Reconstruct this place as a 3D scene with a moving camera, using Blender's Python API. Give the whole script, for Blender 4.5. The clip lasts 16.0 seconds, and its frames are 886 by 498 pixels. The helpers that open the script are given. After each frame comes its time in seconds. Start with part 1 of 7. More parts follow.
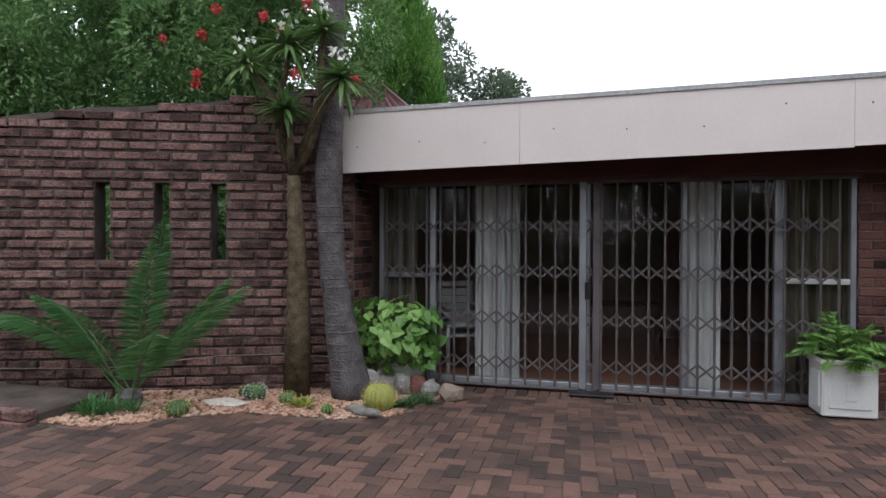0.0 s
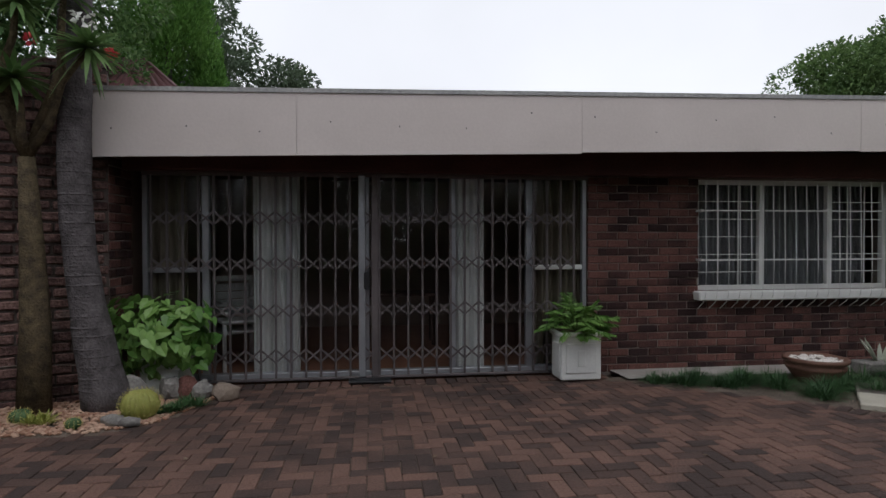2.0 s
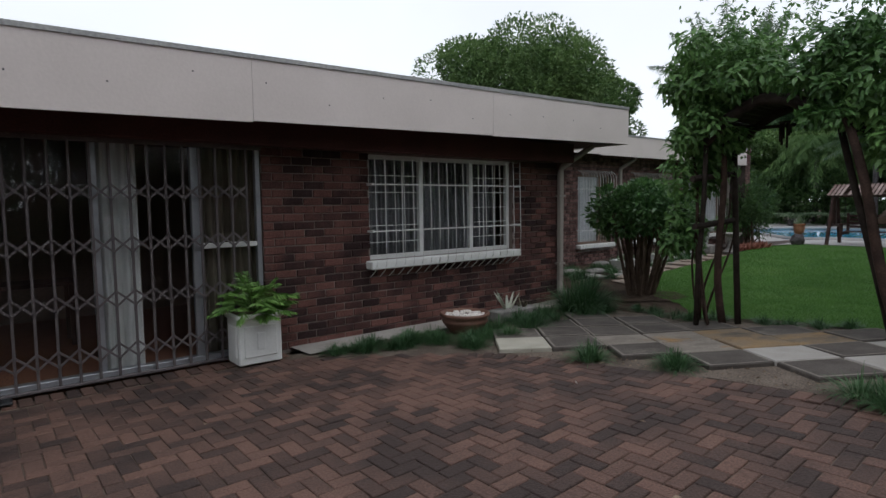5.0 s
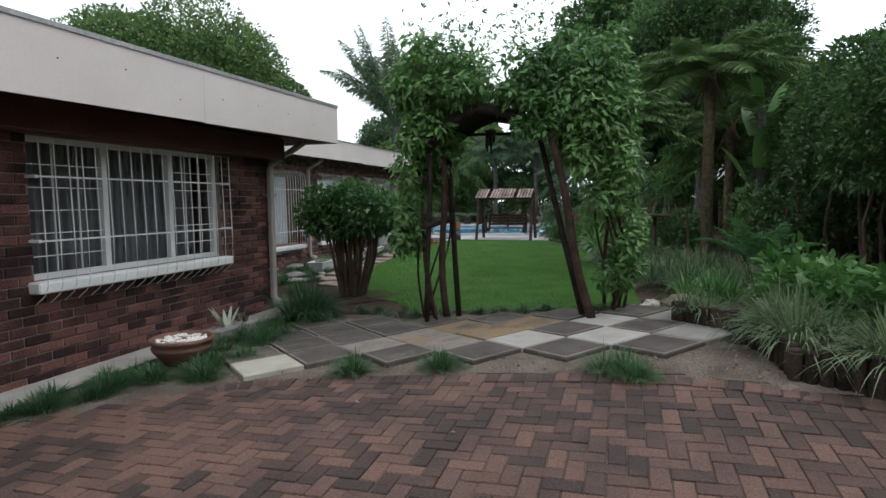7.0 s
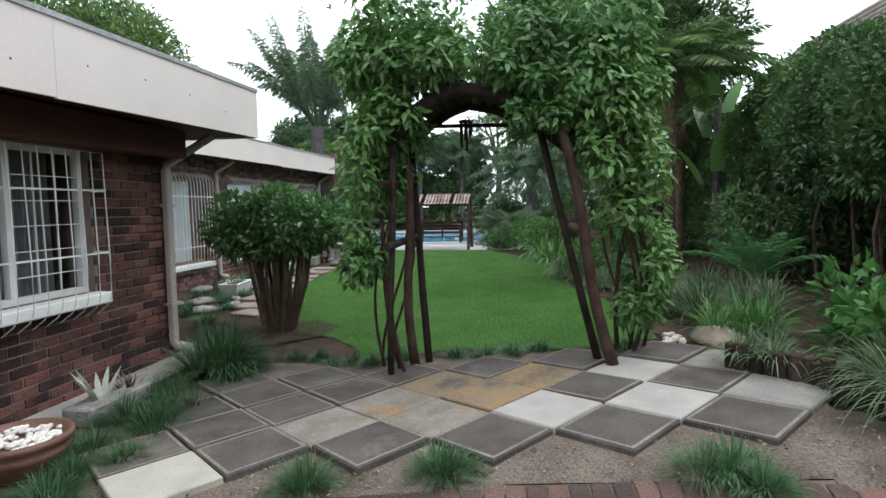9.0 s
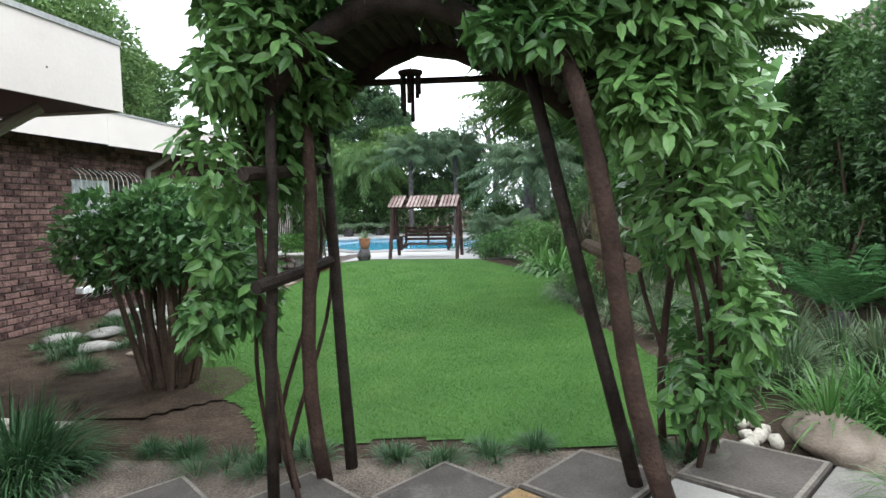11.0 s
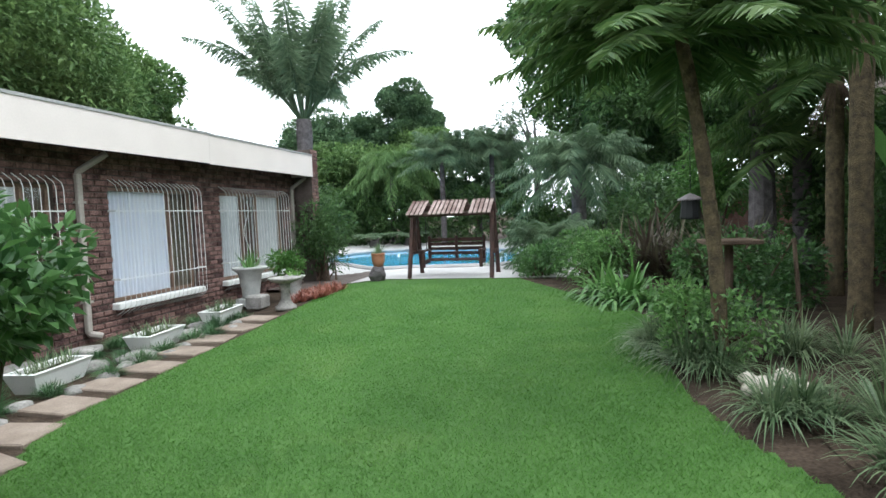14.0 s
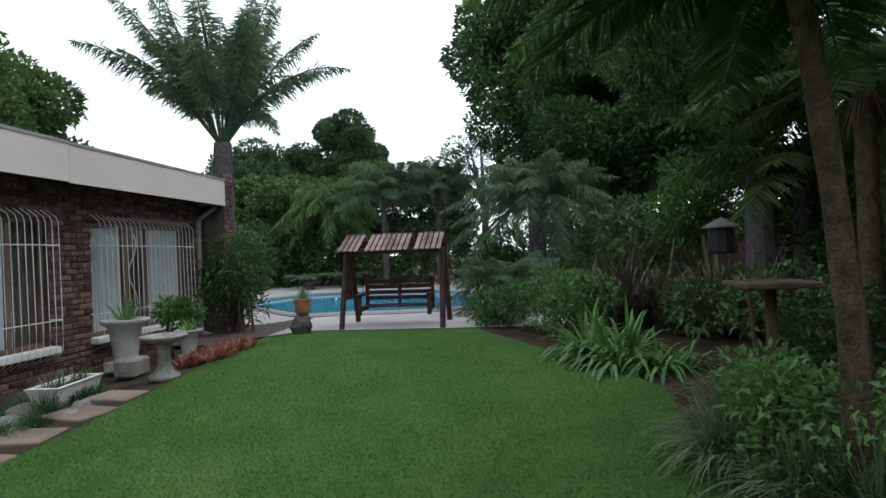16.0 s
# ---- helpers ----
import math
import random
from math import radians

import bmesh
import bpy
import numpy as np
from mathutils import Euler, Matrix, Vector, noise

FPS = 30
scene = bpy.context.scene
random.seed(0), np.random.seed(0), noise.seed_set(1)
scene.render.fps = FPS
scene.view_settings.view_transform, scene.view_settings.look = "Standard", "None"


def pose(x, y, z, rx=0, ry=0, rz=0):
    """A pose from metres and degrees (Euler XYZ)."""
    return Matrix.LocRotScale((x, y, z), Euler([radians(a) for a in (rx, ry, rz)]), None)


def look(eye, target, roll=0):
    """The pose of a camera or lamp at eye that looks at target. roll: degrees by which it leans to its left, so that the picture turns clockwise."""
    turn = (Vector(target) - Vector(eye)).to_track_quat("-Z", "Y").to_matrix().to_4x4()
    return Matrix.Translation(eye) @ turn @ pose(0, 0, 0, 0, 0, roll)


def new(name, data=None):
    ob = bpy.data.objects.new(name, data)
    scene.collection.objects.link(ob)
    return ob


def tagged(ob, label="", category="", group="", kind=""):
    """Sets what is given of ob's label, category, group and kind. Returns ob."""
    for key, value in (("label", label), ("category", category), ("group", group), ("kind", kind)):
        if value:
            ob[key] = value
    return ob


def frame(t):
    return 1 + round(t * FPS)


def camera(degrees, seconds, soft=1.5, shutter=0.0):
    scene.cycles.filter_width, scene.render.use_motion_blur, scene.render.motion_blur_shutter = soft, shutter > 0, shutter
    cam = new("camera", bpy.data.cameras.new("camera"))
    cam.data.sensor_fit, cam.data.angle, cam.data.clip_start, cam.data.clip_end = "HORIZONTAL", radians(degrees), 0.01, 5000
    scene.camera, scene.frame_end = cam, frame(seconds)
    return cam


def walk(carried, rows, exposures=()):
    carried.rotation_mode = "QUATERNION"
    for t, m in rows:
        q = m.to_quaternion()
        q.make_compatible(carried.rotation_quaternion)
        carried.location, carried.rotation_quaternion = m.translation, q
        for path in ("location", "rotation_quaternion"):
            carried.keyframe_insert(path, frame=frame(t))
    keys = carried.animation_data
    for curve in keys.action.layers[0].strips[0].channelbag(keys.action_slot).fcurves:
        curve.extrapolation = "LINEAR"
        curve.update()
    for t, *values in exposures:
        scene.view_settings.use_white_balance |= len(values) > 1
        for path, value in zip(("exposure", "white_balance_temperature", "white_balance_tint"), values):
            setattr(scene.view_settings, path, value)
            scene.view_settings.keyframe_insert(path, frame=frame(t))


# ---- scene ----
cam = camera(75.6, 16.0)
PATH = [
    (0, (-0.229, -0.209, 1.385), (-0.685, 1.738, 1.368), 0.2),
    (0.5, (-0.309, -0.191, 1.436), (-0.538, 1.796, 1.394), 0.2),
    (1, (-0.224, -0.206, 1.441), (-0.292, 1.792, 1.391), 0.1),
    (1.5, (-0.118, -0.242, 1.39), (-0.037, 1.756, 1.352), -0.0),
    (2, (-0.066, -0.276, 1.347), (0.18, 1.709, 1.316), -0.1),
    (2.5, (-0.045, -0.296, 1.373), (0.39, 1.655, 1.319), -0.1),
    (3, (-0.031, -0.299, 1.34), (0.598, 1.599, 1.286), -0.2),
    (5.3, (-0.036, 0.095, 1.439), (1.336, 1.541, 1.276), -0.5),
    (5.5, (-0.073, 0.177, 1.423), (1.377, 1.545, 1.263), -0.4),
    (6, (-0.129, 0.411, 1.413), (1.539, 1.504, 1.256), -0.5),
    (6.5, (-0.109, 0.658, 1.406), (1.704, 1.487, 1.246), -0.5),
    (7, (-0.028, 0.957, 1.426), (1.876, 1.546, 1.261), -0.5),
    (7.5, (0.106, 1.284, 1.459), (2.057, 1.689, 1.285), -0.5),
    (8, (0.452, 1.545, 1.446), (2.416, 1.879, 1.273), -0.7),
    (8.5, (0.917, 1.772, 1.482), (2.885, 2.084, 1.307), -0.8),
    (9, (1.429, 1.879, 1.491), (3.4, 2.178, 1.339), -0.9),
    (9.5, (1.97, 1.944, 1.5), (3.945, 2.226, 1.365), -1.0),
    (9.7, (2.218, 1.95, 1.53), (4.192, 2.229, 1.373), -1.1),
    (11.8, (4.344, 1.725, 1.487), (6.313, 2.057, 1.366), -1.3),
    (12, (4.561, 1.727, 1.495), (6.527, 2.076, 1.373), -1.5),
    (12.5, (5.078, 1.744, 1.517), (7.040, 2.113, 1.394), -1.8),
    (13, (5.557, 1.779, 1.531), (7.508, 2.203, 1.407), -2.0),
    (13.5, (6.003, 1.882, 1.520), (7.949, 2.328, 1.400), -2.1),
    (14, (6.421, 2.027, 1.515), (8.369, 2.467, 1.396), -2.1),
    (14.5, (6.909, 2.151, 1.522), (8.863, 2.567, 1.421), -2.1),
    (15, (7.431, 2.257, 1.500), (9.398, 2.615, 1.461), -2.2),
    (15.5, (7.959, 2.363, 1.473), (9.937, 2.665, 1.475), -2.2),
    (16, (8.481, 2.428, 1.451), (10.467, 2.670, 1.465), -2.1),
]
EXPOSURES = [(0, 0.62, 6080, 11), (1.5, -0.1, 6180, 12), (3, -0.55, 6330, 12), (5.5, -0.12, 6080, 9), (7.5, 0.5, 6060, 7), (9, 0.93, 6050, 6), (9.7, 0.93, 6050, 6), (12, 1.85, 6050, 4), (13, 1.72, 6050, 4), (14.5, 1.05, 6050, 4), (16, 0.12, 6020, 7)]
walk(cam, [(t, look(eye, target, roll)) for t, eye, target, roll in PATH], EXPOSURES)

# ---- sky and light ----
world = bpy.data.worlds.new("overcast_sky")
scene.world = world
world.use_nodes = True
wn, wl = world.node_tree.nodes, world.node_tree.links
wn.clear()
sky = wn.new("ShaderNodeTexSky")
sky.sky_type, sky.sun_disc = "NISHITA", False
sky.sun_elevation, sky.sun_rotation = radians(62), radians(200)
sky.air_density, sky.dust_density, sky.ozone_density = 1.0, 1.0, 1.0
grey = wn.new("ShaderNodeHueSaturation")
grey.inputs["Saturation"].default_value = 0.12
cloud = wn.new("ShaderNodeTexNoise")
cloud.inputs["Scale"].default_value, cloud.inputs["Detail"].default_value = 2.2, 5
cmap = wn.new("ShaderNodeMapRange")
cmap.inputs["To Min"].default_value, cmap.inputs["To Max"].default_value = 0.86, 1.14
mult = wn.new("ShaderNodeMix")
mult.data_type, mult.blend_type = "RGBA", "MULTIPLY"
mult.inputs["Factor"].default_value = 1.0
back = wn.new("ShaderNodeBackground")
back.inputs["Strength"].default_value = 0.15
wout = wn.new("ShaderNodeOutputWorld")
wl.new(sky.outputs["Color"], grey.inputs["Color"])
wl.new(cloud.outputs["Fac"], cmap.inputs["Value"])
veil = wn.new("ShaderNodeMix")
veil.data_type = "RGBA"
veil.inputs["Factor"].default_value = 0.75
veil.inputs["B"].default_value = (9.0, 9.15, 9.4, 1)
wl.new(grey.outputs["Color"], veil.inputs["A"])
wl.new(veil.outputs["Result"], mult.inputs["A"])
wl.new(cmap.outputs["Result"], mult.inputs["B"])
wl.new(mult.outputs["Result"], back.inputs["Color"])
wl.new(back.outputs["Background"], wout.inputs["Surface"])
sun = new("sun", bpy.data.lights.new("sun", "SUN"))
sun.data.energy, sun.data.angle, sun.data.color = 0.6, radians(25), (1.0, 0.97, 0.93)
sun.rotation_euler = (radians(28), 0, radians(20))

# ---- materials ----
def surf(name, a, b, rough=0.8, scale=3.0, bump=0.25, fine=60.0, spec=0.3, metal=0.0, island=0.0, per_object=0.0, speck=0.25, soft_light=0.0, stain=None, stain_at=0.62):
    m = bpy.data.materials.new(name)
    m.use_nodes = True
    n, l = m.node_tree.nodes, m.node_tree.links
    n.clear()
    out, p, geo = n.new("ShaderNodeOutputMaterial"), n.new("ShaderNodeBsdfPrincipled"), n.new("ShaderNodeNewGeometry")
    big, small = n.new("ShaderNodeTexNoise"), n.new("ShaderNodeTexNoise")
    big.inputs["Scale"].default_value, big.inputs["Detail"].default_value = scale, 5
    small.inputs["Scale"].default_value, small.inputs["Detail"].default_value = fine, 3
    for t in (big, small):
        l.new(geo.outputs["Position"], t.inputs["Vector"])
    ramp = n.new("ShaderNodeMapRange")
    ramp.inputs["From Min"].default_value, ramp.inputs["From Max"].default_value = 0.3, 0.7
    l.new(big.outputs["Fac"], ramp.inputs["Value"])
    mix = n.new("ShaderNodeMix")
    mix.data_type = "RGBA"
    mix.inputs["A"].default_value, mix.inputs["B"].default_value = (*a, 1), (*b, 1)
    value = ramp.outputs["Result"]
    for amount, node, socket in ((island, geo, "Random Per Island"), (per_object, n.new("ShaderNodeObjectInfo") if per_object else None, "Random")):
        if amount:
            add = n.new("ShaderNodeMath")
            add.operation = "MULTIPLY_ADD"
            add.inputs[1].default_value = amount
            l.new(node.outputs[socket], add.inputs[0])
            l.new(value, add.inputs[2])
            sub = n.new("ShaderNodeMath")
            sub.operation, sub.use_clamp = "SUBTRACT", True
            sub.inputs[1].default_value = amount * 0.5
            l.new(add.outputs[0], sub.inputs[0])
            value = sub.outputs[0]
    l.new(value, mix.inputs["Factor"])
    colour = mix.outputs["Result"]
    if stain:
        blot = n.new("ShaderNodeTexNoise")
        blot.inputs["Scale"].default_value, blot.inputs["Detail"].default_value, blot.inputs["Roughness"].default_value = scale * 0.45, 8, 0.7
        l.new(geo.outputs["Position"], blot.inputs["Vector"])
        edge = n.new("ShaderNodeMapRange")
        edge.inputs["From Min"].default_value, edge.inputs["From Max"].default_value = stain_at - 0.08, stain_at + 0.08
        l.new(blot.outputs["Fac"], edge.inputs["Value"])
        sm = n.new("ShaderNodeMix")
        sm.data_type = "RGBA"
        sm.inputs["B"].default_value = (*stain, 1)
        l.new(edge.outputs["Result"], sm.inputs["Factor"])
        l.new(colour, sm.inputs["A"])
        colour = sm.outputs["Result"]
    if speck:
        sr = n.new("ShaderNodeMapRange")
        sr.inputs["From Min"].default_value, sr.inputs["From Max"].default_value = 0.25, 0.75
        sr.inputs["To Min"].default_value, sr.inputs["To Max"].default_value = 1 - speck, 1 + speck
        l.new(small.outputs["Fac"], sr.inputs["Value"])
        mul = n.new("ShaderNodeMix")
        mul.data_type, mul.blend_type = "RGBA", "MULTIPLY"
        mul.inputs["Factor"].default_value = 1.0
        l.new(colour, mul.inputs["A"])
        l.new(sr.outputs["Result"], mul.inputs["B"])
        colour = mul.outputs["Result"]
    l.new(colour, p.inputs["Base Color"])
    p.inputs["Roughness"].default_value, p.inputs["Metallic"].default_value, p.inputs["Specular IOR Level"].default_value = rough, metal, spec
    if bump:
        bp = n.new("ShaderNodeBump")
        bp.inputs["Strength"].default_value, bp.inputs["Distance"].default_value = bump, 0.02
        l.new(small.outputs["Fac"], bp.inputs["Height"])
        l.new(bp.outputs["Normal"], p.inputs["Normal"])
    shader = p.outputs[0]
    if soft_light:
        tr, ms = n.new("ShaderNodeBsdfTranslucent"), n.new("ShaderNodeMixShader")
        l.new(colour, tr.inputs["Color"])
        ms.inputs["Fac"].default_value = soft_light
        l.new(shader, ms.inputs[1])
        l.new(tr.outputs[0], ms.inputs[2])
        shader = ms.outputs[0]
    l.new(shader, out.inputs["Surface"])
    return m


def leaf(name, a, b, rough=0.45, island=0.9, spec=0.4):
    return surf(name, a, b, rough, 0.8, 0.0, 30, spec, 0, island, 0, 0.15, 0.28)


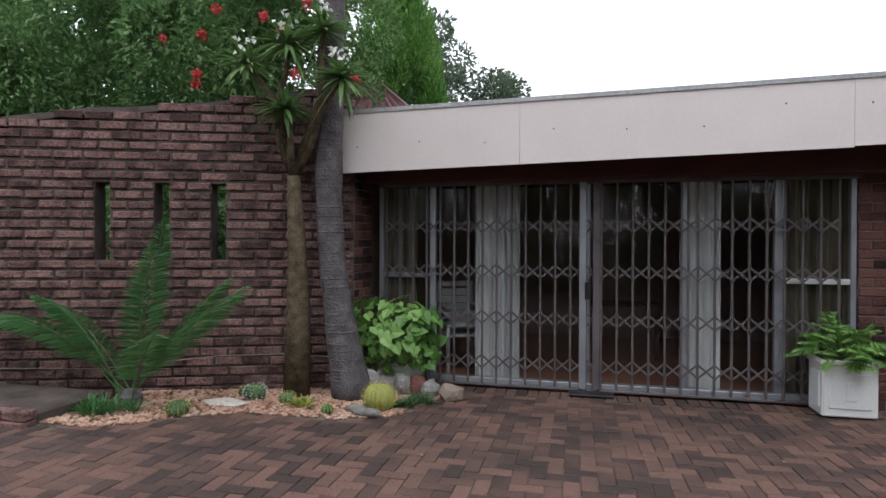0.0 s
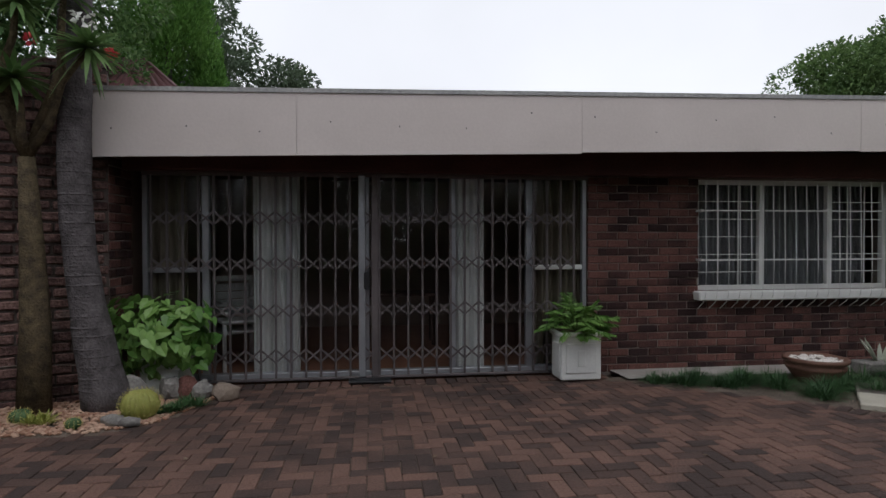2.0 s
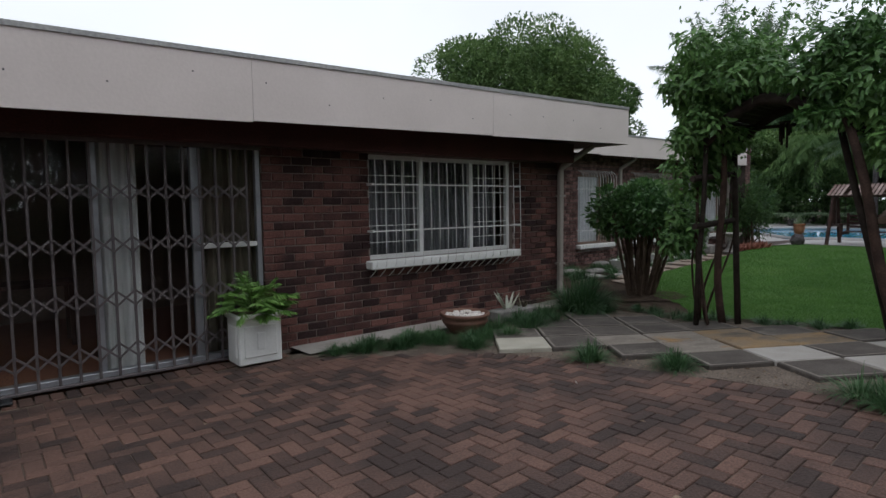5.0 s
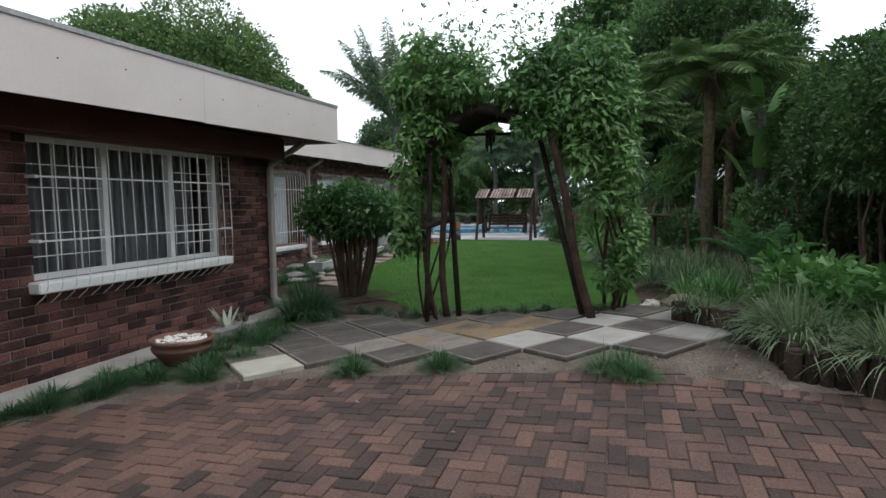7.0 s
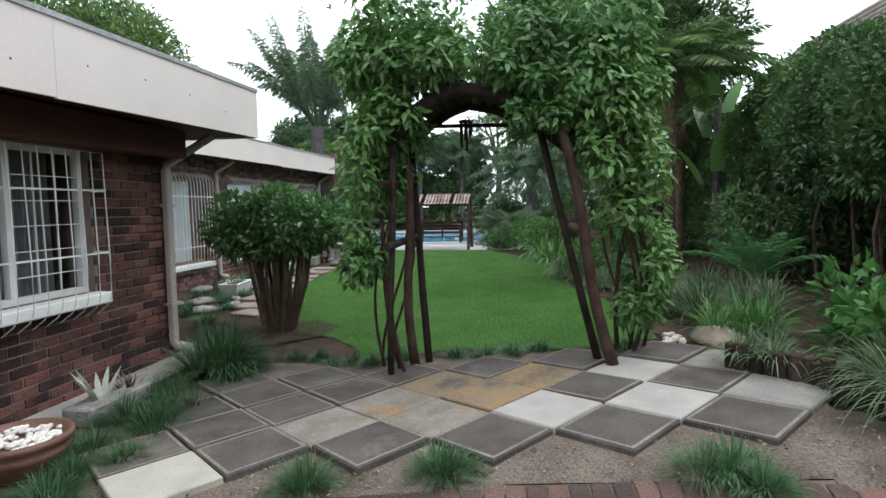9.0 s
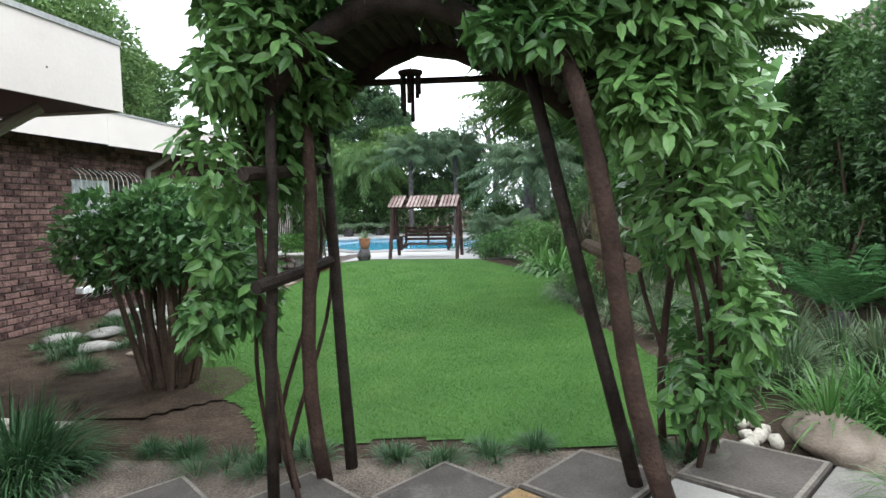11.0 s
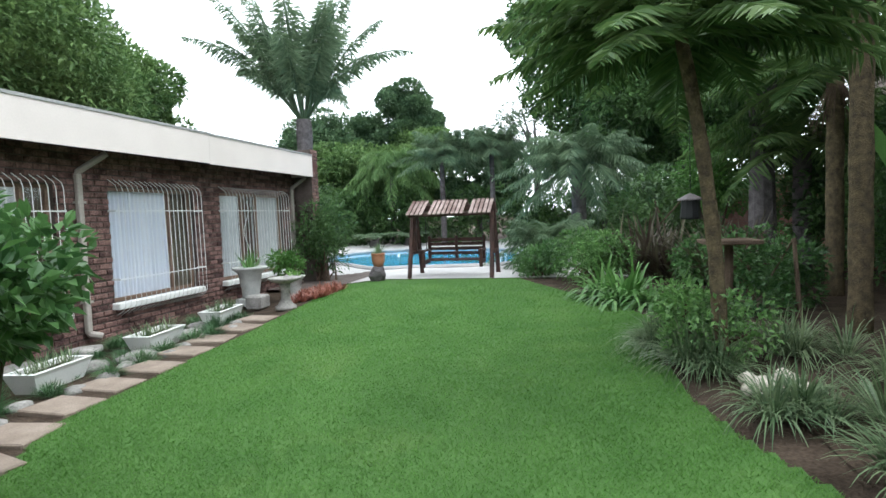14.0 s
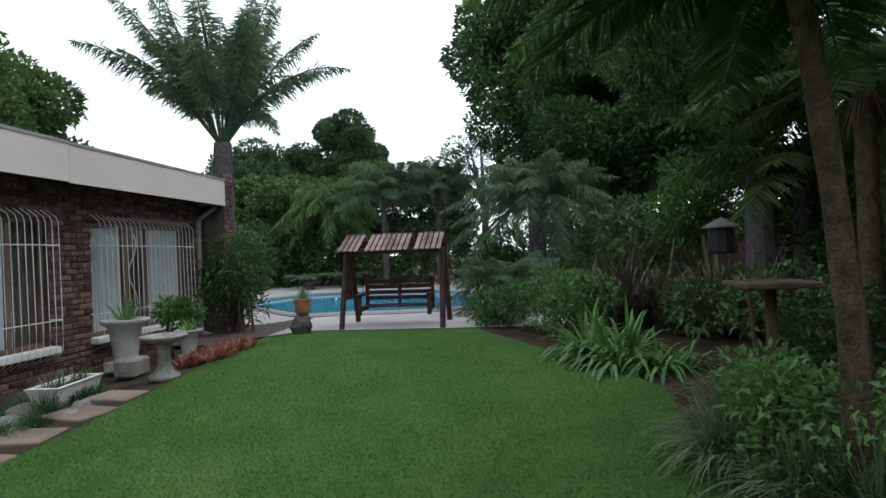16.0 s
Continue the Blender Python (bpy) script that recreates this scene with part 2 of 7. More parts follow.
M = {
    "brick": surf("red_brown_face_brick", (0.034, 0.018, 0.018), (0.165, 0.076, 0.064), 0.85, 2.5, 0.6, 60, 0.2, 0, 1.3, 0, 0.4, 0, (0.045, 0.03, 0.03), 0.62),
    "brick_one": surf("red_brown_single_brick", (0.034, 0.018, 0.018), (0.165, 0.076, 0.064), 0.85, 2.5, 0.6, 60, 0.2, 0, 0, 1.3, 0.4, 0, (0.045, 0.03, 0.03), 0.62),
    "mortar": surf("grey_mortar", (0.17, 0.135, 0.12), (0.26, 0.215, 0.19), 0.95, 3, 0.4, 90, 0.1),
    "paver": surf("brown_clay_paver", (0.05, 0.034, 0.03), (0.155, 0.088, 0.068), 0.75, 1.3, 0.5, 80, 0.3, 0, 1.1, 0, 0.35, 0, (0.08, 0.06, 0.054), 0.66),
    "paver_one": surf("brown_single_clay_paver", (0.05, 0.034, 0.03), (0.155, 0.088, 0.068), 0.75, 1.3, 0.5, 80, 0.3, 0, 0, 1.1, 0.35, 0, (0.08, 0.06, 0.054), 0.66),
    "sand": surf("dark_joint_sand", (0.1, 0.078, 0.064), (0.17, 0.135, 0.11), 0.95, 4, 0.5, 120, 0.1),
    "fascia": surf("cream_fascia_paint", (0.62, 0.555, 0.525), (0.68, 0.61, 0.58), 0.6, 1.2, 0.06, 40, 0.3, 0, 0, 0, 0.03, 0, (0.56, 0.49, 0.46), 0.7),
    "flash": surf("grey_roof_flashing", (0.3, 0.3, 0.3), (0.4, 0.39, 0.38), 0.5, 2, 0.1, 40, 0.4, 0.4),
    "soffit": surf("maroon_brown_timber", (0.06, 0.02, 0.018), (0.09, 0.032, 0.028), 0.6, 3, 0.2, 50),
    "plaster": surf("grey_cement", (0.3, 0.275, 0.25), (0.42, 0.39, 0.36), 0.9, 2.5, 0.3, 60, 0.15, 0, 0, 0, 0.15, 0, (0.2, 0.18, 0.15), 0.62),
    "white": surf("aged_white_paint", (0.68, 0.68, 0.66), (0.78, 0.78, 0.76), 0.5, 4, 0.06, 60, 0.4, 0, 0, 0, 0.05, 0, (0.5, 0.47, 0.42), 0.7),
    "alu": surf("mill_aluminium", (0.3, 0.31, 0.34), (0.4, 0.41, 0.44), 0.38, 4, 0.05, 60, 0.5, 0.6, 0, 0, 0.06),
    "gate": surf("brown_grey_gate_steel", (0.09, 0.076, 0.078), (0.14, 0.12, 0.122), 0.5, 6, 0.08, 80, 0.4, 0.2),
    "black": surf("black_plastic", (0.012, 0.012, 0.014), (0.02, 0.02, 0.022), 0.4, 6, 0.05, 80),
    "net": surf("white_net_curtain", (0.54, 0.55, 0.57), (0.64, 0.65, 0.67), 0.9, 5, 0.15, 150, 0.1, 0, 0, 0, 0.06, 0.12),
    "curtain": surf("off_white_curtain", (0.56, 0.56, 0.55), (0.68, 0.68, 0.67), 0.9, 5, 0.15, 150, 0.1, 0, 0, 0, 0.06, 0.12),
    "lace": surf("blue_white_lace_curtain", (0.74, 0.77, 0.88), (0.82, 0.84, 0.92), 0.9, 5, 0.15, 150, 0.1, 0, 0, 0, 0.06, 0.12),
    # Beige darkened so the dimness behind the side lights sits in the cloth colour.
    "tan": surf("darkened_beige_curtain", (0.13, 0.108, 0.082), (0.19, 0.16, 0.12), 0.9, 5, 0.15, 150, 0.1, 0, 0, 0, 0.06, 0.2),
    # Low plaster colour carries the dimness of the room behind the doors.
    "room": surf("plaster_darkened_for_dim_room", (0.2, 0.155, 0.13), (0.27, 0.21, 0.175), 0.9, 2, 0.1, 40),
    "tile": surf("terracotta_floor_tile", (0.24, 0.1, 0.06), (0.32, 0.15, 0.09), 0.5, 3, 0.1, 40),
    "wood": surf("dark_stained_wood", (0.03, 0.016, 0.013), (0.07, 0.034, 0.027), 0.65, 6, 0.4, 90, 0.3, 0, 0.4, 0.4),
    "slat": surf("weathered_roof_slat", (0.12, 0.075, 0.065), (0.3, 0.23, 0.21), 0.75, 4, 0.3, 90, 0.2, 0, 0.5, 0.9),
    "log": surf("weathered_pole_timber", (0.06, 0.04, 0.03), (0.14, 0.1, 0.075), 0.9, 5, 0.6, 60, 0.1, 0, 0.4, 0.5),
    # Near-black bark: dense shade under the climber is put into the pole colour.
    "arch": surf("shade_darkened_pole_bark", (0.017, 0.0125, 0.0105), (0.048, 0.035, 0.028), 0.8, 9, 0.5, 70, 0.2),
    "vine": surf("red_brown_vine_bark", (0.04, 0.025, 0.02), (0.09, 0.055, 0.043), 0.85, 8, 0.5, 60, 0.2),
    "bark": surf("grey_palm_bark", (0.07, 0.062, 0.064), (0.15, 0.135, 0.138), 0.95, 9, 0.8, 50, 0.1),
    "spiny": surf("spiny_olive_brown_bark", (0.06, 0.046, 0.034), (0.15, 0.118, 0.07), 0.95, 14, 0.9, 60, 0.1),
    "grass": surf("mown_lawn_green", (0.052, 0.118, 0.027), (0.074, 0.15, 0.037), 0.8, 1.6, 0.3, 160, 0.15, 0, 0, 0, 0.3, 0, (0.088, 0.16, 0.043), 0.62),
    "blade": surf("lawn_grass_blade", (0.096, 0.205, 0.046), (0.132, 0.262, 0.068), 0.8, 1.6, 0.0, 30, 0.05, 0, 0.45, 0, 0.12, 0.5, (0.155, 0.272, 0.075), 0.62),
    "soil": surf("damp_dark_soil", (0.035, 0.025, 0.018), (0.08, 0.058, 0.043), 0.95, 4, 0.9, 40, 0.1, 0, 0, 0, 0.4),
    "grit": surf("brown_grit", (0.1, 0.08, 0.065), (0.21, 0.17, 0.14), 0.95, 3, 0.9, 70, 0.1, 0, 0, 0, 0.5),
    "pebble": surf("tan_pebbles", (0.27, 0.14, 0.09), (0.5, 0.34, 0.25), 0.7, 5, 0.2, 60, 0.3, 0, 1.0),
    "stone": surf("grey_garden_stone", (0.17, 0.16, 0.15), (0.33, 0.31, 0.29), 0.9, 5, 0.6, 40, 0.2, 0, 0, 0.8),
    "pale": surf("pale_round_stone", (0.45, 0.4, 0.34), (0.62, 0.56, 0.49), 0.85, 6, 0.3, 50, 0.2, 0, 0, 0.7),
    "whitestone": surf("white_pebbles", (0.6, 0.55, 0.5), (0.8, 0.76, 0.72), 0.7, 6, 0.2, 50, 0.3, 0, 0.8),
    "slab_dark": surf("dark_grey_slab", (0.066, 0.056, 0.05), (0.12, 0.104, 0.092), 0.85, 3.5, 0.35, 70, 0.2, 0, 0, 0.5, 0.2, 0, (0.2, 0.175, 0.15), 0.63),
    "slab_edge": surf("worn_light_slab_rim", (0.17, 0.148, 0.13), (0.27, 0.24, 0.21), 0.9, 6, 0.4, 80, 0.1),
    "slab_rust": surf("rust_stained_slate_slab", (0.29, 0.185, 0.085), (0.21, 0.165, 0.12), 0.8, 4.5, 0.35, 60, 0.25, 0, 0, 0.3, 0.25, 0, (0.11, 0.09, 0.075), 0.58),
    "slab_mix": surf("grey_slate_slab_with_rust", (0.17, 0.145, 0.12), (0.28, 0.245, 0.21), 0.8, 5, 0.35, 60, 0.25, 0, 0, 0.3, 0.25, 0, (0.3, 0.17, 0.06), 0.64),
    "slab_white": surf("pale_concrete_slab", (0.305, 0.282, 0.258), (0.395, 0.37, 0.342), 0.85, 4, 0.15, 70, 0.2, 0, 0, 0, 0.08),
    "slab_light": surf("light_grey_slab", (0.19, 0.176, 0.16), (0.29, 0.27, 0.245), 0.85, 4, 0.25, 70, 0.2, 0, 0, 0.4, 0.15, 0, (0.2, 0.18, 0.155), 0.6),
    "cream": surf("cream_concrete_slab", (0.37, 0.345, 0.285), (0.47, 0.44, 0.37), 0.85, 4, 0.15, 70, 0.2, 0, 0, 0, 0.08),
    "terra": surf("terracotta_pot", (0.3, 0.13, 0.075), (0.42, 0.21, 0.13), 0.8, 5, 0.25, 60, 0.2, 0, 0, 0, 0.15, 0, (0.24, 0.16, 0.12), 0.62),
    "bowl": surf("brown_glazed_clay", (0.13, 0.065, 0.045), (0.2, 0.105, 0.075), 0.55, 5, 0.2, 60, 0.4),
    "caststone": surf("mossy_cast_stone", (0.36, 0.36, 0.35), (0.52, 0.52, 0.5), 0.9, 6, 0.4, 70, 0.15, 0, 0, 0, 0.15, 0, (0.22, 0.23, 0.18), 0.6),
    "deck": surf("pale_pool_deck", (0.42, 0.4, 0.4), (0.52, 0.5, 0.49), 0.8, 1.5, 0.15, 60, 0.2),
    "mat": surf("dark_brown_paving", (0.08, 0.06, 0.055), (0.12, 0.095, 0.085), 0.85, 3, 0.3, 60),
    "pool": surf("pool_water_blue", (0.06, 0.34, 0.56), (0.1, 0.42, 0.64), 0.05, 1.0, 0.06, 12, 0.5, 0, 0, 0, 0.03),
    "pooltile": surf("blue_pool_tile", (0.05, 0.12, 0.24), (0.1, 0.2, 0.34), 0.3, 20, 0.1, 60),
    "maroon": surf("maroon_roof_sheet", (0.12, 0.045, 0.05), (0.17, 0.07, 0.075), 0.5, 2, 0.1, 40, 0.4),
    "chair": surf("grey_white_plastic", (0.5, 0.5, 0.5), (0.6, 0.6, 0.6), 0.5, 4, 0.05, 60),
    "red": surf("red_petal", (0.6, 0.05, 0.06), (0.75, 0.16, 0.17), 0.6, 6, 0.0, 60, 0.2, 0, 0.5, 0, 0.1, 0.2),
    "petal": surf("white_petal", (0.75, 0.75, 0.7), (0.85, 0.85, 0.82), 0.6, 6, 0.0, 60, 0.2, 0, 0.3, 0, 0.05, 0.2),
    "hedge": leaf("dark_hedge_leaf", (0.036, 0.08, 0.026), (0.105, 0.195, 0.06)),
    "citrus": leaf("glossy_climber_leaf", (0.062, 0.145, 0.038), (0.175, 0.32, 0.095), 0.35),
    "topiary": leaf("glossy_bush_leaf", (0.034, 0.09, 0.028), (0.11, 0.22, 0.066), 0.35),
    "cypress": leaf("bright_cypress_spray", (0.08, 0.2, 0.035), (0.17, 0.34, 0.07), 0.6),
    "greytree": leaf("grey_green_leaf", (0.06, 0.09, 0.05), (0.14, 0.19, 0.12), 0.6),
    "tree": leaf("tree_leaf", (0.06, 0.12, 0.035), (0.165, 0.26, 0.085), 0.55),
    "conifer": leaf("blue_green_tree_leaf", (0.04, 0.085, 0.04), (0.1, 0.165, 0.075), 0.6),
    "palm": leaf("palm_frond", (0.09, 0.15, 0.08), (0.21, 0.29, 0.17), 0.5),
    "palmlight": leaf("light_palm_frond", (0.085, 0.165, 0.05), (0.18, 0.29, 0.1), 0.5),
    "cycad": leaf("cycad_frond", (0.06, 0.16, 0.05), (0.14, 0.3, 0.11), 0.4),
    "fern": leaf("tree_fern_frond", (0.052, 0.11, 0.03), (0.145, 0.22, 0.07), 0.55),
    "lime": leaf("bright_heart_leaf", (0.085, 0.21, 0.04), (0.24, 0.4, 0.11), 0.4),
    "philo": leaf("split_philodendron_leaf", (0.08, 0.2, 0.04), (0.22, 0.38, 0.1), 0.4),
    "strap": leaf("strap_leaf", (0.05, 0.14, 0.03), (0.15, 0.29, 0.08), 0.4),
    "liriope": leaf("variegated_strap_leaf", (0.055, 0.105, 0.042), (0.21, 0.27, 0.145), 0.5),
    "mondo": leaf("mondo_grass_leaf", (0.026, 0.07, 0.026), (0.09, 0.18, 0.07), 0.45),
    "flax": leaf("bronze_flax_leaf", (0.07, 0.05, 0.04), (0.16, 0.15, 0.09), 0.5),
    "brom": leaf("copper_bromeliad_leaf", (0.2, 0.07, 0.05), (0.4, 0.17, 0.12), 0.45),
    "cactus": surf("green_cactus_skin", (0.05, 0.1, 0.04), (0.12, 0.18, 0.08), 0.7, 12, 0.4, 90, 0.2),
    "yellow": leaf("yellow_green_succulent", (0.25, 0.3, 0.06), (0.42, 0.42, 0.12), 0.6),
    "aloe": leaf("white_striped_leaf", (0.2, 0.24, 0.17), (0.6, 0.62, 0.52), 0.5),
    "spine": surf("golden_cactus_spine", (0.4, 0.34, 0.1), (0.55, 0.48, 0.18), 0.6, 6, 0, 60),
}


def glass_material(name):
    m = bpy.data.materials.new(name)
    m.use_nodes = True
    n, l = m.node_tree.nodes, m.node_tree.links
    n.clear()
    out, clear, gloss, mix, fr = (n.new("ShaderNode" + k) for k in ("OutputMaterial", "BsdfTransparent", "BsdfGlossy", "MixShader", "LayerWeight"))
    clear.inputs["Color"].default_value = (0.97, 0.98, 0.98, 1)
    gloss.inputs["Roughness"].default_value = 0.02
    fr.inputs["Blend"].default_value = 0.5
    power, scaled = n.new("ShaderNodeMath"), n.new("ShaderNodeMath")
    power.operation, scaled.operation = "POWER", "MULTIPLY_ADD"
    power.inputs[1].default_value, scaled.inputs[1].default_value, scaled.inputs[2].default_value = 5.0, 0.45, 0.025
    l.new(fr.outputs["Facing"], power.inputs[0])
    l.new(power.outputs[0], scaled.inputs[0])
    l.new(scaled.outputs[0], mix.inputs[0])
    l.new(clear.outputs[0], mix.inputs[1])
    l.new(gloss.outputs[0], mix.inputs[2])
    l.new(mix.outputs[0], out.inputs["Surface"])
    return m


M["glass"] = glass_material("window_glass")

M["lime_bush"] = leaf("fresh_green_bush_leaf", (0.05, 0.13, 0.025), (0.13, 0.27, 0.06), 0.45)
M["hibiscus"] = leaf("hibiscus_hedge_leaf", (0.08, 0.17, 0.055), (0.2, 0.33, 0.12), 0.5)
M["brick_old"] = surf("weathered_purple_brown_brick", (0.066, 0.038, 0.036), (0.225, 0.136, 0.12), 0.9, 7, 0.9, 45, 0.15, 0, 0.9, 0, 0.45, 0, (0.23, 0.185, 0.17), 0.66)
M["brick_old_one"] = surf("weathered_purple_single_brick", (0.066, 0.038, 0.036), (0.225, 0.136, 0.12), 0.9, 7, 0.9, 45, 0.15, 0, 0, 0.9, 0.45, 0, (0.23, 0.185, 0.17), 0.66)
M["sandstone"] = surf("tan_sandstone", (0.19, 0.147, 0.117), (0.31, 0.25, 0.205), 0.85, 4, 0.3, 60, 0.2, 0, 0, 0.5, 0.15, 0, (0.24, 0.19, 0.15), 0.6)
M["feeder"] = surf("grey_painted_tin", (0.3, 0.33, 0.33), (0.4, 0.43, 0.43), 0.5, 4, 0.1, 50, 0.4)
# Pale voile drawn grey, with the shade behind the casement put into its colour.
M["voile"] = surf("voile_greyed_for_room_shade", (0.2, 0.2, 0.21), (0.28, 0.28, 0.29), 0.9, 5, 0.15, 150, 0.1, 0, 0, 0, 0.06, 0.12)
M["edging"] = surf("dark_damp_edging_timber", (0.022, 0.017, 0.014), (0.075, 0.055, 0.044), 0.9, 5, 0.6, 60, 0.1, 0, 0.4, 0.5)
M["brownframe"] = surf("brown_painted_frame", (0.16, 0.1, 0.07), (0.22, 0.15, 0.11), 0.6, 4, 0.1, 60)
M["mortar_dark"] = surf("dark_weathered_mortar", (0.06, 0.048, 0.043), (0.13, 0.105, 0.095), 0.95, 4, 0.5, 80, 0.1)
M["brownroof"] = surf("grey_brown_roof_tile", (0.12, 0.1, 0.085), (0.2, 0.17, 0.145), 0.9, 3, 0.5, 30, 0.15)
M["litter"] = surf("dry_leaf_litter", (0.09, 0.06, 0.04), (0.36, 0.28, 0.21), 0.9, 5, 0, 60, 0.1, 0, 1.0)


def brick_face(name):
    """Brick pattern for walls that stay far off and in shade."""
    m = surf(name, (0.14, 0.06, 0.045), (0.22, 0.1, 0.075), 0.9, 2, 0.3, 60)
    n, l = m.node_tree.nodes, m.node_tree.links
    geo, split, join, tex, p = n.new("ShaderNodeNewGeometry"), n.new("ShaderNodeSeparateXYZ"), n.new("ShaderNodeCombineXYZ"), n.new("ShaderNodeTexBrick"), n["Principled BSDF"]
    l.new(geo.outputs["Position"], split.inputs[0])
    l.new(split.outputs["X"], join.inputs["X"])
    l.new(split.outputs["Z"], join.inputs["Y"])
    l.new(join.outputs[0], tex.inputs["Vector"])
    tex.inputs["Scale"].default_value, tex.inputs["Brick Width"].default_value, tex.inputs["Row Height"].default_value, tex.inputs["Mortar Size"].default_value = 1.0, 0.232, 0.085, 0.008
    tex.inputs["Color1"].default_value, tex.inputs["Color2"].default_value, tex.inputs["Mortar"].default_value = (0.15, 0.06, 0.045, 1), (0.22, 0.1, 0.075, 1), (0.12, 0.1, 0.09, 1)
    l.new(tex.outputs["Color"], p.inputs["Base Color"])
    return m


M["brickface"] = brick_face("far_brick_wall")

# ---- mesh tools ----
rng = np.random.default_rng(7)


def gz(x, y):
    """Height of the ground: it falls gently towards the house and rises to the far bed."""
    x, y = np.asarray(x, float), np.asarray(y, float)
    r = np.clip((x - 1.5) / 3.0, 0, 1)
    a = np.where(y > 3.3, -0.04 * (np.minimum(y, 5.6) - 3.3), np.minimum(0.085 * (3.3 - y), 0.26) * r)
    b = np.clip(0.12 * (7.5 - y), 0, 0.17)
    k = np.clip((x - 9) / 6, 0, 1)
    z = a * (1 - k) + b * k
    raised = np.clip((x - 20.0) / 1.5, 0, 1) * np.clip((16 - y) / 2, 0, 1)
    return z + (0.17 - z) * raised * (y > 1.0)


def G(x, y):
    return float(gz(x, y))


class Geo:
    """Collects vertices and faces of one mesh."""

    def __init__(self):
        self.v, self.f, self.n = [], [], 0

    def add(self, verts, faces):
        verts = np.asarray(verts, float).reshape(-1, 3)
        self.f.append(np.asarray(faces, int) + self.n)
        self.v.append(verts)
        self.n += len(verts)
        return self

    def box(self, x0, x1, y0, y1, z0, z1, bevel=0.0, m=None):
        b = min(bevel, (x1 - x0) * 0.45, (y1 - y0) * 0.45, (z1 - z0) * 0.45)
        if b <= 0:
            v = np.array([(x, y, z) for z in (z0, z1) for x, y in ((x0, y0), (x1, y0), (x1, y1), (x0, y1))])
            f = [(3, 2, 1, 0), (4, 5, 6, 7), (0, 1, 5, 4), (1, 2, 6, 5), (2, 3, 7, 6), (3, 0, 4, 7)]
            if m is not None:
                v = v @ np.array(m.to_3x3()).T + np.array(m.translation)
            return self.add(v, f)
        bm = bmesh.new()
        bmesh.ops.create_cube(bm, size=1)
        for q in bm.verts:
            q.co = Vector((x0 + (q.co.x + 0.5) * (x1 - x0), y0 + (q.co.y + 0.5) * (y1 - y0), z0 + (q.co.z + 0.5) * (z1 - z0)))
        bmesh.ops.bevel(bm, geom=bm.edges[:], offset=b, segments=1, affect="EDGES")
        return self.bm(bm, m)

    def bm(self, bm, m=None):
        if m is not None:
            bm.transform(m)
        bm.verts.index_update()
        base = self.n
        self.v.append(np.array([q.co[:] for q in bm.verts]))
        self.n += len(bm.verts)
        for q in bm.faces:
            self.f.append(np.array([[w.index + base for w in q.verts]]))
        bm.free()
        return self

    def tube(self, path, radii, sides=8, cap=True):
        path = np.asarray(path, float)
        radii = np.broadcast_to(np.asarray(radii, float), (len(path),))
        tang = np.gradient(path, axis=0)
        tang /= np.linalg.norm(tang, axis=1, keepdims=True) + 1e-9
        ref = np.array([0, 0, 1.0]) if abs(tang[0][2]) < 0.9 else np.array([1.0, 0, 0])
        u = np.cross(tang, ref)
        u /= np.linalg.norm(u, axis=1, keepdims=True) + 1e-9
        w = np.cross(tang, u)
        a = np.linspace(0, 2 * np.pi, sides, endpoint=False)
        v = path[:, None] + radii[:, None, None] * (np.cos(a)[None, :, None] * u[:, None] + np.sin(a)[None, :, None] * w[:, None])
        i = np.arange(len(path) - 1)[:, None] * sides
        j = np.arange(sides)[None]
        k = (j + 1) % sides
        f = np.stack([i + j, i + k, i + sides + k, i + sides + j], -1).reshape(-1, 4)
        base = self.n
        self.add(v.reshape(-1, 3), f)
        if cap:
            self.f.append(np.array([list(range(base + sides - 1, base - 1, -1))]))
            e = base + (len(path) - 1) * sides
            self.f.append(np.array([list(range(e, e + sides))]))
        return self

    def lathe(self, x, y, z, profile, sides=20):
        """profile: rows of radius and height."""
        a = np.linspace(0, 2 * np.pi, sides, endpoint=False)
        v = np.array([(x + r * math.cos(q), y + r * math.sin(q), z + h) for r, h in profile for q in a])
        i = np.arange(len(profile) - 1)[:, None] * sides
        j = np.arange(sides)[None]
        k = (j + 1) % sides
        base = self.n
        self.add(v, np.stack([i + j, i + k, i + sides + k, i + sides + j], -1).reshape(-1, 4))
        self.f.append(np.array([list(range(base + sides - 1, base - 1, -1))]))
        e = base + (len(profile) - 1) * sides
        self.f.append(np.array([list(range(e, e + sides))]))
        return self

    def blob(self, x, y, z, rx, ry, rz, rough=0.15, detail=2, seed=0):
        bm = bmesh.new()
        bmesh.ops.create_icosphere(bm, subdivisions=detail, radius=1)
        for q in bm.verts:
            k = 1 + rough * noise.noise(q.co * 1.7 + Vector((seed * 3.1, seed, 0)))
            q.co = Vector((x + q.co.x * rx * k, y + q.co.y * ry * k, z + q.co.z * rz * k))
        return self.bm(bm)

    def leaves(self, at, way, length, width, fold=0.25, droop=0.0):
        """Folded leaf blades: at (n,3) their stalks, way (n,3) the directions in which they point."""
        at, way = np.asarray(at, float), np.asarray(way, float)
        n = len(at)
        way = way / (np.linalg.norm(way, axis=1, keepdims=True) + 1e-9)
        length = np.broadcast_to(length, (n,))[:, None]
        width = np.broadcast_to(width, (n,))[:, None]
        up = rng.normal(size=(n, 3)) * 0.5 + np.array([0, 0, 1.0])
        side = np.cross(way, up)
        side /= np.linalg.norm(side, axis=1, keepdims=True) + 1e-9
        nor = np.cross(side, way)
        tip = at + way * length - np.array([0, 0, 1.0]) * droop * length
        mid = at + way * length * 0.45 + nor * width * fold
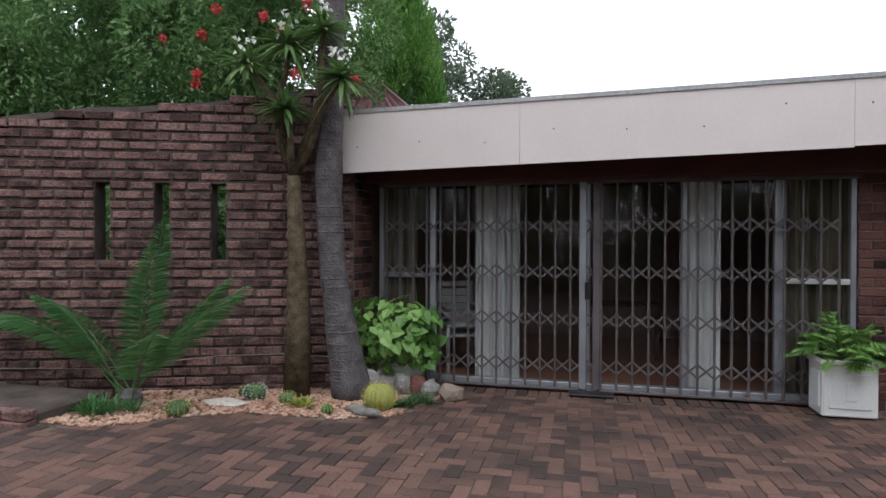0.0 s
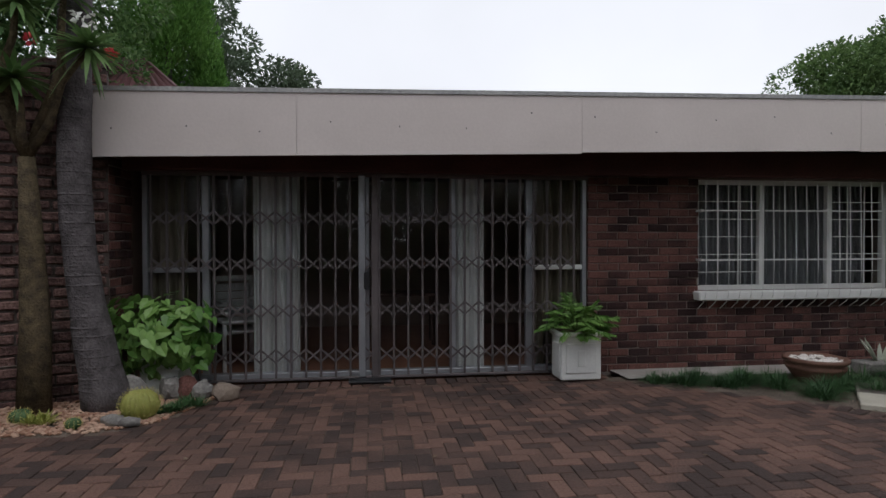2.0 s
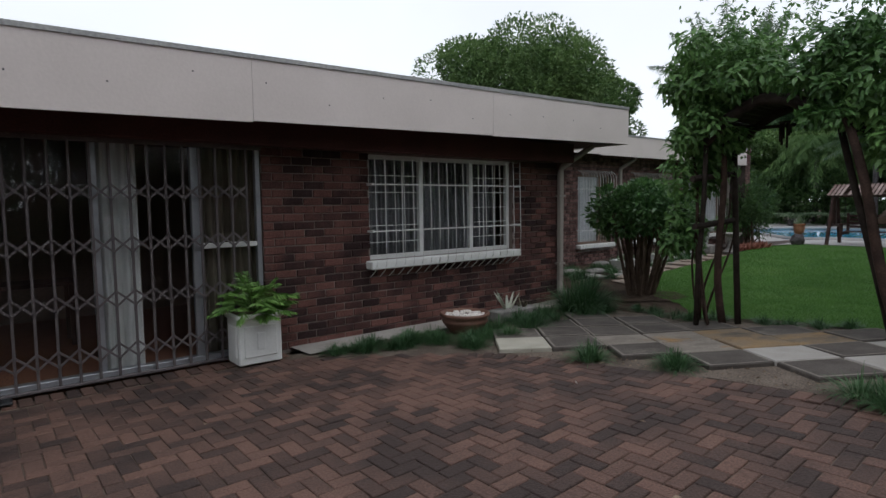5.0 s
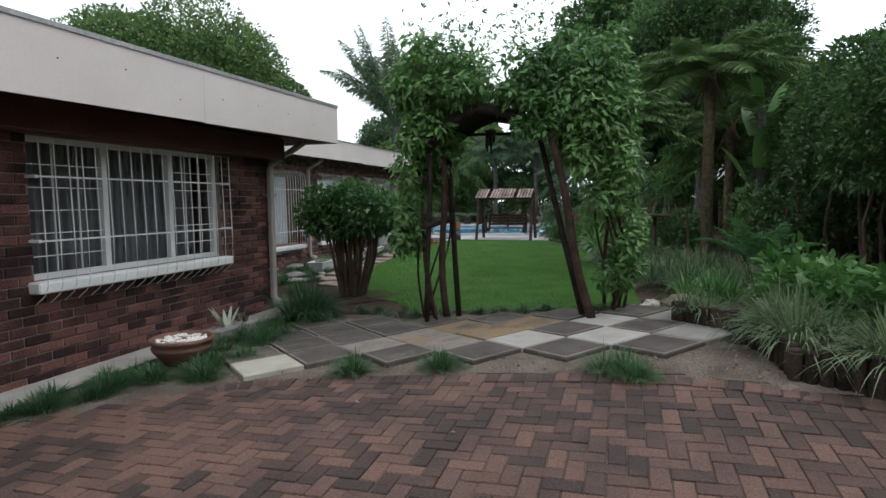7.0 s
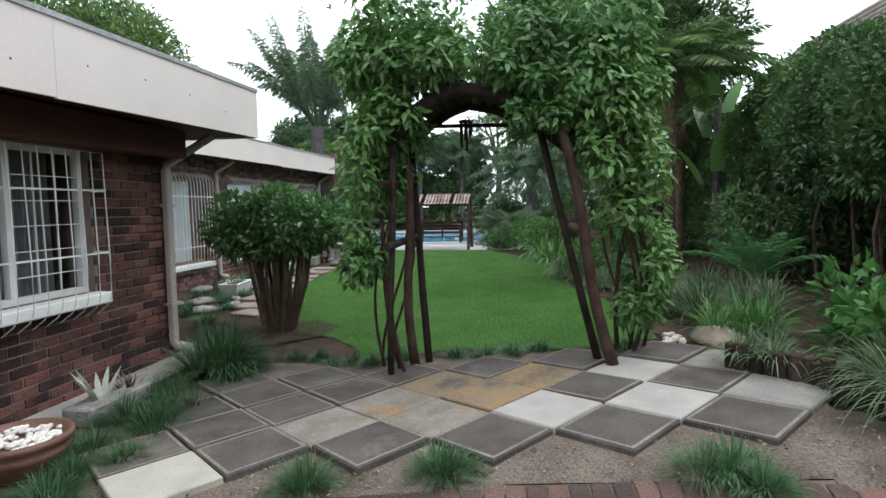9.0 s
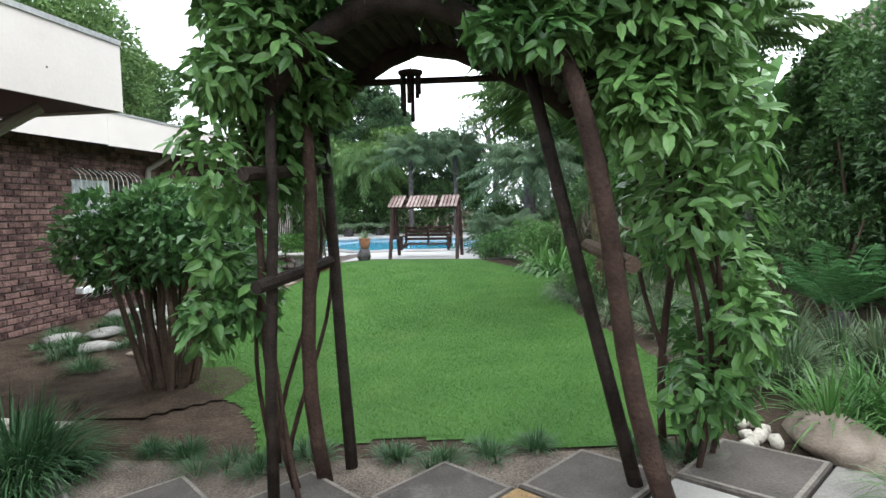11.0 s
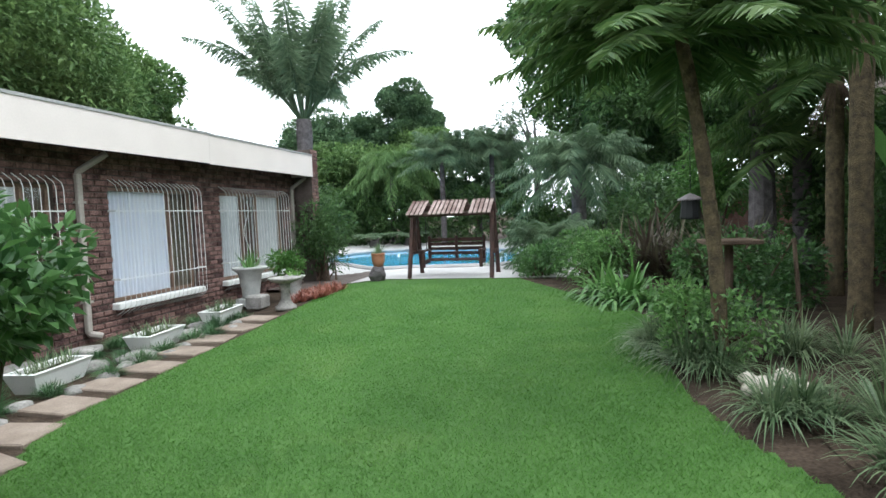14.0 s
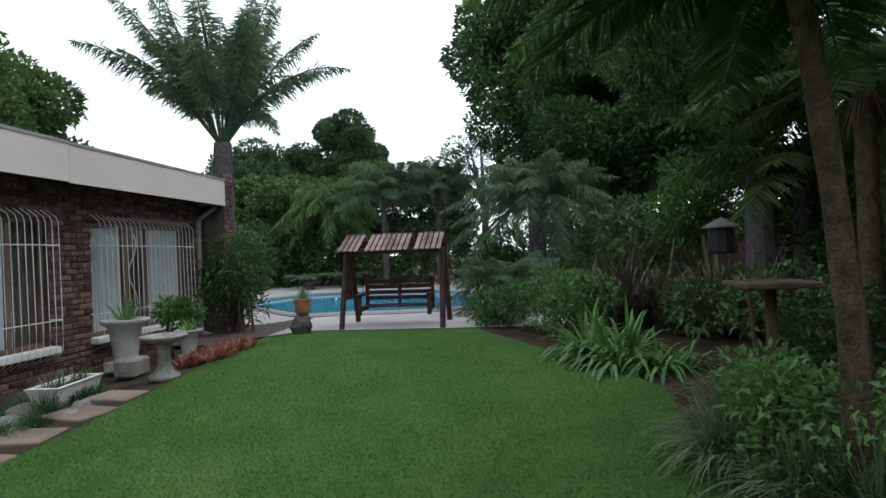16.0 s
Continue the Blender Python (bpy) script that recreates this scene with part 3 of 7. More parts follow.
        v = np.stack([at, mid + side * width * 0.5, tip, mid - side * width * 0.5], 1).reshape(-1, 3)
        b = np.arange(n)[:, None] * 4
        f = np.concatenate([b + np.array([[0, 2, 1]]), b + np.array([[0, 3, 2]])], 0)
        return self.add(v, f)

    def ovals(self, at, way, face, length, width):
        """Oval pointed leaves of six corners whose upper side looks towards face."""
        at, way, face = np.asarray(at, float), np.asarray(way, float), np.asarray(face, float)
        n = len(at)
        way = way / (np.linalg.norm(way, axis=1, keepdims=True) + 1e-9)
        side = np.cross(way, face)
        side /= np.linalg.norm(side, axis=1, keepdims=True) + 1e-9
        nor = np.cross(side, way)
        L = np.broadcast_to(length, (n,))[:, None]
        W = np.broadcast_to(width, (n,))[:, None]
        shape = ((0, 0, 0), (0.28, 0.44, 0.1), (0.66, 0.4, 0.06), (1.0, 0, -0.22), (0.66, -0.4, 0.06), (0.28, -0.44, 0.1), (0.5, 0, -0.04))
        v = np.stack([at + way * L * a + side * W * b + nor * W * c for a, b, c in shape], 1).reshape(-1, 3)
        b = np.arange(n)[:, None] * 7
        return self.add(v, np.concatenate([b + np.array([[6, i, (i + 1) % 6]]) for i in range(6)], 0))

    def straps(self, at, way, length, width, bend=0.5, steps=4):
        """Arching strap leaves that leave at in direction way and bend down."""
        at, way = np.asarray(at, float), np.asarray(way, float)
        n = len(at)
        way = way / (np.linalg.norm(way, axis=1, keepdims=True) + 1e-9)
        length = np.broadcast_to(length, (n,))
        width = np.broadcast_to(width, (n,))
        bend = np.broadcast_to(bend, (n,))
        flat = np.cross(way, np.array([0, 0, 1.0]))
        flat /= np.linalg.norm(flat, axis=1, keepdims=True) + 1e-6
        rows = []
        for s in np.linspace(0, 1, steps + 1):
            c = at + way * (length * s)[:, None] - np.array([0, 0, 1.0]) * (length * bend * s * s)[:, None]
            w = (width * 0.5 * (1 - s ** 3) * (0.7 + 0.6 * s * (1 - s)))[:, None]
            rows += [c - flat * w, c + flat * w]
        v = np.stack(rows, 1)
        k = 2 * (steps + 1)
        b = np.arange(n)[:, None] * k
        f = np.concatenate([b + np.array([[2 * i, 2 * i + 1, 2 * i + 3, 2 * i + 2]]) for i in range(steps)], 0)
        return self.add(v.reshape(-1, 3), f)

    def mesh(self, name, material, smooth=False):
        me = bpy.data.meshes.new(name)
        v = np.concatenate(self.v) if self.v else np.zeros((0, 3))
        loops = np.concatenate([f.ravel() for f in self.f])
        sizes = np.concatenate([np.full(len(f), f.shape[1]) for f in self.f])
        me.vertices.add(len(v))
        me.vertices.foreach_set("co", v.ravel())
        me.loops.add(len(loops))
        me.loops.foreach_set("vertex_index", loops)
        me.polygons.add(len(sizes))
        me.polygons.foreach_set("loop_start", np.concatenate([[0], np.cumsum(sizes)[:-1]]))
        me.polygons.foreach_set("use_smooth", np.full(len(sizes), bool(smooth)))
        me.materials.append(M[material])
        me.update(calc_edges=True)
        me.validate()
        return me


def thing(name, label, category, group="", kind="", at=(0, 0, 0)):
    ob = new(name)
    ob.location = at
    return tagged(ob, label, category, group, kind)


def part(name, geo, material, parent, label="", smooth=False):
    """Links the mesh as one object under its thing."""
    ob = new(name, geo.mesh(name, material, smooth))
    ob.parent = parent
    if parent is not None:
        q = parent
        off = Vector((0, 0, 0))
        while q is not None:
            off += q.location
            q = q.parent
        ob.matrix_parent_inverse = Matrix.Translation(-off)
    if name.endswith("s") and name not in ("grass",):
        ob["kind"] = "stuff"
    return tagged(ob, label) if label else ob


def solo(name, geo, material, label, category, group="", kind="", smooth=False):
    return tagged(new(name, geo.mesh(name, material, smooth)), label, category, group, kind)


def in_ball(n, shell=0.0):
    d = rng.normal(size=(n, 3))
    d /= np.linalg.norm(d, axis=1, keepdims=True)
    return d * (shell + (1 - shell) * rng.random((n, 1)) ** (1 / 3))


def crown(clumps, per, length, width, material_geo=None, shell=0.45, droop=0.15, lift=0.2):
    """Leaves in uneven clumps: rows of x, y, z, rx, ry, rz."""
    g = material_geo or Geo()
    for x, y, z, rx, ry, rz in clumps:
        d = in_ball(per, shell)
        at = d * np.array([rx, ry, rz]) + np.array([x, y, z])
        way = d + rng.normal(size=(per, 3)) * 0.6 + np.array([0, 0, lift])
        g.leaves(at, way, length * rng.uniform(0.6, 1.25, per), width * rng.uniform(0.7, 1.2, per), 0.2, droop)
    return g


def scatter_clumps(n, box, size, squash=0.8):
    lo, hi = np.array(box[0]), np.array(box[1])
    c = lo + (hi - lo) * rng.random((n, 3))
    s = rng.uniform(size[0], size[1], (n, 1))
    return np.hstack([c, s, s, s * squash])


def tuft(g, x, y, z, n, height, spread, width, bend=0.6, base=0.06, steps=4):
    a = rng.uniform(0, 2 * np.pi, n)
    r = rng.random(n) ** 0.5
    at = np.stack([x + base * r * np.cos(a), y + base * r * np.sin(a), np.full(n, z)], 1)
    lean = spread * r
    way = np.stack([lean * np.cos(a), lean * np.sin(a), np.ones(n) * rng.uniform(0.7, 1.1, n)], 1) + rng.normal(size=(n, 3)) * 0.12
    g.straps(at, way, height * rng.uniform(0.7, 1.25, n), width, bend * (0.3 + lean), steps)
    return g


def frond(g, base, way, length, leaflet, width, bend, pairs, rachis=None, sag=0.3, sweep=0.6, bare=0.12, fluff=0.07, stalk=0.0):
    """One feather frond: leaflets in pairs along an arching midrib."""
    base, way = np.asarray(base, float), np.asarray(way, float)
    way = way / np.linalg.norm(way)
    s = np.linspace(bare, 1, pairs)
    line = lambda q: base + np.outer(q, way) * length - np.outer(q * q, [0, 0, 1]) * length * bend
    p = line(s)
    t = np.gradient(p, axis=0)
    t /= np.linalg.norm(t, axis=1, keepdims=True)
    side = np.cross(t, [0, 0, 1.0])
    side /= np.linalg.norm(side, axis=1, keepdims=True) + 1e-9
    q = (s - bare) / (1 - bare)
    size = leaflet * np.sin(np.pi * (0.15 + 0.82 * q) ** 0.8) ** 0.7
    for sign in (1, -1):
        d = side * sign + t * sweep - np.array([0, 0, 1.0]) * sag * rng.uniform(0.6, 1.3, (pairs, 1)) + rng.normal(size=(pairs, 3)) * fluff
        g.leaves(p, d, np.maximum(size, 0.02), width, 0.1, 0.15)
    if rachis is not None:
        rachis.tube(line(np.linspace(0, 1, 7)), np.linspace(max(width * 0.45, 0.006, stalk), 0.003 + stalk * 0.2, 7), 5, False)
    return g


# ---- ground ----
def sheet(xs, ys, lift, keep=None):
    g = Geo()
    X, Y = np.meshgrid(xs, ys, indexing="ij")
    v = np.stack([X, Y, gz(X, Y) + lift], -1).reshape(-1, 3)
    i, j = np.meshgrid(np.arange(len(xs) - 1), np.arange(len(ys) - 1), indexing="ij")
    k = (i * len(ys) + j).ravel()
    f = np.stack([k, k + len(ys), k + len(ys) + 1, k + 1], 1)
    if keep is not None:
        c = v[f].mean(1)
        f = f[keep(c[:, 0], c[:, 1])]
    return g.add(v, f)


far = np.concatenate([[-400, -120, -40, -15], np.arange(-9, 36, 0.5), [45, 80, 160, 400]])
far_y = np.concatenate([[-400, -120, -40, -15], np.arange(-8, 14, 0.5), [20, 40, 120, 400]])
solo("ground", sheet(far, far_y, -0.05), "soil", "dark damp garden soil with sparse cover", "ground", kind="structure")


def edge_x(y):
    """Where the brick paving ends towards the garden."""
    return np.interp(y, [-4, -0.7, -0.1, 0.6, 1.3, 2.0, 3.0, 3.6, 3.9, 4.75, 5.3, 5.7], [3.7, 3.92, 4.05, 4.18, 4.22, 4.17, 4.08, 3.94, 3.8, 2.9, 2.3, 2.3])


def bed_y(x):
    """Front edge of the cactus bed."""
    return np.interp(x, [-8, -4.3, -3.67, -3.33, -2.93, -2.5, -2.08, -1.68, -1.5, -1.4, -1.39], [3.2, 3.2, 3.4, 3.78, 4.04, 4.05, 4.05, 4.3, 4.86, 5.2, 9])


def paved(x, y):
    return (x < edge_x(y) - 0.13 * (y < 4.0)) & (y < bed_y(x)) & (y < 5.33) & (x > -7) & (y > -3.5)


solo("paving_bed", sheet(np.arange(-7.2, 4.3, 0.2), np.arange(-3.7, 5.6, 0.2), -0.009, lambda x, y: (x < edge_x(y) + 0.05) & (y < bed_y(x) + 0.1)), "sand", "dark sand showing in the paving joints", "paving joints", kind="structure")
paving = thing("paving", "brown clay brick paving laid in herringbone, worn and slightly damp", "paving", kind="structure")


def lawn_right(x):
    return np.interp(x, [6.6, 7.2, 8.5, 9.3, 9.8, 10.5, 12.5, 13.7, 14.5, 15.7, 17, 18.6], [0.72, 0.72, 0.78, 0.9, 1.08, 1.22, 1.32, 1.1, 1.35, 1.95, 2.6, 3.3])


def lawn_left(x):
    return np.interp(x, [6.6, 7.2, 7.7, 8.1, 9.2, 10, 13, 15, 16.5, 18.6], [3.4, 3.7, 4.1, 4.7, 5.6, 6.1, 6.15, 6.3, 6.6, 6.9])


def on_lawn(x, y):
    return (y > lawn_right(x)) & (y < lawn_left(x)) & (x > 6.85 + 0.12 * np.sin(3 * y)) & (x < 18.08)


solo("lawn_soil", sheet(np.arange(6.5, 18.6, 0.3), np.arange(0.3, 7.3, 0.2), -0.009), "soil", "dark soil under and beside the lawn", "soil", kind="structure")
solo("lawn", sheet(np.arange(6.5, 18.9, 0.06), np.arange(0.4, 7.3, 0.06), 0.002, lambda x, y: on_lawn(x, y)), "grass", "mown green lawn", "lawn", kind="structure")
n = 300000
gx, gy = 6.7 + 12 * (1 - np.sqrt(1 - rng.random(n))), 0.6 + 6.5 * rng.random(n)
ok = on_lawn(gx, gy)
gx, gy = gx[ok], gy[ok]
n = len(gx)
blades = Geo()
hgt = rng.uniform(0.009, 0.022, n)
a = rng.uniform(0, 2 * np.pi, n)
p0 = np.stack([gx, gy, gz(gx, gy) + 0.004], 1)
dv = np.stack([np.cos(a), np.sin(a), np.zeros(n)], 1) * (0.002 + 0.0003 * (gx - 6))[:, None]
top = p0 + np.stack([rng.normal(size=n) * 0.014, rng.normal(size=n) * 0.014, hgt], 1)
blades.add(np.stack([p0 - dv, p0 + dv, top], 1).reshape(-1, 3), np.arange(3 * n).reshape(-1, 3))
solo("lawn_grass", blades, "blade", "short green lawn grass blades", "grass", kind="stuff")

# ---- house walls ----
BRICK = Geo().box(-0.111, 0.111, -0.012, 0.03, 0, 0.074, 0.007).mesh("brick", "brick_one")
OLD_BRICK = Geo().box(-0.111, 0.111, -0.012, 0.03, 0, 0.074, 0.011).mesh("old_brick", "brick_old_one")


def brick_wall(name, label, o, u, length, z0, top, thick, openings=(), parts=(0, 0, 0, 0), core="mortar", shrink=(1.0, 1.0, 1.0), clay="brick", pitch=(0.232, 0.085)):
    """A wall from o along u; its face looks to the right-hand side of u. Bricks stand proud of the mortar."""
    u = Vector((*u, 0)).normalized()
    nrm = Vector((u.y, -u.x, 0))
    base = Vector((*o, 0))
    wall = thing(name, label, "wall", kind="structure")
    cuts = sorted({0.0, length, *[q for op in openings for q in op[:2]], *np.arange(0, length, 0.7).tolist()})
    g = Geo()
    for s0, s1 in zip(cuts, cuts[1:]):
        if s1 - s0 < 1e-4:
            continue
        c = (s0 + s1) / 2
        zs = [z0 - 0.15]
        for op in sorted((q for q in openings if q[0] < c < q[1]), key=lambda q: q[2]):
            zs += [op[2], op[3]]
        zs.append(top(c) - 0.07)
        for za, zb in zip(zs[::2], zs[1::2]):
            if zb - za > 0.01:
                pts = [base + u * s + nrm * d for s, d in ((s0, 0), (s1, 0), (s1, -thick), (s0, -thick))]
                v = [(p.x, p.y, z) for z in (za, zb) for p in pts]
                g.add(v, [(0, 1, 2, 3)[::-1], (4, 5, 6, 7), (0, 1, 5, 4), (1, 2, 6, 5), (2, 3, 7, 6), (3, 0, 4, 7)])
    part("wall_core", g, core, wall)
    rest, made = Geo(), 0
    turn = Matrix(((u.x, -nrm.x, 0), (u.y, -nrm.y, 0), (0, 0, 1)))
    rows = int((max(top(0), top(length)) - z0) / pitch[1]) + 1
    long = pitch[0] - 0.01
    for k in range(rows):
        z = z0 + pitch[1] * k
        s = -pitch[0] / 2 * (k % 2) + rng.uniform(-0.012, 0.012)
        while s < length:
            pieces = [(max(s, 0), min(s + long, length))]
            for op in openings:
                if z + 0.05 > op[2] and z + 0.02 < op[3]:
                    pieces = [q for a, b in pieces for q in ((a, min(b, op[0])), (max(a, op[1]), b)) if q[1] - q[0] > 0.02]
            for a, b in pieces:
                c = (a + b) / 2
                if b - a < 0.03 or z + 0.06 > top(c):
                    continue
                proud = rng.uniform(-0.004, 0.004) * shrink[1]
                place = base + u * c + nrm * (0.0 + proud) + Vector((0, 0, z + rng.uniform(-0.002, 0.002)))
                tilt = Matrix.Rotation(rng.normal() * 0.008, 3, "Y")
                m = Matrix.Translation(place) @ (turn @ tilt).to_4x4() @ Matrix.Diagonal(((b - a) / 0.222 * shrink[0], shrink[1], shrink[2] * pitch[1] / 0.085, 1))
                if parts[0] <= c <= parts[1] and parts[2] <= z <= parts[3] and made < 300:
                    made += 1
                    ob = new("brick", BRICK if clay == "brick" else OLD_BRICK)
                    ob.parent, ob.matrix_basis = wall, m
                else:
                    rest.add(brick_v @ np.array(m.to_3x3()).T + np.array(m.translation), brick_f)
            s += pitch[0]
    if rest.n:
        tagged(part("bricks", rest, clay, wall), kind="stuff")
    return wall


brick_v = np.array([(x, y, z) for y, e in ((0.0, 0.0), (-0.006, 0.0), (-0.012, 0.007)) for x, z in ((-0.111 + e, e), (0.111 - e, e), (0.111 - e, 0.074 - e), (-0.111 + e, 0.074 - e))])
brick_v[:, 1] *= 1.0
brick_f = [(0, 1, 5, 4), (1, 2, 6, 5), (2, 3, 7, 6), (3, 0, 4, 7), (4, 5, 9, 8), (5, 6, 10, 9), (6, 7, 11, 10), (7, 4, 8, 11), (8, 9, 10, 11)]

WALL, GATE, FASCIA = 5.68, 5.6, 4.97
LOW = G(0, 5.6)
W1 = dict(x0=3.53, x1=5.93, z0=0.78, z1=2.02)
brick_wall("wall_front", "red-brown face brick house wall under a flat roof", (2.25, WALL), (1, 0), 4.75, LOW, lambda s: 2.3, 0.25,
           [(W1["x0"] - 2.25, W1["x1"] - 2.25, W1["z0"], W1["z1"])], (0, 4.75, 0.0, 0.72))
brick_wall("wall_front_end", "red-brown brick end wall of the front wing", (7.0, WALL), (0, 1), 2.95, LOW, lambda s: 2.35, 0.25)
brick_wall("wall_entrance_side", "dark red brick return wall beside the sliding doors", (-2.42, 5.2), (0, 1), 0.48, LOW, lambda s: 2.2, 0.22)
garden_top = lambda s: 2.95 - 0.12 * min(s, 5.2) + 0.02 * math.sin(3 * s)
gdir = Vector((0.938, 0.347, 0))
gstart = Vector((-2.42, 5.2, 0)) - gdir * 6.0
slot = [(6 - s - 0.07, 6 - s + 0.07, 1.22, 1.97) for s in (1.31, 1.84, 2.38)]
brick_wall("wall_garden", "old face brick garden wall with three narrow slots and a raked top", gstart[:2], gdir[:2], 6.0, LOW, lambda s: garden_top(6 - s), 0.23, slot, (2.2, 6.0, 0.5, 2.3), "mortar_dark", (0.97, 1.9, 0.9), "brick_old", (0.266, 0.095))
coping = Geo()
gn = Vector((gdir.y, -gdir.x, 0))
for q0, q1 in zip(np.arange(0, 6, 0.2), np.arange(0.2, 6.2, 0.2)):
    v = []
    for q in (q0, min(q1, 6.0)):
        p = gstart + gdir * q
        for d, h in ((0.02, -0.06), (0.015, 0.0), (-0.1, 0.025), (-0.24, 0.0), (-0.24, -0.06)):
            c = p + gn * d
            v.append((c.x, c.y, garden_top(6 - q) + h + 0.008 * math.sin(23 * q)))
    coping.add(v, [(k, k + 1, k + 6, k + 5) for k in range(4)])
part("coping", coping, "mortar_dark", bpy.data.objects["wall_garden"], "rough raked mortar capping")
HX0, HX1, W2 = 7.0, 19.35, 8.6
WIN2 = [(9.35, 9.9), (11.25, 12.6), (13.5, 15.42), (16.2, 18.65)]
brick_wall("wall_wing", "weathered brown brick wall of the rear wing with barred windows", (HX0, W2), (1, 0), HX1 - HX0, -0.1, lambda s: 2.65, 0.25,
           [(a - HX0, b - HX0, 0.4, 2.1) for a, b in WIN2[1:]], (6.0, 9.0, 0.0, 0.9), "mortar_dark", (0.98, 1.4, 0.94), "brick_old")
brick_wall("wall_wing_end", "brown brick end wall of the rear wing", (HX1, W2), (0, 1), 3.2, -0.1, lambda s: 3.0, 0.25)
brick_wall("wall_pier", "brown brick pier standing at the end of the rear wing", (19.22, 8.1), (1, 0), 0.36, -0.1, lambda s: 3.27, 0.45, (), (0, 0, 0, 0), "mortar_dark", (0.98, 1.4, 0.94), "brick_old")
# Gaps in the unseen rear wall are added to backlight the wing curtains.
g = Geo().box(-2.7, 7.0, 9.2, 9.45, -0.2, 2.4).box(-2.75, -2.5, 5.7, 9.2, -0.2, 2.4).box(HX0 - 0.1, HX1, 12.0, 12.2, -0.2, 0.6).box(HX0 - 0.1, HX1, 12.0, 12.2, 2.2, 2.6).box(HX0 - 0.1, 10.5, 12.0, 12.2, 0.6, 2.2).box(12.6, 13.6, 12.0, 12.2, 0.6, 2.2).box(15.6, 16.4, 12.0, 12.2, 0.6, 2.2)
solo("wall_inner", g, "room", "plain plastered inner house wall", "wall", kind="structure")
solo("floor_inner", Geo().box(-2.5, 7, 5.72, 9.2, -0.2, LOW + 0.03).box(7.2, 19.1, 8.85, 12, -0.2, 0.05), "tile", "dark terracotta tiled floor indoors", "floor", kind="structure")


def roof(name, label, corners, z, thick):
    g = Geo()
    v = [(x, y, zz) for zz in (z, z + thick) for x, y in corners]
    k = len(corners)
    g.add(v, [list(range(k))[::-1], list(range(k, 2 * k))])
    g.add(v, [(i, (i + 1) % k, k + (i + 1) % k, k + i) for i in range(k)])
    return solo(name, g, "soffit", label, "roof", kind="structure")


roof("ceiling_front", "dark boarded soffit and flat roof of the front wing", [(-2.75, FASCIA + 0.03), (7.69, FASCIA + 0.03), (7.69, 12.3), (-2.75, 12.3)], 2.32, 0.25)
roof("ceiling_wing", "dark boarded soffit and flat roof of the rear wing", [(7.7, 8.08), (HX1 + 0.15, 8.08), (HX1 + 0.15, 12.3), (7.7, 12.3)], 2.66, 0.25)


def fascia(name, label, runs, thick=0.025):
    """Boards: rows of x0, y0, x1, y1, bottom and top at the start, bottom and top at the end."""
    ob = thing(name, label, "fascia", kind="structure")
    for x0, y0, x1, y1, a0, b0, a1, b1 in runs:
        u = Vector((x1 - x0, y1 - y0, 0)).normalized()
        n = Vector((u.y, -u.x, 0))
        g = Geo()
        e = u * 0.0015
        P = [Vector((x0, y0, 0)) + e, Vector((x1, y1, 0)) - e]
        v = []
        for d in (0, -thick):
            for p, (lo, hi) in zip(P, ((a0, b0), (a1, b1))):
                q = p + n * d
                v += [(q.x, q.y, lo), (q.x, q.y, hi)]
        g.add(v, [(0, 2, 3, 1), (4, 5, 7, 6), (0, 4, 6, 2), (1, 3, 7, 5), (0, 1, 5, 4), (2, 6, 7, 3)])
        part("board", g, "fascia", ob)
        f = Geo()
        v = []
        for d, h in ((0.012, -0.035), (0.012, 0.004), (-0.12, 0.004), (-0.12, -0.035)):
            for p, hi in zip(P, (b0, b1)):
                q = p + n * d
                v.append((q.x, q.y, hi + h + 0.01))
        f.add(v, [(0, 1, 3, 2), (2, 3, 5, 4), (4, 5, 7, 6), (6, 7, 1, 0)])
        part("flashing", f, "flash", ob, "grey metal roof edge flashing")
    return ob


fb = lambda x: 2.125 + 0.0225 * x
ft = lambda x: 2.705 + 0.0175 * x
joints = [-2.62, -0.735, 1.92, 4.86, 7.72]
fascia("fascia_front", "cream painted fascia boards with nail heads and open joints", [(a, FASCIA, b, FASCIA, fb(a) + o, ft(a), fb(b) + o, ft(b)) for (a, b), o in zip(zip(joints, joints[1:]), (0.0, 0.0, 0.012, 0.004))] + [(7.72, FASCIA, 7.72, 8.04, fb(7.72), ft(7.72), fb(7.72), ft(7.72))])
fascia("fascia_wing", "cream painted fascia boards along the rear wing", [(a, 8.05, b, 8.05, 2.53, 3.05, 2.545, 3.06) for a, b in ((7.72, 11.4), (11.4, 15.2), (15.2, 19.2))] + [(19.2, 8.05, 19.2, 8.6, 2.545, 3.06, 2.545, 3.06)])
nails = Geo()
for x in np.arange(-2.3, 7.5, 0.62):
    zc = (fb(x) + ft(x)) / 2 + rng.uniform(-0.1, 0.1)
    nails.box(x, x + 0.012, FASCIA - 0.003, FASCIA + 0.001, zc, zc + 0.012)
solo("nail_head", nails, "black", "rusty nail heads in the fascia boards", "nails", kind="stuff")
solo("trim_beam", Geo().box(-2.4, 7.0, 5.42, 5.56, 2.02, 2.3, 0.01), "soffit", "maroon timber beam above the sliding doors", "beam", kind="structure")


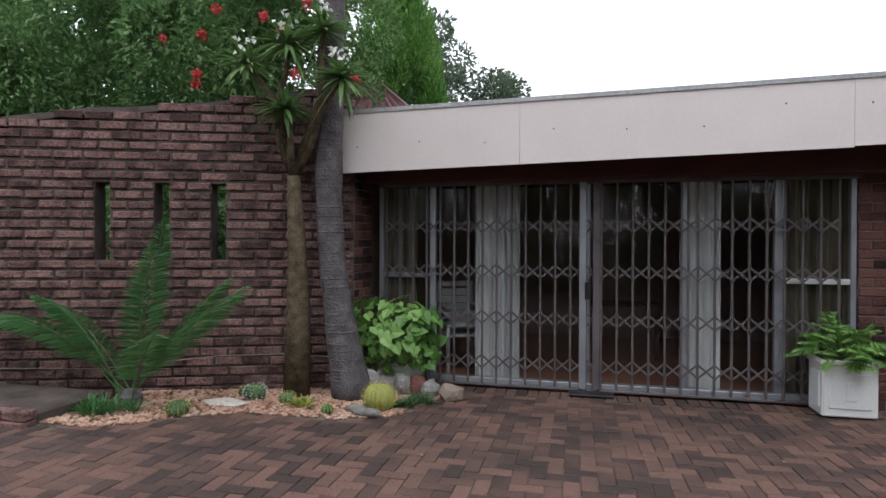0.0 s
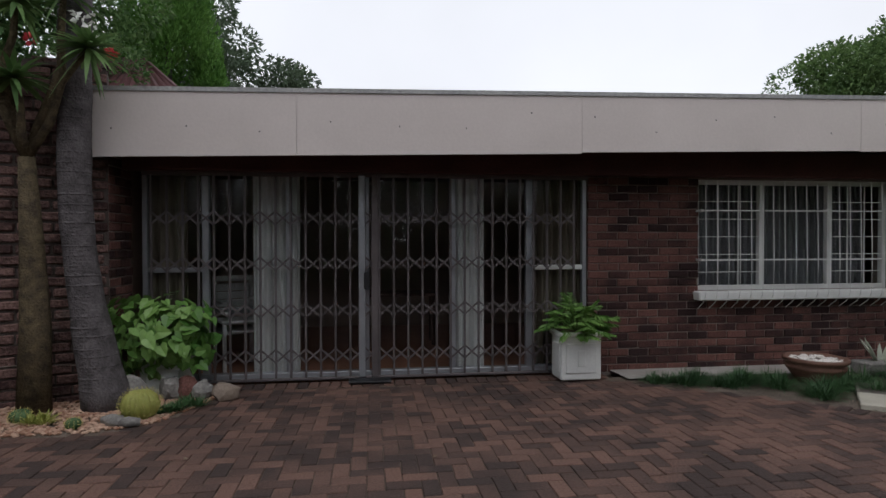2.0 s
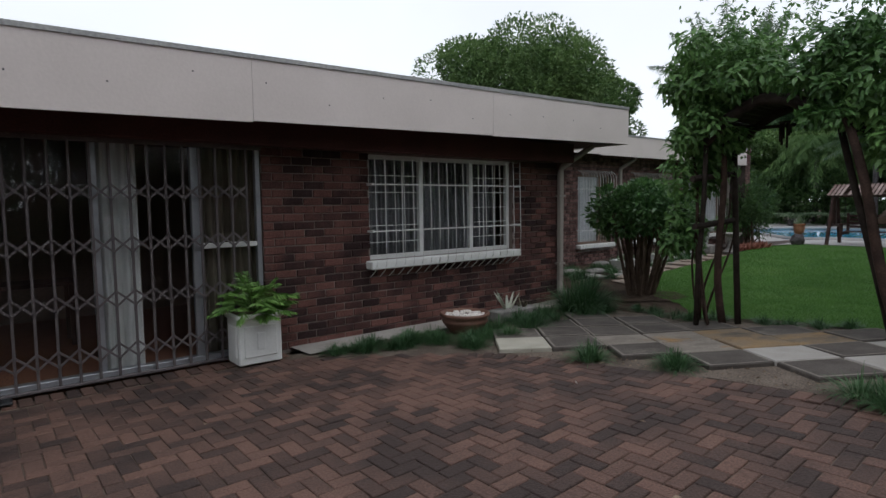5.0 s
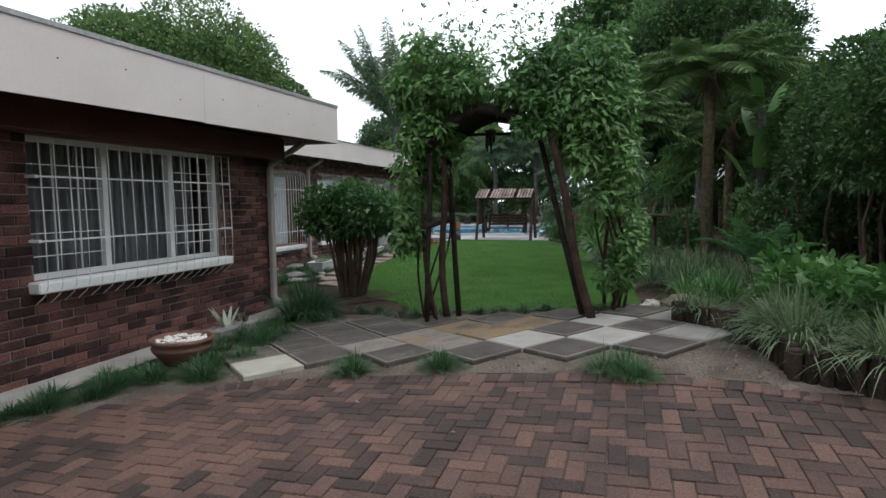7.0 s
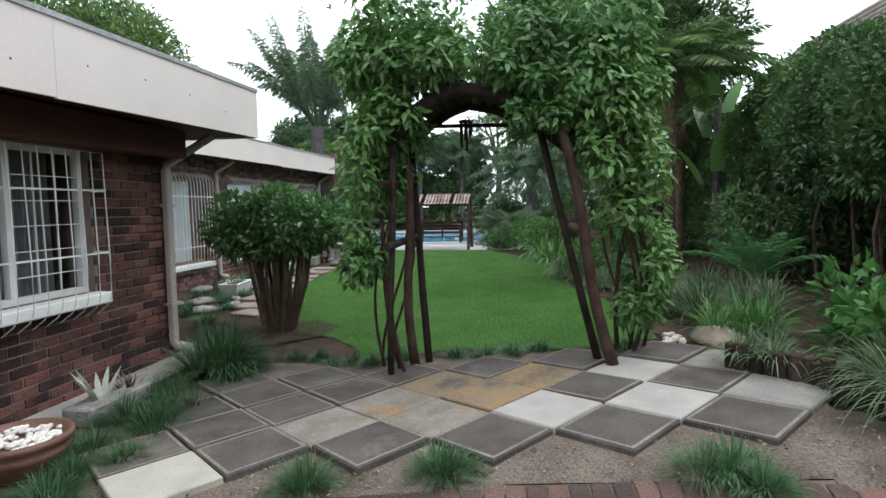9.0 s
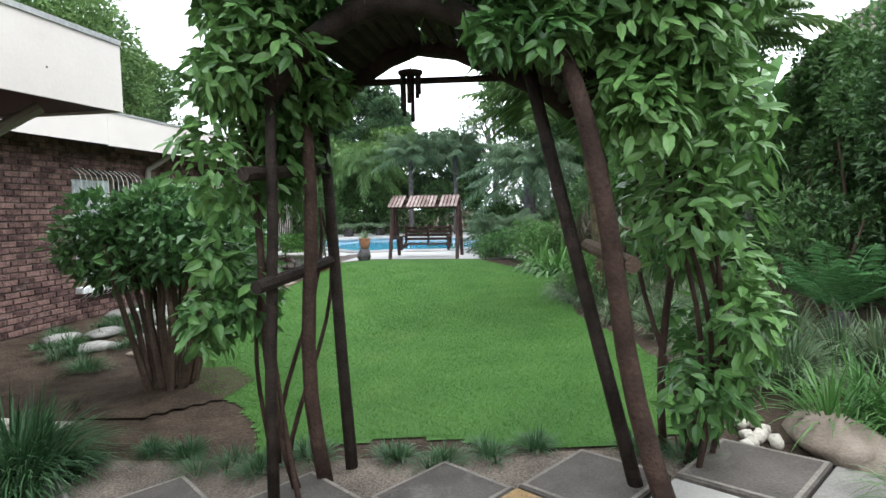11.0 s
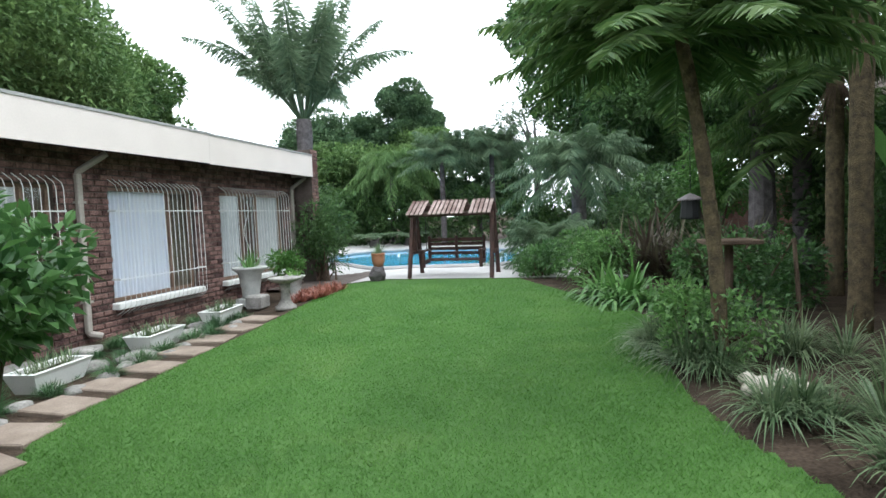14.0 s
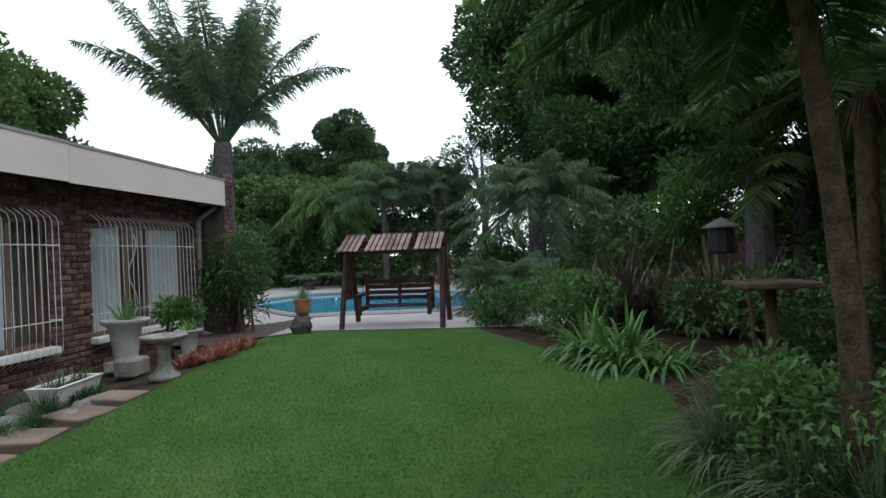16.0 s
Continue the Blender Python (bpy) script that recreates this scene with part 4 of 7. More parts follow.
def downpipe(x, y, z0, z1, fx, fy, fz, label="square grey-brown painted downpipe with elbows"):
    ob = thing("downpipe", label, "downpipe", "downpipes on the house", at=(x, y, z0))
    part("pipe", Geo().box(x - 0.045, x + 0.045, y - 0.07, y, z0 + 0.1, z1, 0.012), "pipe", ob)
    part("elbow", Geo().tube([(x, y - 0.035, z1 - 0.04), (x, y - 0.04, z1 + 0.03), (fx, fy, fz)], 0.045, 8), "pipe", ob)
    part("shoe", Geo().tube([(x, y - 0.035, z0 + 0.12), (x + 0.01, y - 0.05, z0 + 0.07), (x + 0.1, y - 0.16, z0 + 0.02)], [0.05, 0.05, 0.055], 8), "pipe", ob)
    for z in (z0 + 0.5, z1 - 0.4):
        part("bracket", Geo().box(x - 0.07, x + 0.07, y - 0.08, y + 0.01, z, z + 0.03), "pipe", ob)
    return ob


M["pipe"] = surf("grey_beige_pipe_paint", (0.3, 0.27, 0.24), (0.38, 0.345, 0.31), 0.6, 3, 0.1, 50, 0.3, 0, 0, 0, 0.1, 0, (0.22, 0.19, 0.165), 0.66)
downpipe(6.93, WALL - 0.02, -0.02, 1.92, 7.25, FASCIA + 0.3, 2.28)
downpipe(12.95, W2 - 0.02, -0.02, 2.25, 13.1, 8.2, 2.52)
downpipe(19.05, W2 - 0.02, -0.02, 2.25, 19.1, 8.2, 2.52)
solo("apron", Geo().add([(x, y, G(x, y) + 0.02 + (0 if i < 4 else 0.001)) for i, (x, y) in enumerate([(2.5, 5.2), (7.3, 5.2), (7.3, 5.68), (2.5, 5.68)])], [(0, 1, 2, 3)]), "plaster", "stained concrete apron strip at the foot of the wall", "apron", kind="structure")


# ---- entrance: sliding doors, gate, curtains, planters ----
def curtain(name, label, x0, x1, y, z0, z1, material, waves=0.085, depth=0.04, group="curtains indoors"):
    n = max(6, int((x1 - x0) / waves * 8))
    xs = np.linspace(x0, x1, n)
    ys = y + depth * np.sin(xs / waves * 2 * np.pi + np.sin(xs * 5)) + 0.01 * rng.normal(size=n)
    v = np.concatenate([np.stack([xs, ys, np.full(n, z0)], 1), np.stack([xs, ys + 0.4 * (y - ys), np.full(n, z1)], 1)])
    i = np.arange(n - 1)[:, None]
    g = Geo().add(v, i + np.array([[0, 1, n + 1, n]]))
    return solo(name, g, material, label, "curtain", group, smooth=True)


DOOR = GATE + 0.07
doors = thing("door_1", "aluminium sliding doors with side lights, closed behind the gate", "sliding door", kind="structure")
for x, w in ((-2.28, 0.05), (-1.71, 0.07), (-0.9, 0.06), (-0.13, 0.07), (0.77, 0.06), (1.6, 0.09), (2.2, 0.05)):
    part("stile", Geo().box(x - w / 2, x + w / 2, DOOR - 0.03, DOOR + 0.03, LOW + 0.02, 2.05, 0.006), "alu", doors)
part("head_rail", Geo().box(-2.3, 2.23, DOOR - 0.04, DOOR + 0.04, 2.0, 2.07, 0.006), "gate", doors)
part("sill_track", Geo().box(-2.3, 2.23, DOOR - 0.05, DOOR + 0.05, LOW + 0.02, LOW + 0.1, 0.006), "alu", doors)
for x0, x1 in ((-2.28, -1.71), (1.6, 2.2)):
    part("transom", Geo().box(x0, x1, DOOR - 0.025, DOOR + 0.025, 1.03, 1.08, 0.005), "white" if x0 > 0 else "alu", doors)
for x0, x1 in ((-2.25, -1.75), (-1.67, -0.93), (-0.87, -0.17), (-0.09, 0.74), (0.8, 1.55), (1.65, 2.17)):
    pane = part("pane", Geo().box(x0, x1, DOOR + 0.002, DOOR + 0.006, LOW + 0.1, 2.0), "glass", doors)
    pane.visible_shadow = False
gate = thing("security_gate", "closed brown-grey steel trellis security gate across the sliding doors", "gate", at=(0, GATE, LOW))
part("top_track", Geo().box(-2.28, 2.22, GATE - 0.03, GATE + 0.02, 1.985, 2.03, 0.004), "gate", gate)
part("bottom_track", Geo().box(-2.28, 2.22, GATE - 0.03, GATE + 0.02, LOW + 0.03, LOW + 0.055, 0.004), "gate", gate)
pickets = [x for x in np.arange(-2.2, 2.2, 0.147)]
PICKET = Geo().box(-0.011, 0.011, -0.012, 0.008, LOW + 0.05, 2.0, 0.003).mesh("picket", "gate")
for x in pickets:
    ob = new("picket", PICKET)
    ob.parent, ob.location, ob.matrix_parent_inverse = gate, (x, GATE - 0.012, 0), Matrix.Translation((0, -GATE, -LOW))
for z in (1.57, 1.115, 0.645, 0.19):
    g = Geo()
    for a, b in zip(pickets, pickets[1:]):
        for up in (1, -1):
            L, ang = math.hypot(b - a, 0.13) / 2, math.atan2(0.13 * up, b - a)
            g.box(-L, L, -0.002, 0.002, -0.009, 0.009, 0, Matrix.Translation(((a + b) / 2, GATE - 0.03 + 0.004 * up, z)) @ Matrix.Rotation(-ang, 4, "Y"))
        g.box(a - 0.012, a + 0.012, GATE - 0.036, GATE - 0.024, z - 0.075, z - 0.055)
    part("lattice", g, "gate", gate)
for x in (-0.17, -0.04):
    part("lock_post", Geo().box(x - 0.035, x + 0.035, GATE - 0.04, GATE + 0.01, LOW + 0.05, 2.0, 0.006), "alu" if x < -0.1 else "gate", gate, "wide lock post of the gate")
lock = part("lock", Geo().box(-0.15, -0.09, GATE - 0.06, GATE - 0.04, 0.85, 1.02, 0.006), "black", gate, "black lock case")
part("lock_handle", Geo().tube([(-0.12, GATE - 0.06, 0.98), (-0.12, GATE - 0.095, 0.98), (-0.12, GATE - 0.095, 0.89)], 0.008, 6), "alu", lock)
solo("doormat", Geo().box(-0.3, 0.12, 5.37, 5.53, LOW + 0.03, LOW + 0.05, 0.006), "black", "small black rubber doormat on the brick step", "doormat")
curtain("curtain", "off-white curtain drawn back behind the door glass", -1.27, -0.8, DOOR + 0.07, LOW + 0.05, 2.02, "curtain")
curtain("curtain", "off-white curtain hanging beside a door stile", 0.74, 1.12, DOOR + 0.07, LOW + 0.05, 2.02, "curtain")
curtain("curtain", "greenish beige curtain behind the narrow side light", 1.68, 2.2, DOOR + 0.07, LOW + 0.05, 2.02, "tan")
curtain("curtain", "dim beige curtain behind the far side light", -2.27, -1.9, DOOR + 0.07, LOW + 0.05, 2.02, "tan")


def stacked_chair(x, y, z, turn):
    """Plastic garden chair with a slatted back."""
    ob = thing("garden_chair", "stacked grey-white plastic garden chair with a slatted back", "chair", "stacked chairs indoors", at=(x, y, z))
    m = Matrix.Translation((x, y, z)) @ Matrix.Rotation(turn, 4, "Z")
    part("seat", Geo().box(-0.22, 0.22, -0.22, 0.22, 0.4, 0.43, 0.012, m), "chair", ob)
    for sx in (-0.2, 0.2):
        for sy in (-0.2, 0.2):
            part("leg", Geo().box(sx - 0.02, sx + 0.02, sy - 0.02, sy + 0.02, 0, 0.4 if sy < 0 else 0.9, 0.006, m), "chair", ob)
        part("armrest", Geo().box(sx - 0.03, sx + 0.03, -0.22, 0.2, 0.62, 0.65, 0.008, m), "chair", ob)
    for k in range(5):
        part("back_slat", Geo().box(-0.18, 0.18, 0.19, 0.215, 0.48 + 0.09 * k, 0.54 + 0.09 * k, 0.006, m), "chair", ob)
    return ob


stacked_chair(-1.55, 6.3, LOW + 0.03, 0.5)
stacked_chair(-1.55, 6.3, LOW + 0.14, 0.5)
table = thing("side_table", "dark wooden side table inside the dim room", "table", at=(0.3, 7.6, LOW))
part("tabletop", Geo().box(-0.2, 0.8, 7.3, 7.8, 0.6, 0.64, 0.008), "wood", table)
for sx, sy in ((-0.15, 7.35), (0.75, 7.35), (-0.15, 7.75), (0.75, 7.75)):
    part("leg", Geo().box(sx - 0.025, sx + 0.025, sy - 0.025, sy + 0.025, LOW + 0.03, 0.6, 0.005), "wood", table)


def square_planter(x0, x1, y0, y1, z0, z1, label):
    ob = thing("square_planter", label, "planter", "white planters by the doors", at=((x0 + x1) / 2, (y0 + y1) / 2, z0))
    part("body", Geo().box(x0 + 0.02, x1 - 0.02, y0 + 0.02, y1 - 0.02, z0, z1 - 0.03, 0.012), "white", ob)
    part("rim", Geo().box(x0, x1, y0, y1, z1 - 0.05, z1, 0.012), "white", ob)
    for a, b in ((x0 + 0.07, x1 - 0.07),):
        part("panel", Geo().box(a, b, y0 + 0.008, y0 + 0.03, z0 + 0.07, z1 - 0.11, 0.008).box(a + 0.12, b - 0.12, y0 + 0.0, y0 + 0.012, z0 + 0.14, z1 - 0.18, 0.006), "white", ob, "raised front panel")
    part("side_panel", Geo().box(x0 + 0.008, x0 + 0.03, y0 + 0.07, y1 - 0.07, z0 + 0.07, z1 - 0.11, 0.008), "white", ob)
    part("potting_soil", Geo().box(x0 + 0.03, x1 - 0.03, y0 + 0.03, y1 - 0.03, z1 - 0.06, z1 + 0.002), "soil", ob)
    return ob


square_planter(1.78, 2.24, 5.2, 5.54, LOW + 0.03, 0.42, "white moulded square planter with raised panels beside the doors")
square_planter(-2.2, -1.76, 5.2, 5.5, LOW + 0.01, 0.28, "white square planter half hidden by a leafy plant")


def heart_leaves(g, at, way, size, face):
    """Broad pointed heart leaves of eight corners."""
    way = way / np.linalg.norm(way, axis=1, keepdims=True)
    n = len(at)
    side = np.cross(way, face)
    side /= np.linalg.norm(side, axis=1, keepdims=True) + 1e-9
    nor = np.cross(side, way)
    s = np.broadcast_to(size, (n,))[:, None]
    shape = ((0.12, 0, 0), (-0.08, 0.26, 0.05), (0.18, 0.46, 0.09), (0.55, 0.34, 0.07), (1.0, 0, -0.06), (0.55, -0.34, 0.07), (0.18, -0.46, 0.09), (-0.08, -0.26, 0.05))
    v = np.stack([at + way * s * a + side * s * b + nor * s * c for a, b, c in shape], 1).reshape(-1, 3)
    b = np.arange(n)[:, None] * 8
    f = np.concatenate([b + np.array([[0, i, i + 1]]) for i in range(1, 7)], 0)
    return g.add(v, f)


def split_leaves(g, at, way, size):
    """Deeply cut leaves: a fan of fingers on one stalk."""
    for p, w, s in zip(at, way, np.broadcast_to(size, (len(at),))):
        w = w / np.linalg.norm(w)
        side = np.cross(w, [0, 0, 1.0])
        side /= np.linalg.norm(side) + 1e-9
        k = 9
        t = np.linspace(0.0, 1.0, k)
        for sign in (1, -1):
            base = p + np.outer(t, w) * s * 0.8
            d = np.outer(np.ones(k) * sign, side) + np.outer(0.35 + t * 1.1, w) - np.array([0, 0, 0.25])
            g.leaves(base, d, s * (0.62 - 0.35 * t), s * 0.13, 0.1, 0.1)
        g.leaves([p], [w], s * 1.05, s * 0.16, 0.05, 0.1)
    return g


d = in_ball(60, 0.5) * np.array([1, 1, 0.75])
d[:, 2] = np.abs(d[:, 2]) * 1.0
ob = thing("potted_philodendron", "lush split-leaf philodendron growing in the white planter", "plant", at=(2.0, 5.37, 0.42))
c0 = np.array([2.0, 5.36, 0.42])
part("foliage", split_leaves(Geo(), c0 + d * np.array([0.27, 0.22, 0.36]), d * np.array([1, 1, 0.5]) + rng.normal(size=d.shape) * 0.3 + np.array([0, -0.2, -0.25]), rng.uniform(0.15, 0.26, 60)), "philo", ob)
g = Geo()
for q in d[:30]:
    g.tube([c0, c0 + q * np.array([0.15, 0.12, 0.25]) + np.array([0, 0, 0.05]), c0 + q * np.array([0.3, 0.24, 0.34])], 0.006, 5, False)
part("stalks", g, "philo", ob)
d = in_ball(420, 0.6)
d *= (1 + 0.28 * np.sin(4.1 * d[:, :1] + 1) * np.cos(5.3 * d[:, 2:]) + 0.12 * rng.normal(size=(420, 1)))
ob = thing("leafy_bush", "bright green heart-leaved plant spilling over its white planter", "plant", at=(-1.98, 5.3, 0.28))
c0 = np.array([-2.0, 5.22, 0.52])
part("foliage", heart_leaves(Geo(), c0 + d * np.array([0.47, 0.28, 0.33]), np.cross(d, rng.normal(size=d.shape)) * 0.8 + d * 0.35 - np.array([0, 0, 0.5]), rng.uniform(0.07, 0.15, 420), d + np.array([0, -0.2, 0.5]) + rng.normal(size=d.shape) * 0.25), "lime", ob)
g = Geo()
for q in in_ball(24, 0.5):
    g.tube([(-2.0, 5.33, 0.26), c0 + q * 0.2, c0 + q * np.array([0.4, 0.25, 0.32])], 0.006, 5, False)
part("stalks", g, "lime", ob)


# ---- barred windows ----
def window(name, label, x0, x1, z0, z1, wall, mullions, cloth, arched, nbars, out=0.13, dark_side=False):
    ob = thing(name, label, "window", kind="structure")
    y = wall + 0.1
    fr = Geo().box(x0, x1, y - 0.03, y + 0.03, z0, z0 + 0.05).box(x0, x1, y - 0.03, y + 0.03, z1 - 0.05, z1).box(x0, x0 + 0.05, y - 0.03, y + 0.03, z0 + 0.05, z1 - 0.05).box(x1 - 0.05, x1, y - 0.03, y + 0.03, z0 + 0.05, z1 - 0.05)
    part("window_frame", fr, "white" if wall < 7 else "brownframe", ob)
    for m in mullions:
        part("mullion", Geo().box(m - 0.03, m + 0.03, y - 0.028, y + 0.028, z0 + 0.05, z1 - 0.05), "white" if wall < 7 else "brownframe", ob)
    pane = part("pane", Geo().box(x0 + 0.05, x1 - 0.05, y + 0.001, y + 0.005, z0 + 0.05, z1 - 0.05), "glass", ob)
    pane.visible_shadow = False
    part("window_sill", Geo().box(x0 - 0.06, x1 + 0.04, wall - 0.14, wall + 0.12, z0 - 0.1, z0 - 0.002, 0.012), "white", ob, "off-white painted sill")
    bars = part("burglar_bars", Geo().box(x0 - 0.02, x1 + 0.02, wall - out - 0.006, wall - out + 0.0, z0 + 0.338, z0 + 0.352).box(x0 - 0.02, x1 + 0.02, wall - out - 0.006, wall - out, z1 - 0.362, z1 - 0.348), "white", ob, "white steel cross rails of the burglar bars")
    for k in range(nbars):
        x = x0 + (x1 - x0) * k / (nbars - 1)
        y1 = wall - out - 0.012
        top = [(x, wall, z1 + 0.12), (x, y1 + 0.03, z1 + 0.02), (x, y1, z1 - 0.06)] if arched else [(x, wall, z1 - 0.02), (x, y1, z1 - 0.03)]
        path = top + [(x, y1 - 0.02, z0 + 0.3), (x, y1 - 0.015, z0 - 0.04), (x, y1 + 0.03, z0 - 0.12), (x, wall, z0 - 0.2)]
        b = Geo().tube(path, 0.0052, 6)
        q = new("bar", b.mesh("bar", "white"))
        q.parent = bars
    for x in (x0 - 0.02, x1 + 0.02):
        for z in (z0 + 0.345, z1 - 0.355):
            part("bracket", Geo().box(x - 0.015, x + 0.015, wall - out, wall, z - 0.012, z + 0.012), "white", bars)
    return ob


window("window_1", "wide white casement window behind bulging white burglar bars", W1["x0"], W1["x1"], W1["z0"], W1["z1"], WALL, [4.35, 5.2], "curtain", False, 19)
muntin = Geo()
for a, b in ((3.58, 4.32), (5.23, 5.88)):
    for x in np.linspace(a, b, 4)[1:-1]:
        muntin.box(x - 0.004, x + 0.004, WALL + 0.085, WALL + 0.1, 0.83, 1.97)
    for z in np.arange(0.98, 1.9, 0.2):
        muntin.box(a, b, WALL + 0.085, WALL + 0.1, z - 0.004, z + 0.004)
part("muntins", muntin, "white", bpy.data.objects["window_1"])
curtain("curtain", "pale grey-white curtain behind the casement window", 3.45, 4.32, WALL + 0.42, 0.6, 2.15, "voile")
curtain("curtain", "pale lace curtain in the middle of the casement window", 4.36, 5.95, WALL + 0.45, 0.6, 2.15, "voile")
for i, (a, b) in enumerate(WIN2[1:]):
    window(f"window_{i + 2}", "tall barred window of the rear wing with pale curtains", a, b, 0.4, 2.1, W2, [a + (b - a) * 0.72] if i < 2 else [a + (b - a) * 0.36, a + (b - a) * 0.58], "lace", True, (13, 19, 22)[i], 0.16)
curtain("curtain", "white net curtain filling a barred window", 11.28, 12.3, W2 + 0.145, 0.3, 2.15, "net")
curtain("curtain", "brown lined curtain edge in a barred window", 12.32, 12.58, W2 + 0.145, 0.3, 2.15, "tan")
curtain("curtain", "blue-white net curtain filling the broad barred window", 13.53, 15.0, W2 + 0.145, 0.3, 2.15, "lace")
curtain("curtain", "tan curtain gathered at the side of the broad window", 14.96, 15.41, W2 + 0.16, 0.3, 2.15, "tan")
curtain("curtain", "white curtain beside the dark garden door", 16.2, 17.0, W2 + 0.145, 0.3, 2.15, "net")
curtain("curtain", "grey-white curtain at the far window", 17.6, 18.6, W2 + 0.145, 0.3, 2.15, "net")
wood_door = thing("door_2", "dark wooden garden door with iron scroll work behind bars", "door", kind="structure")
part("leaf", Geo().box(17.05, 17.58, W2 + 0.14, W2 + 0.17, 0.1, 2.08, 0.01), "wood", wood_door)
part("scroll", Geo().tube([(17.3 + 0.1 * math.sin(t), W2 + 0.12, 0.6 + t * 0.15) for t in np.linspace(0, 9, 40)], 0.008, 5), "white", wood_door)

# ---- slab terrace ----
solo("gravel_strip", sheet(np.arange(2.2, 7.2, 0.1), np.arange(-0.9, 5.4, 0.1), -0.003, lambda x, y: (x > edge_x(y) - 0.02) & (x < 6.75) & (y > 0.1 - 0.6 * (x < 5))), "grit", "brown grit and leaf litter between slabs and paving", "gravel", kind="structure")
litter = Geo()
n = 2600
lx, ly = rng.uniform(3.9, 6.7, n), rng.uniform(-0.5, 4.4, n)
keep = (lx > edge_x(ly)) & ((lx < 4.6) | (ly < 0.9) & (ly > -0.1))
lx, ly = lx[keep], ly[keep]
litter.leaves(np.stack([lx, ly, gz(lx, ly) + 0.006], 1), np.stack([rng.normal(size=len(lx)), rng.normal(size=len(lx)), np.abs(rng.normal(size=len(lx))) * 0.25], 1), rng.uniform(0.015, 0.04, len(lx)), 0.014)
solo("leaf_litter", litter, "litter", "dry leaf scraps and chips on the grit", "leaf litter", kind="stuff")
terrace = thing("slab_terrace", "square stone and concrete slabs laid diagonally in a checker of greys", "terrace", kind="structure")


def slab(cx, cy, material, half=0.254, name="slab"):
    """A square slab set corner-on, lying on the slope of the ground."""
    ang = math.pi / 4 + 0.09 + rng.normal() * 0.01
    lift = 0.035 + rng.uniform(-0.006, 0.008)
    g, r = Geo(), Geo()
    corner = lambda h: [(cx + h * (a * math.cos(ang) - b * math.sin(ang)), cy + h * (a * math.sin(ang) + b * math.cos(ang))) for a, b in ((-1, -1), (1, -1), (1, 1), (-1, 1))]
    v = [(x, y, G(x, y) + z) for h, z in ((half, -0.01), (half, lift - 0.008), (half - 0.008, lift)) for x, y in corner(h)]
    g.add(v, [(0, 1, 5, 4), (1, 2, 6, 5), (2, 3, 7, 6), (3, 0, 4, 7), (4, 5, 9, 8), (5, 6, 10, 9), (6, 7, 11, 10), (7, 4, 8, 11), (8, 9, 10, 11)])
    ob = part(name, g, material, terrace)
    if material == "slab_dark":
        w = 0.02
        v = [(x, y, G(x, y) + lift + 0.003) for h in (half - 0.009, half - 0.009 - w) for x, y in corner(h)]
        part("worn_rim", r.add(v, [(0, 1, 5, 4), (1, 2, 6, 5), (2, 3, 7, 6), (3, 0, 4, 7)]), "slab_edge", ob)
    return ob


ROW, STEP, PITCH = (-0.09, 0.996), (0.996, 0.09), 0.735
kinds = {-1: {3: "cream"},
         0: dict.fromkeys(range(-1, 5), "slab_dark"),
         1: {-2: "slab_light", -1: "slab_white", 0: "slab_white", 1: "slab_mix", 2: "slab_mix", 3: "slab_dark"},
         2: {-1: "slab_dark", 0: "slab_dark", 1: "slab_rust", 2: "slab_mix", 3: "slab_dark", 4: "slab_dark"},
         3: {-2: "slab_light", -1: "slab_white", 0: "slab_rust", 1: "slab_rust", 2: "slab_dark", 3: "slab_dark"},
         4: dict.fromkeys(range(-1, 5), "slab_dark")}
for i, row in kinds.items():
    for k, material in row.items():
        across, along = PITCH * 0.5 * (1 + i), PITCH * (k + (0.5 if i % 2 else 0))
        slab(4.438 + STEP[0] * across + ROW[0] * along, 1.339 + STEP[1] * across + ROW[1] * along, material)


def mondo(x, y, size=0.22, n=120, material="mondo", label="dark green clump of mondo grass between the slabs"):
    ob = thing("mondo_grass", label, "grass clump", "mondo grass clumps", at=(x, y, G(x, y)))
    for _ in range(3):
        part("tuft", tuft(Geo(), x + rng.normal() * size * 0.25, y + rng.normal() * size * 0.25, G(x, y), n // 3, size * 0.95, 1.0, 0.007, 0.5, size * 0.4, 3), material, ob)
    return ob


for x, y, q in ((4.12, 3.02, 0.24), (4.27, 2.34, 0.24), (4.28, 1.0, 0.26), (4.12, 0.85, 0.2)):
    mondo(x, y, q, 420)
for x, y, q in ((2.95, 4.98, 0.22), (3.2, 5.0, 0.2), (3.5, 4.9, 0.24), (3.75, 4.65, 0.24), (4.0, 4.45, 0.26), (3.9, 4.95, 0.2), (2.75, 5.1, 0.16), (3.35, 4.8, 0.2), (3.6, 5.1, 0.2), (3.85, 4.3, 0.2), (4.25, 4.5, 0.22), (4.45, 4.35, 0.2), (4.6, 5.0, 0.2), (5.1, 4.55, 0.22), (4.65, 4.75, 0.26), (4.9, 4.5, 0.28), (5.2, 4.85, 0.28), (5.45, 4.6, 0.25), (5.7, 4.9, 0.28), (6.1, 4.45, 0.2), (6.5, 4.5, 0.22)):
    mondo(x, y, q, 360, label="dark green mondo grass clump in the bed along the wall")
for y in np.arange(0.95, 4.2, 0.27):
    if abs(y - 2.85) > 0.1 and abs(y - 1.4) > 0.1:
        mondo(6.68 + 0.08 * math.sin(5 * y), y, 0.15 + 0.05 * rng.random(), 220, label="low dark green mondo grass edging the lawn")
